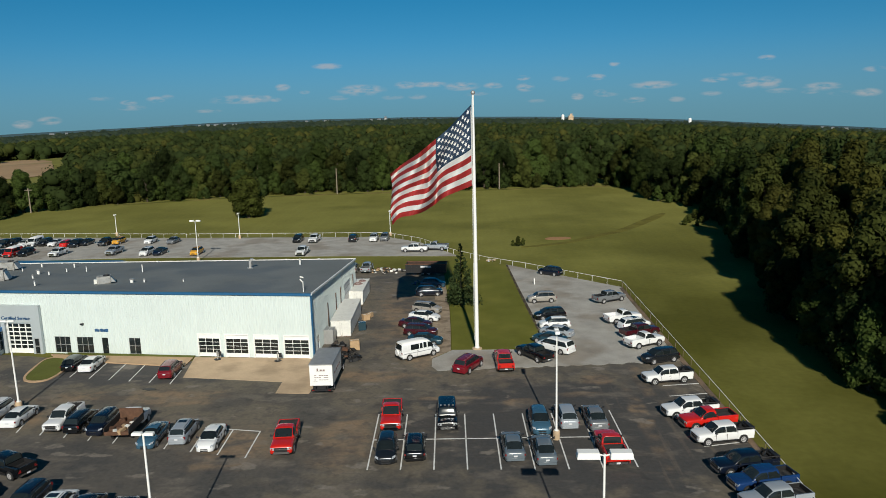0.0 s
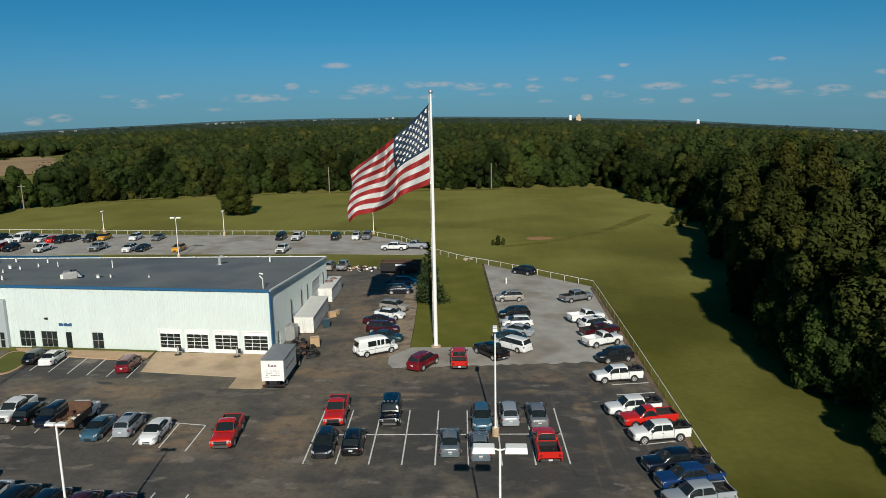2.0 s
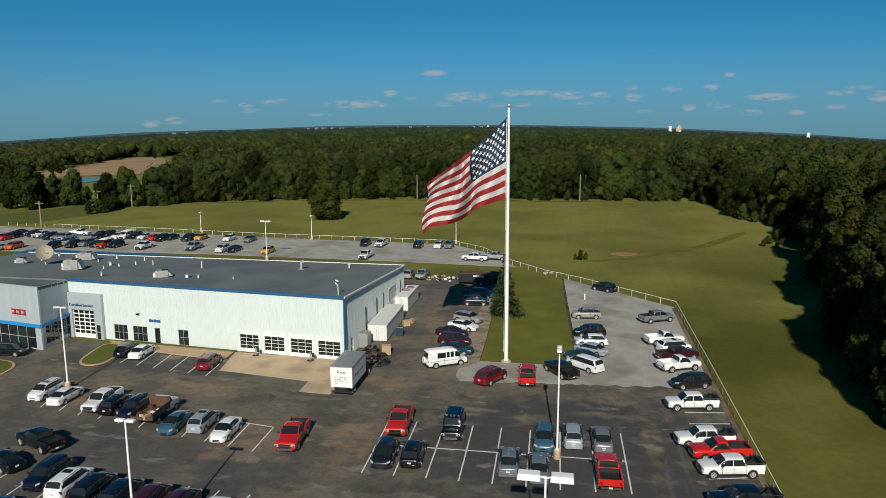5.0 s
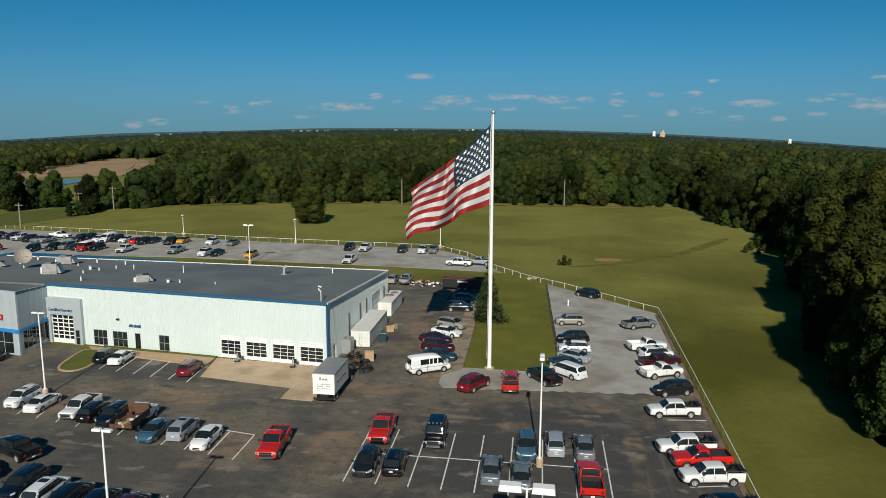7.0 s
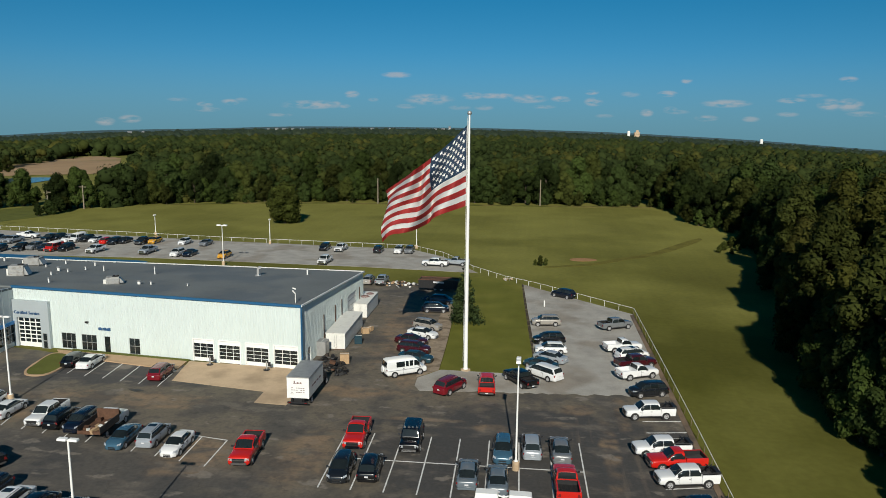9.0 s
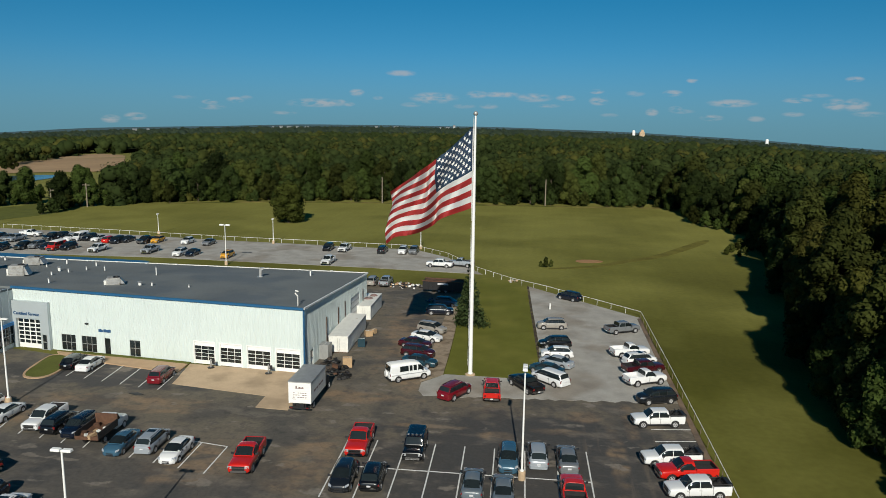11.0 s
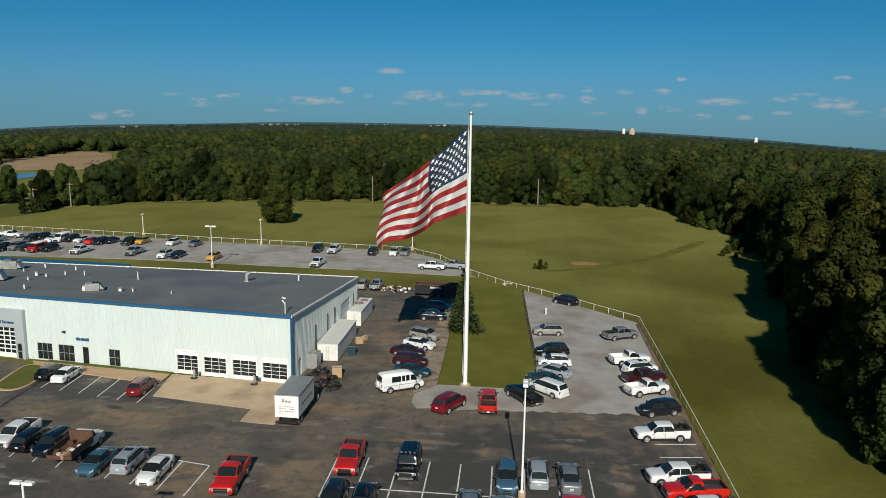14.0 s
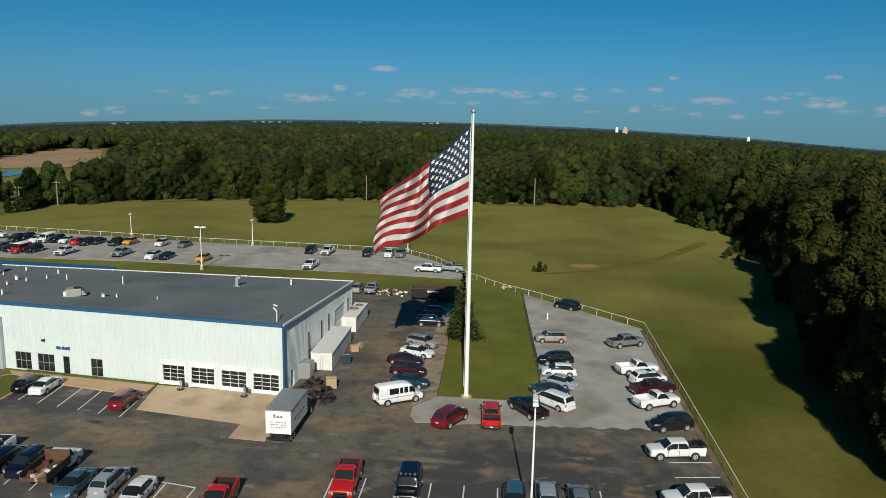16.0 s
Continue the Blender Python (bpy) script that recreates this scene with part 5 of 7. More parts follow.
        for ax in s["ax"]:
            wheel_parts(t, ax, sd * (hw - 0.085), r, sd)
        bm = bmesh.new()
        box(bm, s["ax"][1] + r * 1.15, s["ax"][0] - r * 1.15, sd * (hw - 0.10), sd * (hw - 0.012), gap - 0.05, gap + 0.10)
        part("sill", bm, BLACK, t)
    bm = bmesh.new()
    box(bm, half - 0.05, half + 0.025, -hw * (0.56 if blunt else 0.36), hw * (0.56 if blunt else 0.36), s["nose"] - (0.46 if blunt else 0.40), s["nose"] - (0.12 if blunt else 0.30))
    grille = part("grille", bm, BLACK, t)
    if bed:
        bm = bmesh.new()
        box(bm, half + 0.02, half + 0.04, -hw * 0.52, hw * 0.52, s["nose"] - 0.28, s["nose"] - 0.22)
        part("grille_bar", bm, CHROME, grille)
    bm = bmesh.new()
    out, side = (0.05, 0.66) if blunt else (0.012, 0.50)
    hexa(bm, [(half - 0.2, -hw * 0.86, gap + 0.02), (half + out, -hw * side, gap + 0.04), (half + out, hw * side, gap + 0.04), (half - 0.2, hw * 0.86, gap + 0.02)],
         [(half - 0.2, -hw * 0.88, gap + 0.24), (half + out - 0.01, -hw * side, gap + 0.24), (half + out - 0.01, hw * side, gap + 0.24), (half - 0.2, hw * 0.88, gap + 0.24)])
    if not blunt:          # lower air intake
        intake = bmesh.new()
        box(intake, half - 0.05, half + 0.03, -hw * 0.40, hw * 0.40, gap + 0.07, gap + 0.17)
        part("air_intake", intake, BLACK, t)
    part("front_bumper", bm, CHROME if blunt else BLACK, t)
    bm = bmesh.new()
    hexa(bm, [(-half - 0.06, -hw * 0.78, gap + 0.10), (-half + 0.15, -hw * 0.90, gap + 0.08), (-half + 0.15, hw * 0.90, gap + 0.08), (-half - 0.06, hw * 0.78, gap + 0.10)],
         [(-half - 0.06, -hw * 0.78, gap + 0.30), (-half + 0.15, -hw * 0.90, gap + 0.30), (-half + 0.15, hw * 0.90, gap + 0.30), (-half - 0.06, hw * 0.78, gap + 0.30)])
    part("rear_bumper", bm, CHROME if bed else BLACK, t)
    bm = bmesh.new()
    box(bm, -half - 0.075, -half - 0.055, -0.16, 0.16, gap + 0.14, gap + 0.28) if bed else box(bm, -half - 0.03, -half + 0.01, -0.16, 0.16, s["tail"] - 0.40, s["tail"] - 0.27)
    part("licence_plate", bm, PLATE, t)
    if bed:
        z0, z1 = 0.50, s["tail"] + 0.06
        bm = bmesh.new()
        for sd in (1, -1):
            y = sd * (hw - 0.05)
            loft(bm, [[(x, y - sd * 0.10, 0.86), (x, y + sd * 0.05, gap + 0.08), (x, y + sd * 0.05, z1 - 0.08), (x, y, z1), (x, y - sd * 0.10, z1)] for x in (bed, -half + 0.06)])
        box(bm, bed - 0.06, bed + 0.0, -hw + 0.06, hw - 0.06, gap + 0.2, z1)
        part("bed", bm, PAINTS["white"], t, smooth=35)
        bm = bmesh.new()
        box(bm, -half - 0.005, -half + 0.06, -hw + 0.05, hw - 0.05, 0.72, z1 - 0.01)
        part("tailgate", bm, PAINTS["white"], t)
        bm = bmesh.new()
        prof = [(-hw + 0.16, 0.80)]
        for k in range(9):
            y = -hw + 0.25 + k * (W - 0.5) / 8
            prof += [(y - 0.06, 0.86), (y - 0.04, 0.885), (y + 0.04, 0.885), (y + 0.06, 0.86)]
        prof.append((hw - 0.16, 0.80))
        lip = s["tail"] + 0.02
        prof = [(-hw + 0.10, lip), (-hw + 0.155, lip), (-hw + 0.17, 0.86)] + prof[1:-1] + [(hw - 0.17, 0.86), (hw - 0.155, lip), (hw - 0.10, lip), (hw - 0.10, 0.80), (-hw + 0.10, 0.80)]
        loft(bm, [[(x, y, z) for y, z in prof] for x in (-half + 0.065, bed - 0.065)])
        for x in (-half + 0.07, bed - 0.10):
            box(bm, x, x + 0.03, -hw + 0.17, hw - 0.17, 0.86, lip)
        part("bed_liner", bm, BLACK, t)
    if kind == "offroader":
        for y in (-0.55, -0.18, 0.18, 0.55):
            bm = bmesh.new()
            lathe(bm, [(0.05, rf - 0.25), (0.10, rf - 0.16), (0.10, rf - 0.10)], 10, (0, y, H + 0.12), "x")
            part("roof_lamp", bm, CHROME, t)
    if kind == "suv":
        for sd in (1, -1):
            bm = bmesh.new()
            tube(bm, (rf - 0.3, sd * hw * 0.66, H - 0.01), (rr + 0.2, sd * hw * 0.66, H - 0.03), 0.025, segs=6)
            part("roof_rail", bm, BLACK, t)
    if kind == "van":
        bm = bmesh.new()
        lathe(bm, [(0.37, -half - 0.24), (0.40, -half - 0.2), (0.40, -half - 0.06), (0.3, -half - 0.02)], 18, (0, 0, 1.0), "x")
        part("spare_wheel_cover", bm, WHITE, t)
        bm = bmesh.new()                         # raised roof of a converted van
        loft(bm, [[(x, y * wide, z) for y, z in ((-0.84, H - 0.10), (-0.80, H + 0.02), (-0.66, H + up * 0.75), (-0.40, H + up), (0.40, H + up), (0.66, H + up * 0.75), (0.80, H + 0.02), (0.84, H - 0.10))]
                  for x, up, wide in ((rf - 0.15, 0.03, 0.90), (rf - 0.55, 0.16, 0.97), (rf - 1.3, 0.22, 1.0), (rr + 0.35, 0.22, 1.0), (rr + 0.06, 0.14, 0.97))])
        part("raised_roof", bm, WHITE, t, smooth=50)
        for sd in (1, -1):
            bm = bmesh.new()
            box(bm, -half + 0.25, half - 0.55, sd * hw * 0.99, sd * (hw + 0.006), 0.88, 0.96)
            part("side_stripe", bm, STEEL_STRIPE, t)
    for o in t.children:
        if o.name.split(".")[0] in ("body", "cabin", "bed", "tailgate", "bed_liner") or (not blunt and o.name.split(".")[0] in ("front_bumper", "rear_bumper")):
            o.material_slots[0].link = "OBJECT"
    return t


TONE_WORDS = {"white": "white", "silver": "silver", "steel_grey": "steel grey", "grey": "mid-grey", "charcoal": "charcoal grey", "black": "black", "navy": "dark navy", "blue": "bright blue", "steel_blue": "steel blue",
              "teal": "dark teal", "red": "bright red", "maroon": "dark maroon", "crimson": "deep crimson", "champagne": "champagne beige", "yellow": "amber yellow", "orange": "orange"}
NAMES = {"suv": "suv", "offroader": "suv", "regcab": "pickup_truck", "pickup": "pickup_truck", "hatch": "hatchback"}


def park(rows, where, group, z, size=1.0, sheets=False):
    """Parks vehicles: kind, colour, place and heading in degrees from +x."""
    for kind, tone, x, y, turn in rows:
        m = pose(x, y, z, 0, 0, turn) @ Matrix.Diagonal((size, size, size, 1))
        if kind in MASTERS:
            t = copy_thing(MASTERS[kind], m)
        else:
            t = MASTERS[kind] = build_car(kind)
            t.matrix_basis = m
        t.name = NAMES.get(kind, kind)
        word, cat = KIND_WORDS[kind]
        tagged(t, f"{TONE_WORDS[tone]} {word} parked on {where}", cat, group)
        for o in list(t.children):
            if o.material_slots and o.material_slots[0].link == "OBJECT" and o.name.split(".")[0] != "bed_liner":
                o.material_slots[0].material = PAINTS[tone]
                if kind == "suv" and tone in ("white", "silver") and o.name.split(".")[0] == "cabin":
                    bm = bmesh.new()
                    x0, top = ROOFS[kind]
                    box(bm, x0 - 1.05, x0 - 0.42, -0.42, 0.42, top - 0.04, top + 0.032)
                    part("sunroof", bm, GLASS, t)
            elif o.name.split(".")[0] == "bed_liner":
                o.material_slots[0].material = PAINTS["white"] if tone == "white" and kind == "regcab" else BLACK

        if sheets:             # a dealer's price sheet behind the glass
            c = PANES[kind]
            mid = lambda u, v: (c[0] * (1 - u) + c[1] * u) * (1 - v) + (c[3] * (1 - u) + c[2] * u) * v
            bm = bmesh.new()
            panel(bm, [mid(0.32, 0.25), mid(0.66, 0.25), mid(0.66, 0.85), mid(0.32, 0.85)], 0.01, 0.032)
            part("price_sheet", bm, WHITE, t, "white paper price sheet")


park([
    ("regcab", "red", -8.1, -21.2, -86),
    ("offroader", "black", -2.86, -21.5, -87),
    ("hatch", "charcoal", -7.8, -27.9, -86),
    ("hatch", "black", -5.4, -27.4, 94),
    ("hatch", "steel_blue", 5.65, -22.4, -88),
    ("hatch", "silver", 8.2, -21.3, 93),
    ("sedan", "grey", 10.8, -21.5, 93),
    ("sedan", "steel_grey", 2.95, -27.3, 93),
    ("sedan", "steel_grey", 5.5, -28.0, 93),
    ("regcab", "red", 11.1, -28.0, 93),
    ("regcab", "red", -17.0, -25.9, -84),
], "marked asphalt", "cars in the centre stalls", 0.03)
park([
    ("suv", "crimson", -1.0, -7.1, 62),
    ("pickup", "red", 3.0, -6.1, 94),
    ("pickup", "black", 6.7, -3.6, 125),
    ("minivan", "white", 9.4, -1.0, 138),
    ("sedan", "teal", 9.0, 2.1, 150),
    ("sedan", "silver", 10.2, 5.0, 150),
    ("hatch", "white", 10.3, 8.5, 185),
    ("suv", "black", 10.1, 12.7, 195),
    ("suv", "champagne", 9.8, 21.8, 188),
    ("suv", "navy", 12.9, 40.0, 145),
], "the gravel lot", "cars along the grass strip", 0.05, 0.94)
park([
    ("pickup", "grey", 19.8, 21.6, 28),
    ("regcab", "white", 19.7, 10.8, 20),
    ("suv", "white", 20.6, 7.6, 22),
    ("pickup", "maroon", 20.6, 4.4, 24),
    ("regcab", "white", 20.3, 0.6, 26),
    ("suv", "charcoal", 20.8, -5.1, 200),
], "gravel by the fence", "vehicles along the fence", 0.05, 0.94)
park([
    ("pickup", "white", 20.0, -11.3, 191),
    ("pickup", "white", 19.9, -19.9, 191),
    ("regcab", "red", 20.8, -22.4, 191),
    ("pickup", "white", 21.1, -25.4, 191),
    ("pickup", "navy", 21.1, -30.8, 192),
    ("pickup", "blue", 21.5, -33.4, 193),
    ("pickup", "silver", 21.4, -36.1, 193),
], "asphalt by the fence", "vehicles along the fence", 0.03, 0.94)
park([
    ("van", "white", -7.1, -2.5, 33),
    ("sedan", "teal", -6.5, 2.3, -12),
    ("suv", "maroon", -7.3, 5.7, -12),
    ("sedan", "maroon", -8.3, 9.4, -14),
    ("sedan", "white", -7.3, 12.8, -20),
    ("suv", "champagne", -7.2, 16.7, -24),
    ("suv", "navy", -7.5, 26.7, 5),
    ("hatch", "steel_blue", -7.2, 32.3, -10),
    ("suv", "champagne", -22.6, 45.2, 90),
    ("pickup", "silver", -20.1, 45.3, 90),
], "the workshop drive", "cars along the drive", 0.05, 0.94)
park([
    ("suv", "white", -47.5, -19.7, -88),
    ("sedan", "white", -44.6, -20.4, 92),
    ("pickup", "white", -39.8, -21.1, -87),
    ("suv", "black", -37.7, -21.8, 92),
    ("suv", "navy", -35.3, -22.3, -88),
    ("sedan", "steel_blue", -29.4, -24.9, -87),
    ("suv", "silver", -26.8, -24.2, 93),
    ("sedan", "white", -23.8, -25.5, -87),
], "worn asphalt", "cars in the west row", 0.03, 0.94)
park([
    ("hatch", "black", -47.5, -5.2, 94),
    ("sedan", "white", -45.3, -5.4, 94),
    ("suv", "crimson", -34.9, -7.8, 94),
    ("suv", "black", -61.9, -8.0, 0),
], "asphalt before the workshop", "cars by the workshop", 0.03, 0.94)
park([
    ("pickup", "black", -39.2, -30.8, 158),
    ("sedan", "black", -39.6, -34.8, 158),
    ("suv", "navy", -34.0, -36.4, -88),
    ("suv", "white", -31.3, -37.3, 92),
    ("suv", "black", -28.8, -37.8, 92),
    ("suv", "navy", -26.1, -38.3, 92),
    ("suv", "maroon", -23.4, -38.7, 92),
    ("suv", "maroon", -20.7, -39.0, 92),
    ("sedan", "white", -18.0, -39.6, 92),
    ("sedan", "blue", -34.4, -42.4, 92),
    ("sedan", "white", -31.7, -43.0, 92),
], "dark asphalt", "cars in the near rows", 0.03, 0.97, True)
park([
    ("sedan", "white", -134.4, 72.0, -90),
    ("suv", "red", -131.8, 71.4, -90),
    ("suv", "navy", -131.9, 74.2, -90),
    ("sedan", "maroon", -134.1, 79.7, 0),
    ("suv", "black", -128.5, 77.6, -90),
    ("pickup", "white", -125.7, 76.6, -90),
    ("suv", "charcoal", -121.9, 74.8, -90),
    ("sedan", "grey", -119.8, 75.2, -90),
    ("pickup", "silver", -116.9, 74.2, -90),
    ("regcab", "white", -117.9, 80.9, 0),
    ("pickup", "black", -110.0, 78.0, -90),
    ("suv", "black", -108.9, 79.6, -90),
    ("suv", "white", -104.8, 77.5, -90),
    ("van", "white", -103.1, 78.5, -90),
    ("suv", "black", -101.0, 79.0, -90),
    ("sedan", "white", -98.3, 78.6, -90),
    ("hatch", "red", -94.6, 77.1, 90),
    ("suv", "charcoal", -92.3, 76.7, -90),
    ("sedan", "charcoal", -90.9, 78.8, -90),
    ("pickup", "charcoal", -85.9, 78.1, -90),
    ("hatch", "yellow", -83.7, 79.7, -90),
], "the far gravel lot", "cars in the far back row", 0.04)
park([
    ("hatch", "white", -76.0, 79.5, -90),
    ("sedan", "grey", -70.4, 79.0, -90),
    ("suv", "black", -40.8, 78.0, -90),
    ("pickup", "white", -36.9, 77.6, -90),
    ("suv", "charcoal", -27.9, 77.4, 90),
    ("suv", "white", -23.2, 77.5, -90),
    ("suv", "grey", -20.8, 78.0, -90),
    ("pickup", "white", -12.8, 63.6, 175),
    ("regcab", "silver", -8.5, 65.2, 170),
], "the far gravel lot", "cars in the far back row", 0.04)
park([
    ("sedan", "white", -122.1, 58.1, -90),
    ("suv", "orange", -120.1, 60.6, -90),
    ("suv", "navy", -111.5, 62.7, -80),
    ("pickup", "black", -107.9, 65.3, -90),
    ("suv", "grey", -105.9, 66.8, -90),
    ("sedan", "charcoal", -102.9, 66.6, -90),
    ("van", "red", -100.4, 65.8, -90),
    ("suv", "black", -97.9, 66.5, -90),
    ("pickup", "white", -90.2, 65.7, -90),
    ("pickup", "silver", -78.3, 66.7, -90),
    ("suv", "white", -70.3, 64.8, -90),
    ("sedan", "navy", -67.7, 65.5, -90),
    ("hatch", "yellow", -59.4, 64.7, -90),
    ("pickup", "white", -36.2, 62.5, -90),
], "the far gravel lot", "cars in the far front row", 0.04)


# ---- box truck, flatbed, sheds, yard clutter ----
def box_truck(m):
    t = thing("box_truck", "white box truck with faded lettering backed onto the apron", "truck", "", m)
    bm = bmesh.new()
    box(bm, -3.2, 2.2, -1.2, 1.2, 0.95, 3.25)
    bmesh.ops.bevel(bm, geom=bm.edges[:], offset=0.05, segments=1, affect="EDGES")
    body = part("cargo_box", bm, OFFWHITE, t)
    bm = bmesh.new()
    box(bm, -3.24, 2.24, -1.24, 1.24, 3.2, 3.29)
    part("roof", bm, GALV, body, "grey metal roof")
    for sd in (1, -1):
        bm = bmesh.new()
        box(bm, -3.23, -3.19, sd * 1.12 - 0.06, sd * 1.12 + 0.06, 0.95, 3.22)
        part("corner_post", bm, WHITE, body)
    bm = bmesh.new()
    for n in range(5):
        box(bm, -3.225, -3.195, -1.06, 1.06, 1.0 + 0.43 * n, 1.415 + 0.43 * n)
    part("rear_door", bm, WHITE, body, "white slatted rear door")
    for y0, y1, z0, z1 in ((-0.45, 0.45, 2.55, 2.60), (0.28, 0.42, 2.60, 2.86), (-0.1, 0.1, 2.60, 2.74), (-0.4, -0.22, 2.60, 2.74), *((-0.72 + 0.25 * k, -0.54 + 0.25 * k, z, z + 0.07) for z in (2.06, 1.83, 1.58) for k in range(6) if (k + round(z * 10)) % 5), (0.4, 0.8, 1.40, 1.44)):
        bm = bmesh.new()
        box(bm, -3.24, -3.21, y0, y1, z0, z1)
        part("lettering", bm, INK, body, "dark unreadable lettering" if z1 > 2.8 else "")
    for sd in (1, -1):
        for k in range(4):
            bm = bmesh.new()
            box(bm, -2.2 + 0.9 * k, -1.6 + 0.9 * k, sd * 1.2 - 0.015, sd * 1.2 + 0.015, 1.9, 2.1)
            part("lettering", bm, INK, body)
    bm = bmesh.new()
    box(bm, -3.25, 3.6, -0.45, 0.45, 0.55, 0.95)
    part("chassis", bm, BLACK, t)
    bm = bmesh.new()
    box(bm, -3.4, -3.25, -1.1, 1.1, 0.45, 0.62)
    box(bm, -3.35, -3.25, -0.7, -0.6, 0.62, 0.95)
    box(bm, -3.35, -3.25, 0.6, 0.7, 0.62, 0.95)
    part("rear_bumper", bm, BLACK, t)
    for sd in (1, -1):
        bm = bmesh.new()
        box(bm, -3.43, -3.39, sd * 0.85 - 0.12, sd * 0.85 + 0.12, 0.5, 0.6)
        part("taillight", bm, RED_LENS, t)
    bm = bmesh.new()
    loft(bm, [section(x, w, 0.5, z, 0.02) for x, w, z in ((2.3, 1.0, 2.3), (3.3, 1.0, 2.3), (3.7, 1.0, 1.55), (4.6, 0.95, 1.35), (4.75, 0.8, 1.1))])
    part("cab", bm, BLACK, t, smooth=35)
    bm = bmesh.new()
    panel(bm, [(3.68, -0.75, 1.6), (3.68, 0.75, 1.6), (3.36, 0.7, 2.2), (3.36, -0.7, 2.2)], 0.05, 0.03)
    part("windscreen", bm, GLASS, t)
    for ax in (3.9, -1.9):
        for sd in (1, -1):
            wheel_parts(t, ax, sd * 0.98, 0.42, sd)


box_truck(pose(-16.2, -11.2, 0.06, 0, 0, 91))


def flatbed(m):
    t = thing("flatbed_truck", "white truck with a rusty flatbed full of scrap", "truck", "", m)
    bm = bmesh.new()
    loft(bm, [section(x, w, 0.4, z, 0.02) for x, w, z in ((0.7, 0.98, 1.2), (1.5, 0.98, 1.2), (2.7, 0.95, 1.12), (2.95, 0.8, 0.95))])
    part("body", bm, PAINTS["white"], t, smooth=35)
    bm = bmesh.new()
    loft(bm, [[(1.6, 0.85, 1.15), (0.65, 0.85, 1.15), (0.65, -0.85, 1.15), (1.6, -0.85, 1.15)], [(1.2, 0.7, 1.85), (0.7, 0.7, 1.85), (0.7, -0.7, 1.85), (1.2, -0.7, 1.85)]])
    part("cab", bm, PAINTS["white"], t)
    bm = bmesh.new()
    panel(bm, [(1.58, -0.72, 1.2), (1.58, 0.72, 1.2), (1.24, 0.6, 1.78), (1.24, -0.6, 1.78)], 0.05, 0.03)
    part("windscreen", bm, GLASS, t)
    bm = bmesh.new()
    box(bm, -2.9, 0.55, -1.1, 1.1, 0.85, 0.95)
    part("deck", bm, RUST, t, "rusty steel deck")
    for sd in (1, -1):
        bm = bmesh.new()
        quad = [(1.42, sd * 0.845, 1.2), (0.78, sd * 0.845, 1.2), (0.82, sd * 0.72, 1.76), (1.2, sd * 0.72, 1.76)]
        panel(bm, quad if sd < 0 else quad[::-1], 0.05, 0.02)
        part("side_window", bm, GLASS, t)
    for x0, x1, y0, y1 in ((-2.9, 0.55, -1.12, -1.06), (-2.9, 0.55, 1.06, 1.12), (0.5, 0.58, -1.1, 1.1), (-2.95, -2.88, -1.1, 1.1)):
        bm = bmesh.new()
        box(bm, x0, x1, y0, y1, 0.95, 1.55 if x1 - x0 > 1 else (2.0 if x0 > 0 else 1.2))
        part("side_board", bm, OLD_BOARD if x1 - x0 > 1 else RUST, t)
    rng = random.Random(4)
    for n in range(16):
        bm = bmesh.new()
        x, y, a = rng.uniform(-2.6, 0.2), rng.uniform(-0.85, 0.85), rng.uniform(0, 3)
        sx, sy, sz = rng.uniform(0.15, 0.5), rng.uniform(0.1, 0.25), rng.uniform(0.1, 0.4)
        box(bm, -sx, sx, -sy, sy, 0, sz)
        ob = part("scrap", bm, (CARD, OFFWHITE, RUST, OLD_BOARD, RUST)[n % 5], t)
        ob.matrix_local = pose(x, y, 0.95, rng.uniform(-10, 10), rng.uniform(-10, 10), math.degrees(a))
    for ax in (1.9, -1.6):
        for sd in (1, -1):
            wheel_parts(t, ax, sd * 0.88, 0.38, sd)


flatbed(pose(-32.5, -22.8, 0.03, 0, 0, 93))


def equipment_rack(m):
    t = thing("equipment_rack", "black tubular equipment rack lying in a pickup bed", "rack", "", m)
    for a, b in (((-0.9, -0.6, 0.35), (0.8, -0.6, 0.35)), ((-0.9, 0.6, 0.35), (0.8, 0.6, 0.35)), ((-0.9, -0.6, 0.35), (-0.9, 0.6, 0.35)), ((0.8, -0.6, 0.35), (0.8, 0.6, 0.35)), ((0.0, -0.6, 0.55), (0.0, 0.6, 0.55)), ((-0.5, -0.6, 0.5), (0.5, 0.6, 0.5))):
        bm = bmesh.new()
        tube(bm, a, b, 0.05)
        part("bar", bm, BLACK, t)
    for x, y in ((-0.9, -0.6), (-0.9, 0.6), (0.8, -0.6), (0.8, 0.6)):
        bm = bmesh.new()
        tube(bm, (x, y, 0), (x, y, 0.42), 0.045)
        part("post", bm, BLACK, t)
    bm = bmesh.new()
    box(bm, 0.45, 0.80, -0.62, 0.62, 0.0, 0.40)
    bmesh.ops.bevel(bm, geom=bm.edges[:], offset=0.03, segments=1, affect="EDGES")
    part("tool_box", bm, BLACK, t)


for x, y in ((21.75, -19.5), (21.85, -10.95), (22.9, -25.05), (22.9, -30.4)):
    equipment_rack(pose(x, y, 0.92, 0, 0, 11))


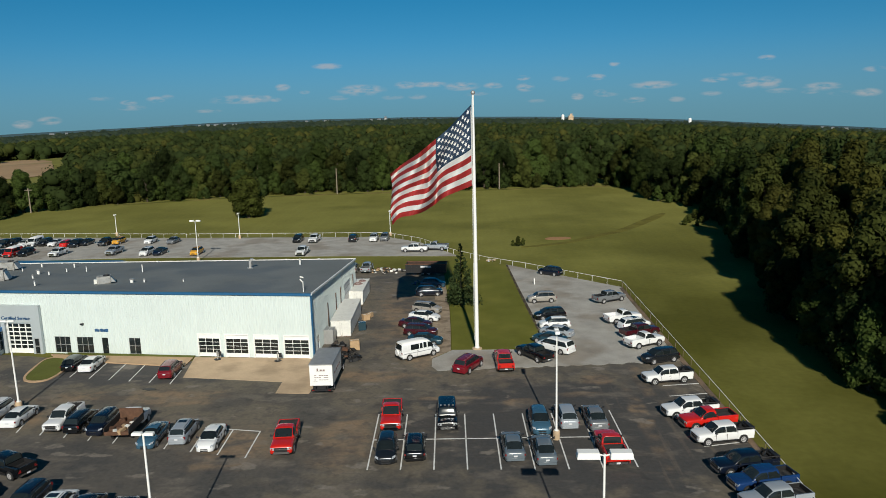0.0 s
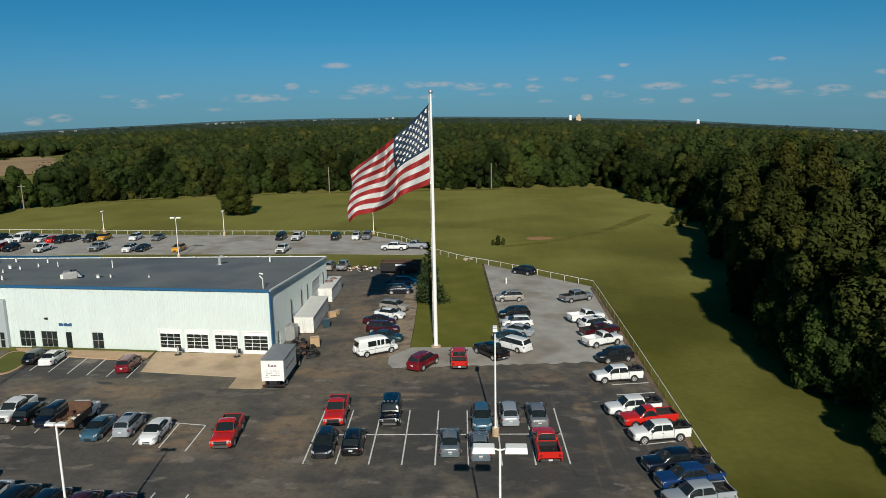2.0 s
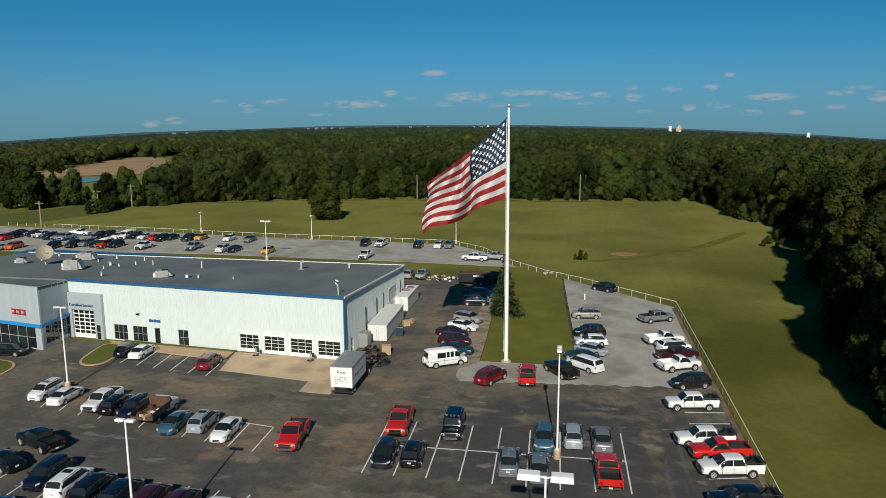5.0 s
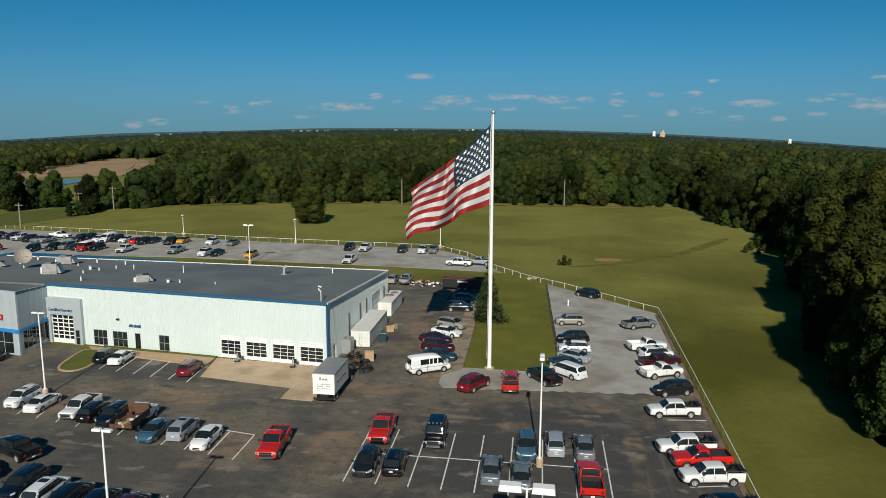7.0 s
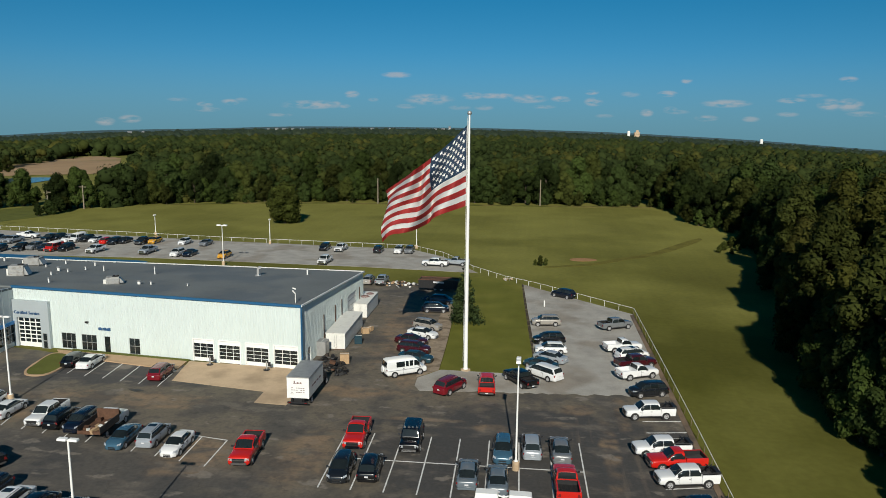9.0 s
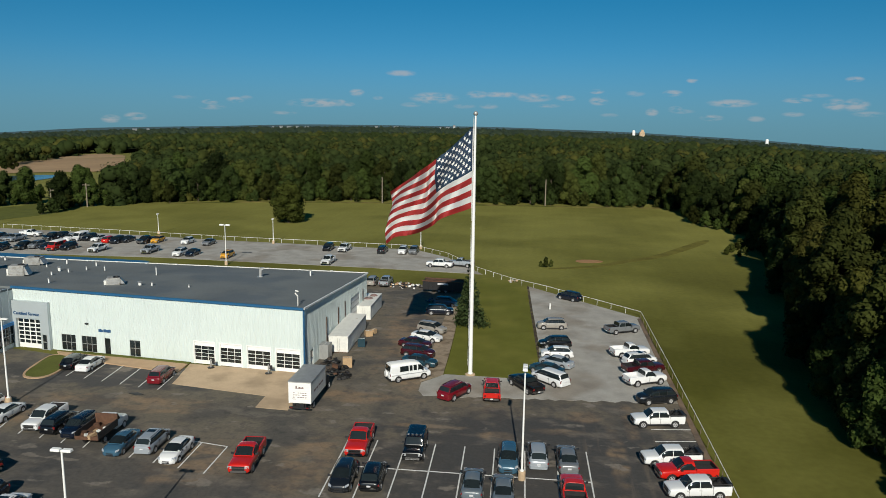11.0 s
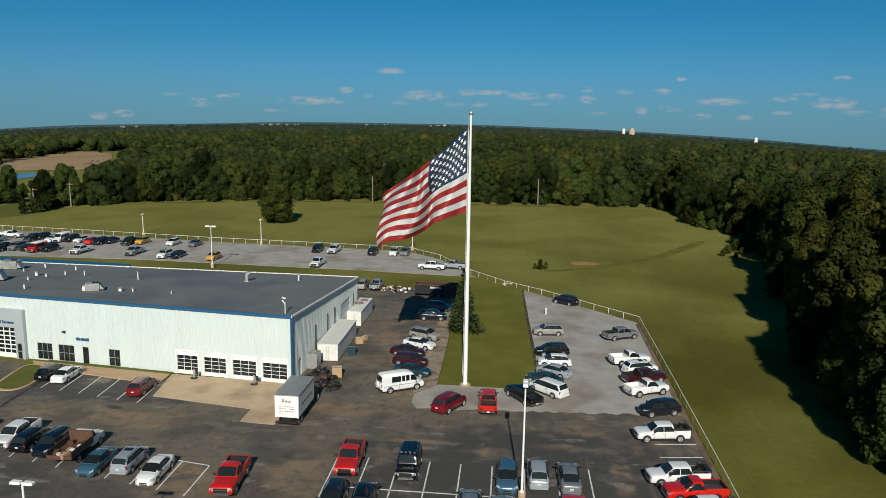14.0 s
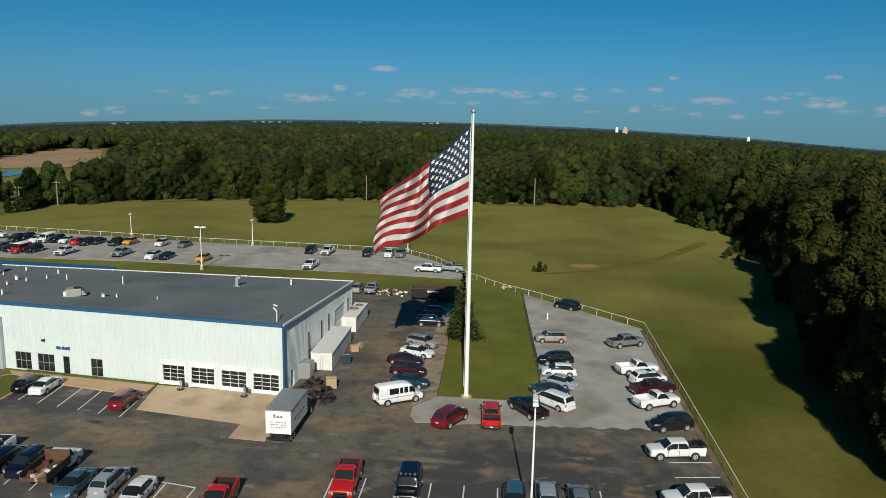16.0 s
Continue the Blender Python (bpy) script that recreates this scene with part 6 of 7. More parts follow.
def shed(m, length, width, h, label):
    t = thing("storage_container", label, "container", "white sheds", m)
    bm = bmesh.new()
    box(bm, 0, width, 0, length, 0.1, h)
    part("box", bm, OFFWHITE, t)
    bm = bmesh.new()
    box(bm, -0.06, width + 0.06, -0.06, length + 0.06, h, h + 0.09)
    part("roof", bm, OFFWHITE, t)
    bm = bmesh.new()
    box(bm, 0.1, width - 0.1, 0.05, length - 0.05, 0, 0.12)
    part("skid", bm, RUST, t)
    for n in range(int(length / 0.6)):
        bm = bmesh.new()
        box(bm, width - 0.005, width + 0.004, 0.14 + 0.6 * n, 0.70 + 0.6 * n, 0.15, h - 0.05)
        part("side_rib", bm, OFFWHITE, t)
    for k in range(2):
        bm = bmesh.new()
        box(bm, 0.06 + k * width / 2, width / 2 - 0.04 + k * width / 2, -0.03, 0.01, 0.18, h - 0.06)
        d = part("door", bm, OFFWHITE, t)
        bm = bmesh.new()
        box(bm, (0.45 + 0.1 * k) * width, (0.45 + 0.1 * k) * width + 0.03, -0.06, -0.03, 0.3, h - 0.2)
        part("lock_bar", bm, GALV, d)
    return t


shed(pose(-18.95, 5.2, 0.05, 0, 0, 2), 11.2, 2.55, 2.15, "long white storage container beside the wall")
shed(pose(-19.4, 21.0, 0.05, 0, 0, 1), 8.2, 2.2, 2.15, "white storage shed with hoses on its roof")
rng = random.Random(8)


def coil(x, y, z, r):
    t = thing("hose_coil", "dark coiled hose lying on the shed roof", "hose", "", pose(x, y, z, 4, 3, 40))
    bm = bmesh.new()
    for k in range(3):
        for n in range(14):
            a, b = 2 * math.pi * n / 14, 2 * math.pi * (n + 1) / 14
            q = r * (1 - 0.13 * k)
            tube(bm, (q * math.cos(a), 0.7 * q * math.sin(a), 0.05 + 0.05 * k), (q * math.cos(b), 0.7 * q * math.sin(b), 0.05 + 0.05 * k), 0.05, segs=5)
    part("coil", bm, INK, t)


coil(-18.6, 25.5, 2.3, 0.75)
coil(-18.2, 27.4, 2.3, 0.6)


def crate(name, label, x, y, s, h, turn, material, z=0.05):
    t = thing(name, label, name.replace("_", " "), "", pose(x, y, z, 0, 0, turn))
    bm = bmesh.new()
    box(bm, -s / 2, s / 2, -s * 0.4, s * 0.4, 0, h)
    bmesh.ops.bevel(bm, geom=bm.edges[:], offset=0.02, segments=1, affect="EDGES")
    part("box", bm, material, t)
    bm = bmesh.new()
    box(bm, -s / 2 + 0.02, s / 2 - 0.02, -0.04, 0.04, h, h + 0.01)
    part("tape", bm, OFFWHITE, t)


crate("cardboard_box", "brown cardboard box on the drive", -15.1, 0.2, 1.15, 1.2, 15, CARD)
crate("cardboard_box", "brown cardboard boxes by the container", -15.6, 13.2, 1.0, 0.8, 30, CARD)
crate("cardboard_box", "brown cardboard box by the container", -15.2, 14.6, 0.8, 0.6, 70, CARD)
crate("metal_cabinet", "grey metal cabinet against the side wall", -18.7, 3.0, 1.5, 1.9, 88, GALV)
crate("oil_tank", "dark blue tank beside the container", -15.4, 8.4, 1.0, 1.1, 10, PAINTS["teal"])


def heap(name, label, x, y, r, count, mats, seed, h=0.8):
    """A heap of odd machine parts, each one a piece."""
    t = thing(name, label, "scrap", "", pose(x, y, 0.04))
    g = random.Random(seed)
    for n in range(count):
        bm = bmesh.new()
        k = g.random()
        if k < 0.4:
            lathe(bm, [(0.08, 0), (g.uniform(0.2, 0.45), 0.02), (g.uniform(0.2, 0.45), g.uniform(0.1, 0.35)), (0.08, 0.3)], 12)
        elif k < 0.8:
            a, b, c = g.uniform(0.15, 0.55), g.uniform(0.1, 0.4), g.uniform(0.1, 0.5)
            box(bm, -a, a, -b, b, 0, c)
            bmesh.ops.bevel(bm, geom=bm.edges[:], offset=0.03, segments=1, affect="EDGES")
        else:
            tube(bm, (-0.7, 0, 0.1), (0.7, 0, 0.2), 0.06, segs=6)
        ob = part("scrap_piece", bm, g.choice(mats), t)
        d = g.random() ** 0.7
        a = g.uniform(0, 6.28)
        ob.matrix_local = pose(d * r * math.cos(a), d * r * math.sin(a), h * (1 - d) * g.random(), g.uniform(-25, 25), g.uniform(-25, 25), g.uniform(0, 180)) @ Matrix.Scale(0.75, 4)


heap("engine_scrap", "black engine and gearbox scrap heaped by the wall", -16.9, 0.0, 1.9, 48, (BLACK, BLACK, RUBBER, OLD_BOARD), 3, 1.1)
heap("engine_scrap", "black greasy machine parts on the concrete", -15.6, -3.2, 1.7, 38, (BLACK, RUBBER, BLACK, BLACK, RUST), 5, 1.2)
heap("scrap_heap", "heap of bumpers and scrap behind the lot", -17.2, 45.0, 2.2, 30, (OFFWHITE, BLACK, GALV, RUST, CARD), 7, 0.5)
heap("scrap_heap", "pale panels and scrap on the ground", -14.2, 44.6, 1.6, 16, (OFFWHITE, GALV, BLACK), 9, 0.4)

skip = thing("trailer", "black dump trailer with a rusty red top rail", "trailer", "", pose(-8.9, 41.8, 0.05, 0, 0, -3))
bm = bmesh.new()
for x0, x1, y0, y1 in ((-3.6, 3.6, -1.25, -1.13), (-3.6, 3.6, 1.13, 1.25), (-3.6, -3.48, -1.13, 1.13), (3.48, 3.6, -1.13, 1.13)):
    box(bm, x0, x1, y0, y1, 0.5, 2.0)
box(bm, -3.48, 3.48, -1.13, 1.13, 0.45, 0.6)
part("body", bm, BLACK, skip)
for n in range(9):
    bm = bmesh.new()
    box(bm, -3.5 + 0.85 * n, -3.38 + 0.85 * n, -1.32, -1.25, 0.5, 1.98)
    part("stake", bm, BLACK, skip)
bm = bmesh.new()
for y in (-1.25, 1.25):
    box(bm, -3.7, 3.7, y - 0.1, y + 0.1, 2.0, 2.14)
box(bm, -3.4, 3.4, -1.1, 1.1, 1.6, 1.95)
part("load", bm, RUST, skip, "rust-red load of scrap")
bm = bmesh.new()
box(bm, -0.9, 1.0, -1.34, -1.31, 1.5, 1.8)
part("sign", bm, PLATE, skip, "pale sign bar")
for ax in (-0.6, 0.5):
    for sd in (1, -1):
        wheel_parts(skip, ax, sd * 1.0, 0.38, sd)
heap("rubble_pile", "small pile of broken concrete by the fence", 2.8, 52.6, 0.8, 10, (CONCRETE, OFFWHITE, GALV), 31, 0.4)
heap("blue_scrap", "crumpled blue body panels lying in the yard", -9.3, 34.2, 1.4, 12, (PAINTS["blue"], PAINTS["blue"], BLACK), 12, 1.2)


# wheel stops and bollards before the bays
def bollard(u):
    p = A + (B - A).normalized() * u + Vector((0, -1.1, 0.06))
    t = thing("bay_bollard", "grey bollard with a round rubber base", "bollard", "bay bollards", Matrix.Translation(p))
    bm = bmesh.new()
    lathe(bm, [(0.42, 0), (0.42, 0.05), (0.3, 0.08)], 16)
    part("base", bm, BLACK, t)
    bm = bmesh.new()
    lathe(bm, [(0.09, 0.05), (0.09, 1.05), (0.03, 1.1)], 10)
    part("post", bm, GALV, t)
    bm = bmesh.new()
    box(bm, 0.15, 0.5, -0.03, 0.03, 0.45, 1.0)
    part("box", bm, BLACK, t)


bollard(4.15)
bollard(11.7)
sheet("drain_cover", [(-36.3, -12.4), (-35.2, -12.9), (-34.4, -12.5), (-35.4, -12.0)], 0.05, BLACK, label="oval dark drain cover in the asphalt", category="drain")
hydrant = thing("marker_post", "short white marker post in the gravel", "post", "", pose(9.6, 33.0, 0.05))
bm = bmesh.new()
lathe(bm, [(0.12, 0), (0.12, 0.9), (0.05, 1.0)], 10)
part("post", bm, WHITE, hydrant)


# ---- utility poles ----
for x, y, h in ((-139.5, 93.4, 7.2), (-149.5, 132.5, 6.6), (-141.5, 139.3, 7.9), (-107.2, 168.5, 8.3), (-50.0, 176.0, 9.3), (8.7, 181.3, 9.5), (61.9, 196.0, 7.8), (-186, 140, 7.0)):
    t = thing("utility_pole", "weathered timber utility pole with a crossarm", "utility pole", "utility poles", pose(x, y, rise(x, y)))
    bm = bmesh.new()
    lathe(bm, [(0.22, 0), (0.16, h)], 9)
    part("post", bm, CREOSOTE, t)
    if x < -130:
        bm = bmesh.new()
        box(bm, -1.3, 1.3, -0.08, 0.08, h - 0.7, h - 0.5)
        part("crossarm", bm, CREOSOTE, t)


# ---- trees ----
def leaf_mesh(name, centres, radii, count, size, material, seed, squash=1.0, core=True, depth=(0.72, 1.08), dense=False):
    """A crown: leaf sprays scattered over the shells of many lobes, round inner cores coloured as shade unless dense.
    """
    g = np.random.default_rng(seed)
    centres, radii = np.asarray(centres, float), np.asarray(radii, float)
    pick = g.choice(len(radii), count, p=radii ** 2 / (radii ** 2).sum())
    way = g.normal(size=(count, 3))
    way /= np.linalg.norm(way, axis=1)[:, None]
    at = centres[pick] + way * (radii[pick] * g.uniform(*depth, count))[:, None] * np.array([1, 1, squash])
    inside = np.zeros(count, bool)
    for c, r in zip(centres, radii) if core else ():
        inside |= (((at - c) / np.array([1, 1, squash])) ** 2).sum(1) < (0.62 * r) ** 2
    at, way = at[~inside], way[~inside]
    n = len(at)
    normal = way * 1.0 + g.normal(size=(n, 3)) * 0.32 + np.array([0, 0, 0.3])
    normal /= np.linalg.norm(normal, axis=1)[:, None]
    side = np.cross(normal, g.normal(size=(n, 3)))
    side /= np.linalg.norm(side, axis=1)[:, None]
    along = np.cross(normal, side)
    s = size * g.uniform(0.5, 1.35, n)[:, None]
    k = g.uniform(-0.4, 0.4, n)[:, None]
    verts = np.stack([at - side * s - along * s * 0.45, at + side * s * 0.9 - along * s * (0.45 + k), at + along * s * 1.1 + side * s * k], 1).reshape(-1, 3)
    idx = np.arange(3 * n).reshape(-1, 3)
    faces = [tuple(f) for f in idx.tolist()]
    outer = len(faces)
    points = [tuple(v) for v in verts.tolist()]
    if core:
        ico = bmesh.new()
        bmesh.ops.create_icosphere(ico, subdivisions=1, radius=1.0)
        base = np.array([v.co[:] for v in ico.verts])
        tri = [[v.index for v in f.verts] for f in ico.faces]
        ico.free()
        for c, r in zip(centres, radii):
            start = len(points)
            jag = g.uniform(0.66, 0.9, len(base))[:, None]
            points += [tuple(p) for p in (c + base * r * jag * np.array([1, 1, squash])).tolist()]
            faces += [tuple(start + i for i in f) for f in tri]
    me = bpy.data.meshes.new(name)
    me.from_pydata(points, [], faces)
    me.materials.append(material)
    me.materials.append(UNDER_SHADE)
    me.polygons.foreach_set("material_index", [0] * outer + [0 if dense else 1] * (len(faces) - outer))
    return me


def lobes(g, height, radius, bottom, count):
    """Lobe centres and radii that fill a broadleaf outline."""
    cs, rs = [], []
    for n in range(count):
        f = (n + 0.5) / count
        z = bottom + (height - bottom) * (0.12 + 0.74 * f)
        spread = radius * (math.sin(math.pi * (0.18 + 0.72 * f)) ** 0.8) * 0.72
        a = n * 2.4 + g.uniform(-0.5, 0.5)
        d = spread * g.uniform(0.35, 1.0)
        cs.append((d * math.cos(a), d * math.sin(a), z))
        rs.append(radius * g.uniform(0.30, 0.46) * (1.0 - 0.25 * f))
    cs.append((0, 0, height - radius * 0.3))
    rs.append(radius * 0.34)
    return cs, rs


def tree_master(seed, height, radius, bottom, leaves, size, material, parts=14, dense=False):
    g = random.Random(seed)
    cs, rs = lobes(g, height, radius, bottom, parts)
    crown = leaf_mesh("crown", cs, rs, leaves, size, material, seed, dense=dense)
    bm = bmesh.new()
    lathe(bm, [(0.030 * height, 0), (0.020 * height, 0.05 * height), (0.015 * height, 0.4 * height), (0.006 * height, 0.8 * height)], 9)
    for n in range(0, len(cs), 2):
        c = Vector(cs[n])
        foot = Vector((0, 0, max(bottom * 0.8, c.z - radius * 0.9)))
        tube(bm, foot, c, 0.008 * height, 0.003 * height, 5)
    me = bpy.data.meshes.new("trunk")
    bm.to_mesh(me)
    bm.free()
    me.materials.append(BARK)
    return me, crown


def plant(master, x, y, scale, turn, label, category="tree", group="", name="tree", stretch=1.0):
    t = thing(name, label, category, group, pose(x, y, rise(x, y), 0, 0, turn) @ Matrix.Diagonal((scale, scale, scale * stretch, 1)))
    mesh_part("trunk", master[0], None, t)
    mesh_part("crown", master[1], None, t)
    return t


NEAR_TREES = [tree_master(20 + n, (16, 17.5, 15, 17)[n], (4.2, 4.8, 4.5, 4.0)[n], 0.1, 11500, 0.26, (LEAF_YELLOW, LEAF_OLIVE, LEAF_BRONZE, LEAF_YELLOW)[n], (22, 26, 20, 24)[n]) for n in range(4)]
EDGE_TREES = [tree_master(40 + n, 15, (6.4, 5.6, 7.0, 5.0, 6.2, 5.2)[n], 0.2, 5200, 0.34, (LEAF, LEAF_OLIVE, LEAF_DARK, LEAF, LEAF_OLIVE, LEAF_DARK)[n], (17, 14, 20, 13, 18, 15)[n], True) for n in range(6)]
grove = random.Random(77)


def wood_edge(y):
    """Where the trunks of the eastern wood begin."""
    for (y0, x0), (y1, x1) in zip(EDGE, EDGE[1:]):
        if y0 <= y <= y1:
            return x0 + (x1 - x0) * (y - y0) / (y1 - y0)
    return EDGE[0][1] if y < EDGE[0][0] else EDGE[-1][1]


EDGE = [(-70, 44), (-30, 43.2), (-10, 43.2), (10, 46.2), (30, 50.4), (50, 55), (66, 59), (90, 64), (120, 67), (135, 62.5), (150, 56), (200, 60)]
y = -62.0
while y < 150:                     # the inner rows stand close
    for row in ((1, 2) if y < 70 else (0, 1, 2)):
        x = wood_edge(y) + row * 6.5 + grove.uniform(-1.2, 1.2)
        big = 1.0 if y < 95 else 0.92
        h = big * grove.uniform(0.80, 1.16) + 0.08 * row
        master = grove.choice(NEAR_TREES if y < 70 and row < 2 else EDGE_TREES)
        plant(master, x, y + grove.uniform(-1.8, 1.8), h, grove.uniform(0, 360), "tall dense broadleaf tree at the wood's edge", group="eastern wood", stretch=grove.uniform(0.95, 1.15))
    for _ in range(0 if y < 55 else 2):
        plant(grove.choice(EDGE_TREES), wood_edge(y) - grove.uniform(2.0, 5.6), y + grove.uniform(-2.5, 2.5), grove.uniform(0.22, 0.46), grove.uniform(0, 360), "leafy shrub along the shaded wood edge", "shrub", "eastern wood", "shrub", stretch=grove.uniform(0.8, 1.2))
    y += 7.2
y = -60.0
while y < 70:                      # big trees stand out of the edge with lower ones in the gaps between them
    plant(grove.choice(NEAR_TREES), wood_edge(y) + grove.uniform(-2.0, 0.2), y, grove.uniform(0.98, 1.16), grove.uniform(0, 360), "tall olive broadleaf tree standing out at the wood's edge", group="eastern wood", stretch=grove.uniform(0.86, 1.0))
    for dy, out in ((4.2, grove.uniform(0.5, 3.0)), (7.8, grove.uniform(-0.5, 2.4)), (2.0, grove.uniform(2.6, 4.6)), (6.0, grove.uniform(3.0, 5.2)), (9.8, grove.uniform(1.0, 4.0))):
        plant(EDGE_TREES[grove.choice((2, 5, 0))], wood_edge(y + dy) - out, y + dy + grove.uniform(-1, 1), grove.uniform(0.34, 0.56), grove.uniform(0, 360), "dark young tree in the shade of the wood's edge", group="eastern wood undergrowth", stretch=grove.uniform(0.9, 1.25))
    y += grove.uniform(11.5, 15.0)

LINE = [(-134, 146), (-122, 160), (-95, 172), (-65, 179), (-30, 182), (0, 184), (30, 187), (50, 189), (58, 178), (58, 152)]
for (x0, y0), (x1, y1) in zip(LINE, LINE[1:]):
    steps = max(1, round(math.hypot(x1 - x0, y1 - y0) / 6.4))
    for n in range(steps):
        f = n / steps
        for row, (small, tall) in enumerate(((0.22, 0.5), (0.6, 1.0), (0.85, 1.2))):
            x, yy = x0 + (x1 - x0) * f + grove.uniform(-3, 3), y0 + (y1 - y0) * f - 1.5 + row * 5.0 + grove.uniform(-2, 2)
            plant(grove.choice(EDGE_TREES), x, yy, grove.uniform(small, tall), grove.uniform(0, 360), "leafy shrub at the woodland edge" if row == 0 else "leafy tree in the woodland edge behind the field", "shrub" if row == 0 else "tree", group="field woodland edge", stretch=grove.uniform(0.8, 1.15), name="shrub" if row == 0 else "tree")

plant(tree_master(61, 15, 6.6, 0.2, 6200, 0.32, LEAF_FRESH, 20, True), -65.1, 119.5, 0.98, 40, "lone round tree standing in the mown field", stretch=0.83)
for x, yy, s in ((-149, 137, 0.80), (-145, 141, 0.92), (-152, 142, 0.7), (-141, 142, 0.62), (-168, 180, 0.7), (-160, 178, 0.6), (-166, 143, 0.86), (-172, 128, 0.98), (-177, 139, 0.80), (-182, 132, 0.9), (-190, 146, 0.85), (-197, 155, 0.8), (-204, 150, 0.9), (-212, 160, 0.8), (-329, 344, 0.75), (-338, 348, 0.6), (-394, 560, 0.55), (-186, 158, 0.7)):
    plant(grove.choice(EDGE_TREES), x, yy, s, grove.uniform(0, 360), "small tree in the scrubby field corner", group="field corner trees")
for x, yy, s in ((-143.5, 119.5, 0.30), (-142.5, 123.5, 0.33), (-142.5, 128.5, 0.36), (-144, 133, 0.36), (-146, 137, 0.3), (-147, 129, 0.3), (-169, 135, 0.3), (-168, 139, 0.28), (-164, 146, 0.3), (-159, 147, 0.26), (-175, 162, 0.4), (-186, 152, 0.42), (-154, 141, 0.3), (-139, 146, 0.4), (-135, 149, 0.36), (-160, 152, 0.3), (-180, 128, 0.34), (-170, 150, 0.3)):
    plant(grove.choice(EDGE_TREES), x, yy, s, grove.uniform(0, 360), "dense dark shrub in the scrubby field corner", "shrub", "field corner shrubs", "shrub", stretch=0.9)


for x, yy, k in ((50.5, 91.5, 0.16), (52.5, 95.0, 0.20), (54.5, 98.5, 0.18), (56.0, 102.0, 0.22), (58.5, 105.5, 0.20), (60.5, 109.0, 0.24), (55.5, 94.5, 0.16), (58.0, 99.0, 0.2), (61.0, 103.5, 0.22), (53.0, 90.0, 0.13)):
    plant(EDGE_TREES[1 if k < 0.2 else 4], x, yy, k, x * 57 % 360, "low yellowing weeds and brush by the wood", "shrub", "brush by the wood", "shrub", stretch=0.75)


def cedar(x, y, h, r, seed, label, leaves):
    g = random.Random(seed)
    cs, rs = [], []
    for n in range(64):
        f = n / 63
        w = r * (1 - f) ** 0.9
        a = n * 2.4
        cs.append((g.uniform(0.45, 0.82) * w * math.cos(a), g.uniform(0.45, 0.82) * w * math.sin(a), 0.6 + (h - 0.9) * f + g.uniform(-0.2, 0.2)))
        rs.append(max(0.16, w * g.uniform(0.16, 0.32)))
    crown = leaf_mesh("crown", cs, rs, leaves, 0.14, NEEDLE, seed, core=False, depth=(0.1, 1.5))
    bm = bmesh.new()
    lathe(bm, [(0.16, 0), (0.12, h * 0.4), (0.03, h * 0.95)], 8)
    t = thing("cedar", label, "tree", "", pose(x, y, 0.02))
    part("trunk", bm, BARK, t)
    mesh_part("crown", crown, None, t)


cedar(-2.3, 20.5, 9.6, 2.9, 5, "wispy dark green cedar beside the drive", 6500)
for dx, dy, k in ((0, 0, 0.15), (1.1, 0.5, 0.11), (-1.0, 0.3, 0.09)):
    plant(EDGE_TREES[1], 8.9 + dx, 67.8 + dy, k, 90 * dx, "low scrubby bush alone in the field", "shrub", "field bushes", "shrub")


# ---- woods to the horizon ----
def wooded(x, y):
    if x > 0 and y < 150:
        return x > wood_edge(y) + 18
    if x < -100:
        if y < 600 and x < -133 - 0.545 * (y - 143) and x > -350 - max(0.0, y - 333) * 0.36:
            return False
    for (x0, y0), (x1, y1) in zip(LINE[:8], LINE[1:8]):
        if x0 <= x <= x1:
            return y > y0 + (y1 - y0) * (x - x0) / (x1 - x0) + 11
    return y > 189 if x > 50 else y > 150


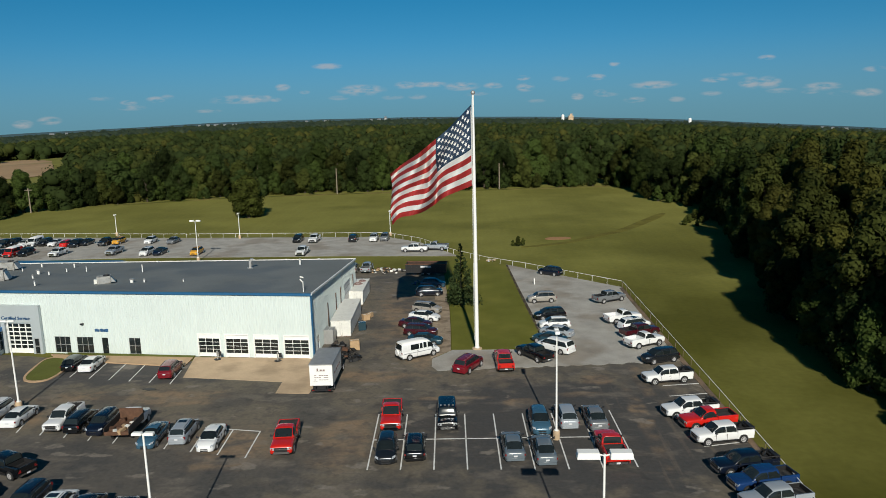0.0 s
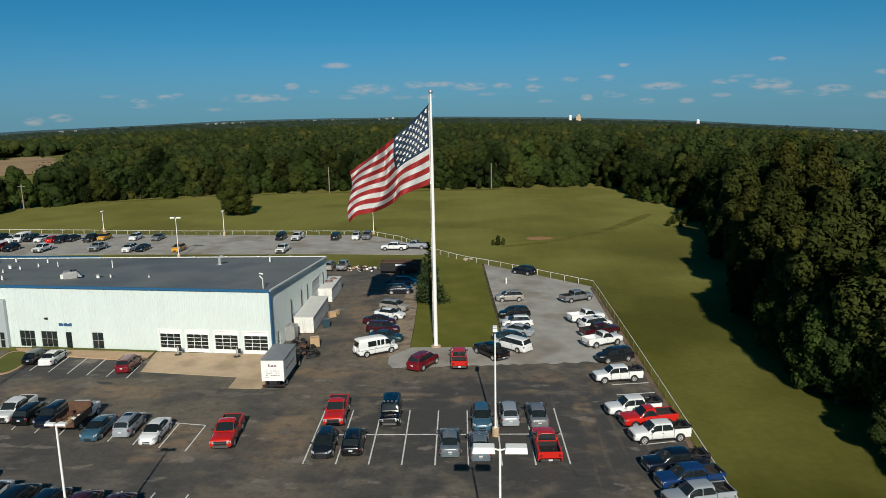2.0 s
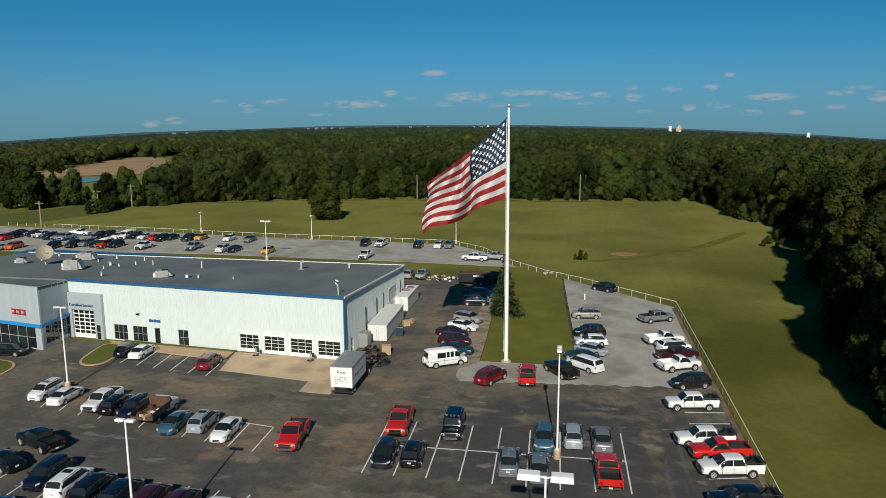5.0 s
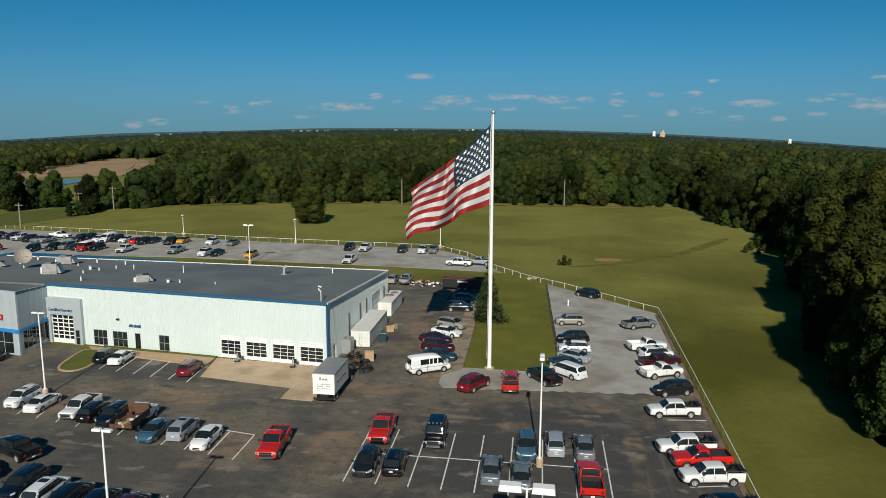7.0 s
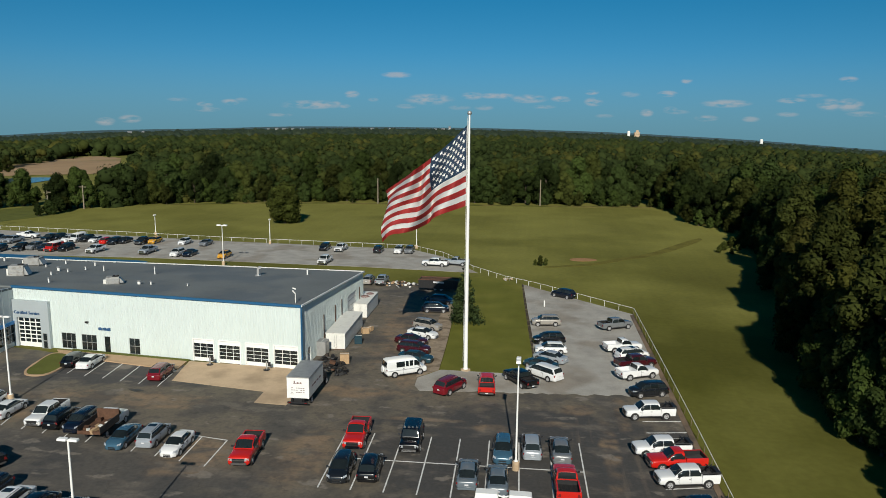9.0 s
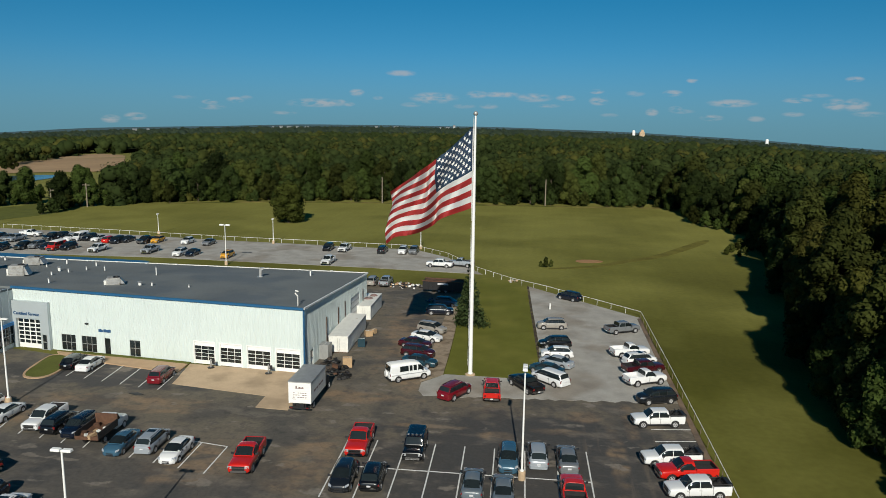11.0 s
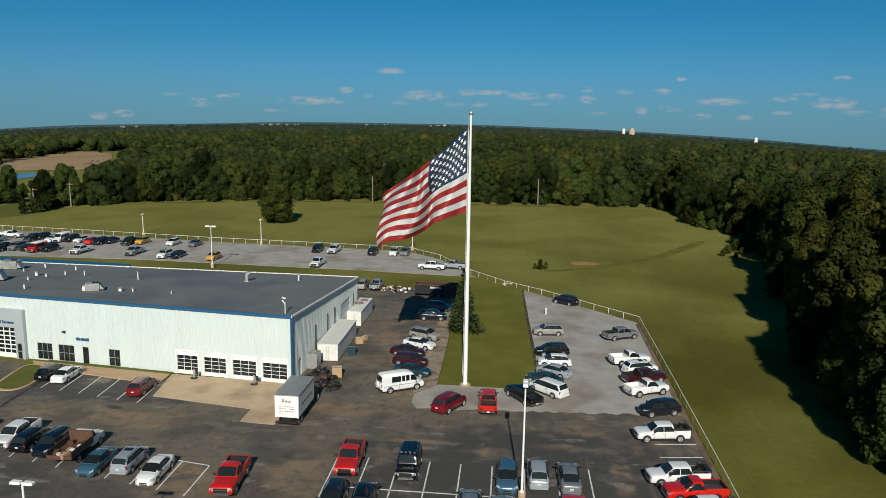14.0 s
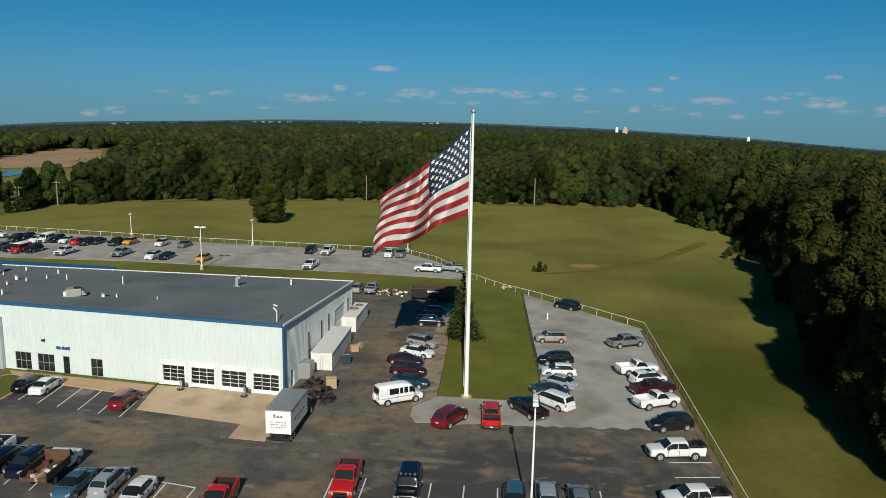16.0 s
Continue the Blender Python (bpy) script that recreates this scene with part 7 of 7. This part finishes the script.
def canopy(name, r0, r1, gap, sprays, spray, seed, label, tones, grows=False):
    """Tree crowns from r0 to r1 metres out, joined: leaf sprays over the lobed dome of each crown, one kind of leaf to a crown."""
    g = np.random.default_rng(seed)
    places = []
    radius = r0
    a0, a1 = radians(-47), radians(40)
    while radius < r1:
        step = gap * (radius / r0 if grows else 1)
        n = int((a1 - a0) * radius / step)
        for k in range(n):
            a = a0 + (a1 - a0) * (k + g.uniform(0, 1)) / n
            rr = radius + g.uniform(-0.5, 0.5) * step
            x, y = EYE[0] + rr * math.sin(a), EYE[1] + rr * math.cos(a)
            if not wooded(x, y):
                continue
            size = step * g.choice((0.42, 0.52, 0.62, 0.74), p=(0.25, 0.35, 0.28, 0.12))
            swell = noise.noise(Vector((x * 0.017, y * 0.017, 3.0)))
            top = 11.5 + 4.5 * swell + g.uniform(-1.6, 1.6) + (size / step - 0.5) * 12
            kind = int(np.clip(1.5 + 2.2 * noise.noise(Vector((x * 0.02, y * 0.02, 9.0))) + g.normal() * 1.0, 0, len(tones) - 0.01))
            places.append((x, y, rise(x, y) + top, size, step / gap, kind))
            if not wooded(x, y - 16) and rr < 700:           # foliage down to the ground along an open edge
                places.append((x + g.uniform(-3, 3), y - g.uniform(3, 6), rise(x, y) + top * 0.5, size * 0.85, step / gap, kind))
                places.append((x + g.uniform(-4, 4), y - g.uniform(5, 9), rise(x, y) + top * 0.28, size * 0.6, step / gap, int(g.integers(0, len(tones)))))
        radius += step * 0.88
    at = np.array(places)
    count = len(at)
    turn = g.uniform(0, 2 * math.pi, (count, 6)) * 0.3 + np.arange(6) * 2.4
    lobe = np.stack([np.cos(turn) * 0.5, np.sin(turn) * 0.5, g.uniform(-0.55, 0.35, (count, 6))], 2)
    lobe[:, 0] = (0, 0, 0.42)
    pick = g.integers(0, 6, (count, sprays))
    way = g.normal(size=(count, sprays, 3))
    way[..., 2] = np.abs(way[..., 2]) * 1.3 - 0.55
    way /= np.linalg.norm(way, axis=2)[..., None]
    size = at[:, None, 3:4]
    local = np.take_along_axis(lobe, pick[..., None], 1) + way * g.uniform(0.40, 0.54, (count, sprays, 1))
    mid = (local - np.array([0, 0, 0.9])) * np.array([1, 1, 1.15]) * size + at[:, None, :3]
    normal = way * 0.8 + local * 0.5 + g.normal(size=way.shape) * 0.16
    normal /= np.linalg.norm(normal, axis=2)[..., None]
    side = np.cross(normal, g.normal(size=way.shape))
    side /= np.linalg.norm(side, axis=2)[..., None]
    along = np.cross(normal, side)
    s = spray * g.uniform(0.6, 1.35, (count, sprays, 1)) * at[:, None, 4:5]
    verts = np.stack([mid - side * s - along * s * 0.5, mid + side * s * 0.9 - along * s * 0.6, mid + along * s * 1.1], 2).reshape(-1, 3)
    # rough inner lobes close the gaps between the sprays
    ico = bmesh.new()
    bmesh.ops.create_icosphere(ico, subdivisions=1, radius=1.0)
    base = np.array([v.co[:] for v in ico.verts])
    tri = np.array([[v.index for v in f.verts] for f in ico.faces])
    ico.free()
    held = 6 if r0 < 400 else 4 if r0 < 700 else 2
    inner = (lobe[:, :held] - np.array([0, 0, 0.9])) * np.array([1, 1, 1.15]) * size + at[:, None, :3]
    ball = base[None, None] * g.uniform(*((0.34, 0.46) if held > 2 else (0.50, 0.72)), (count, held, len(base), 1)) * size[:, :, None]
    blobs = (inner[:, :, None] + ball).reshape(-1, 3)
    blob_tris = (np.arange(count * held)[:, None, None] * len(base) + tri[None]).reshape(-1, 3) + len(verts)
    faces = np.concatenate([np.arange(len(verts)).reshape(-1, 3), blob_tris])
    me = bpy.data.meshes.new(name)
    me.from_pydata(np.concatenate([verts, blobs]).tolist(), [], faces.tolist())
    for m in tones:
        me.materials.append(m)
    kinds = at[:, 5].astype(int)
    me.polygons.foreach_set("material_index", np.concatenate([np.repeat(kinds, sprays), np.repeat(kinds, held * len(tri))]).tolist())
    me.polygons.foreach_set("use_smooth", [False] * (len(verts) // 3) + [True] * len(blob_tris))
    tagged(mesh_part(name, me, None), label, "woodland", "", "stuff")


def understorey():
    """A dark sheet that paints the shade between and under the crowns."""
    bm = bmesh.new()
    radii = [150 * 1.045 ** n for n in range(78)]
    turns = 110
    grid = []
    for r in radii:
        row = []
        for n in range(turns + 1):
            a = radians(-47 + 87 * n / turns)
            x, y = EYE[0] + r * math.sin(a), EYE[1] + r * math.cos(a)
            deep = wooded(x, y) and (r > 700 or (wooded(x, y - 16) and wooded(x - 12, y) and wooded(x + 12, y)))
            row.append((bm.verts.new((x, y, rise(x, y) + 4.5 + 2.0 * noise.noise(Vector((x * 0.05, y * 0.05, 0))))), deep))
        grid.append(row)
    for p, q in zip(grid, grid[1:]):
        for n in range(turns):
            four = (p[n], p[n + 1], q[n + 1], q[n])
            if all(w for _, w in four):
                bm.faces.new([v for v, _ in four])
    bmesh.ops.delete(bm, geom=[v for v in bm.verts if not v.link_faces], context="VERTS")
    tagged(part("understorey", bm, UNDER_SHADE), "dark branches under the tree crowns", "woodland", "", "stuff")


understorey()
canopy("woodland", 170, 420, 10.8, 210, 0.42, 1, "dense green broadleaf woodland behind the field", CROWNS)
canopy("middle_woodland", 420, 760, 12.2, 80, 0.70, 4, "green broadleaf tree crowns beyond the field", CROWNS)
canopy("distant_woodland", 760, 1350, 15.0, 30, 1.2, 2, "green tree canopy stretching into the distance", CROWNS)
canopy("far_woodland", 1350, 4300, 20.0, 8, 2.2, 3, "dark woods out to the horizon", HAZY_CROWNS, True)
# backdrop ridge; its blue is horizon haze put into the colour
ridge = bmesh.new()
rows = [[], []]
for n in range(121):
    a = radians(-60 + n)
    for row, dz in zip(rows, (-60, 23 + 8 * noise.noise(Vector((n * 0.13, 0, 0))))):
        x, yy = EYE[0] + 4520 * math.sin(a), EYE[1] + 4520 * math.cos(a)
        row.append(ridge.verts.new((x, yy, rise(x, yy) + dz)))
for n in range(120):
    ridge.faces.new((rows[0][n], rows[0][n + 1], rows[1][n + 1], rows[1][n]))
tagged(part("backdrop", ridge, HAZE_BLUE), "far ridge on the horizon, coloured blue as haze", "backdrop", "", "structure")


def on_land(az, r):
    x, y = EYE[0] + r * math.sin(radians(az)), EYE[1] + r * math.cos(radians(az))
    return x, y, rise(x, y)


# fields and pond far out to the west
sheet("ploughed_field", [(-347, 333), (-306, 304), (-288, 313), (-244, 319), (-278, 387), (-340, 490), (-376, 551), (-440, 606), (-431, 550), (-415, 473), (-381, 381)], 0.35, FIELD, label="bare brown ploughed field beyond the scrub", category="field", smooth_outline=1)
sheet("pond", [(-262, 240), (-246, 238), (-241, 246), (-244, 262), (-246, 276), (-258, 289), (-276, 290), (-286, 268)], 0.3, WATER, label="still blue pond beyond the scrub", category="pond", kind="structure", smooth_outline=2)
sheet("rough_grass", [(x, y - 6.5) for x, y in LINE[1:8]] + [(x, y - 2.5) for x, y in LINE[7:0:-1]], 0.05, mat("tall_dry_grass", (0.17, 0.145, 0.045), 0.95, 0, 0.4, 0.25, 2, 0.4, second=(0.09, 0.095, 0.02), second_scale=0.12, second_edge=(0.42, 0.6), world_space=True, gloss=0.1), label="tall tan unmown grass along the wood", category="grass")
sheet("scrub_grass", [(-165, 90), (-147, 96), (-146, 107), (-142, 116), (-141, 128), (-150, 139), (-165, 146), (-205, 150), (-215, 110)], 0.05, VERGE, label="rough bright green scrub grass in the field corner", category="grass", smooth_outline=1)


def water_tower(az, r, w, h):
    x, y, z = on_land(az, r)
    t = thing("water_tower", "white water tower on the horizon", "water tower", "water towers", pose(x, y, z))
    bm = bmesh.new()
    lathe(bm, [(w * 0.5, 0), (w * 0.5, h * 0.9), (w * 0.3, h)], 14)
    part("tank", bm, WHITE, t)


water_tower(6.6, 3000, 12, 34)
water_tower(15.85, 3000, 12, 30)
tw = on_land(7.2, 3100)
silo = thing("grain_elevator", "tan grain elevator far away on the horizon", "grain elevator", "", pose(*tw))
bm = bmesh.new()
box(bm, -10, 10, -8, 8, 0, 30)
box(bm, -4, 6, -6, 6, 30, 38)
part("tower", bm, CONCRETE, silo)
for az, r, w, h in ((-7.0, 3600, 10, 30), (-7.5, 3600, 16, 20), (-8.1, 3650, 12, 18), (-19.6, 3300, 22, 19), (-20.2, 3300, 14, 20), (-20.8, 3300, 10, 18), (-19.0, 3350, 12, 18), (-18.3, 3400, 18, 17), (-11.5, 3800, 24, 18), (-13.0, 3800, 14, 18), (24.6, 2600, 12, 18), (25.2, 2600, 8, 18), (26.0, 2600, 12, 18), (-30.5, 3200, 16, 19), (-29.6, 3250, 10, 18)):
    x, y, z = on_land(az, r)
    t = thing("far_building", "pale low building on the horizon", "building", "far buildings", pose(x, y, z, 0, 0, -az))
    bm = bmesh.new()
    box(bm, -w / 2, w / 2, -15, 15, 0, h - 6)
    part("wall", bm, FAR_WALL, t)
    bm = bmesh.new()
    hexa(bm, [(-w / 2 - 1, -16, h - 6), (w / 2 + 1, -16, h - 6), (w / 2 + 1, 16, h - 6), (-w / 2 - 1, 16, h - 6)], [(-w / 2, -1, h), (w / 2, -1, h), (w / 2, 1, h), (-w / 2, 1, h)])
    part("roof", bm, GALV, t)
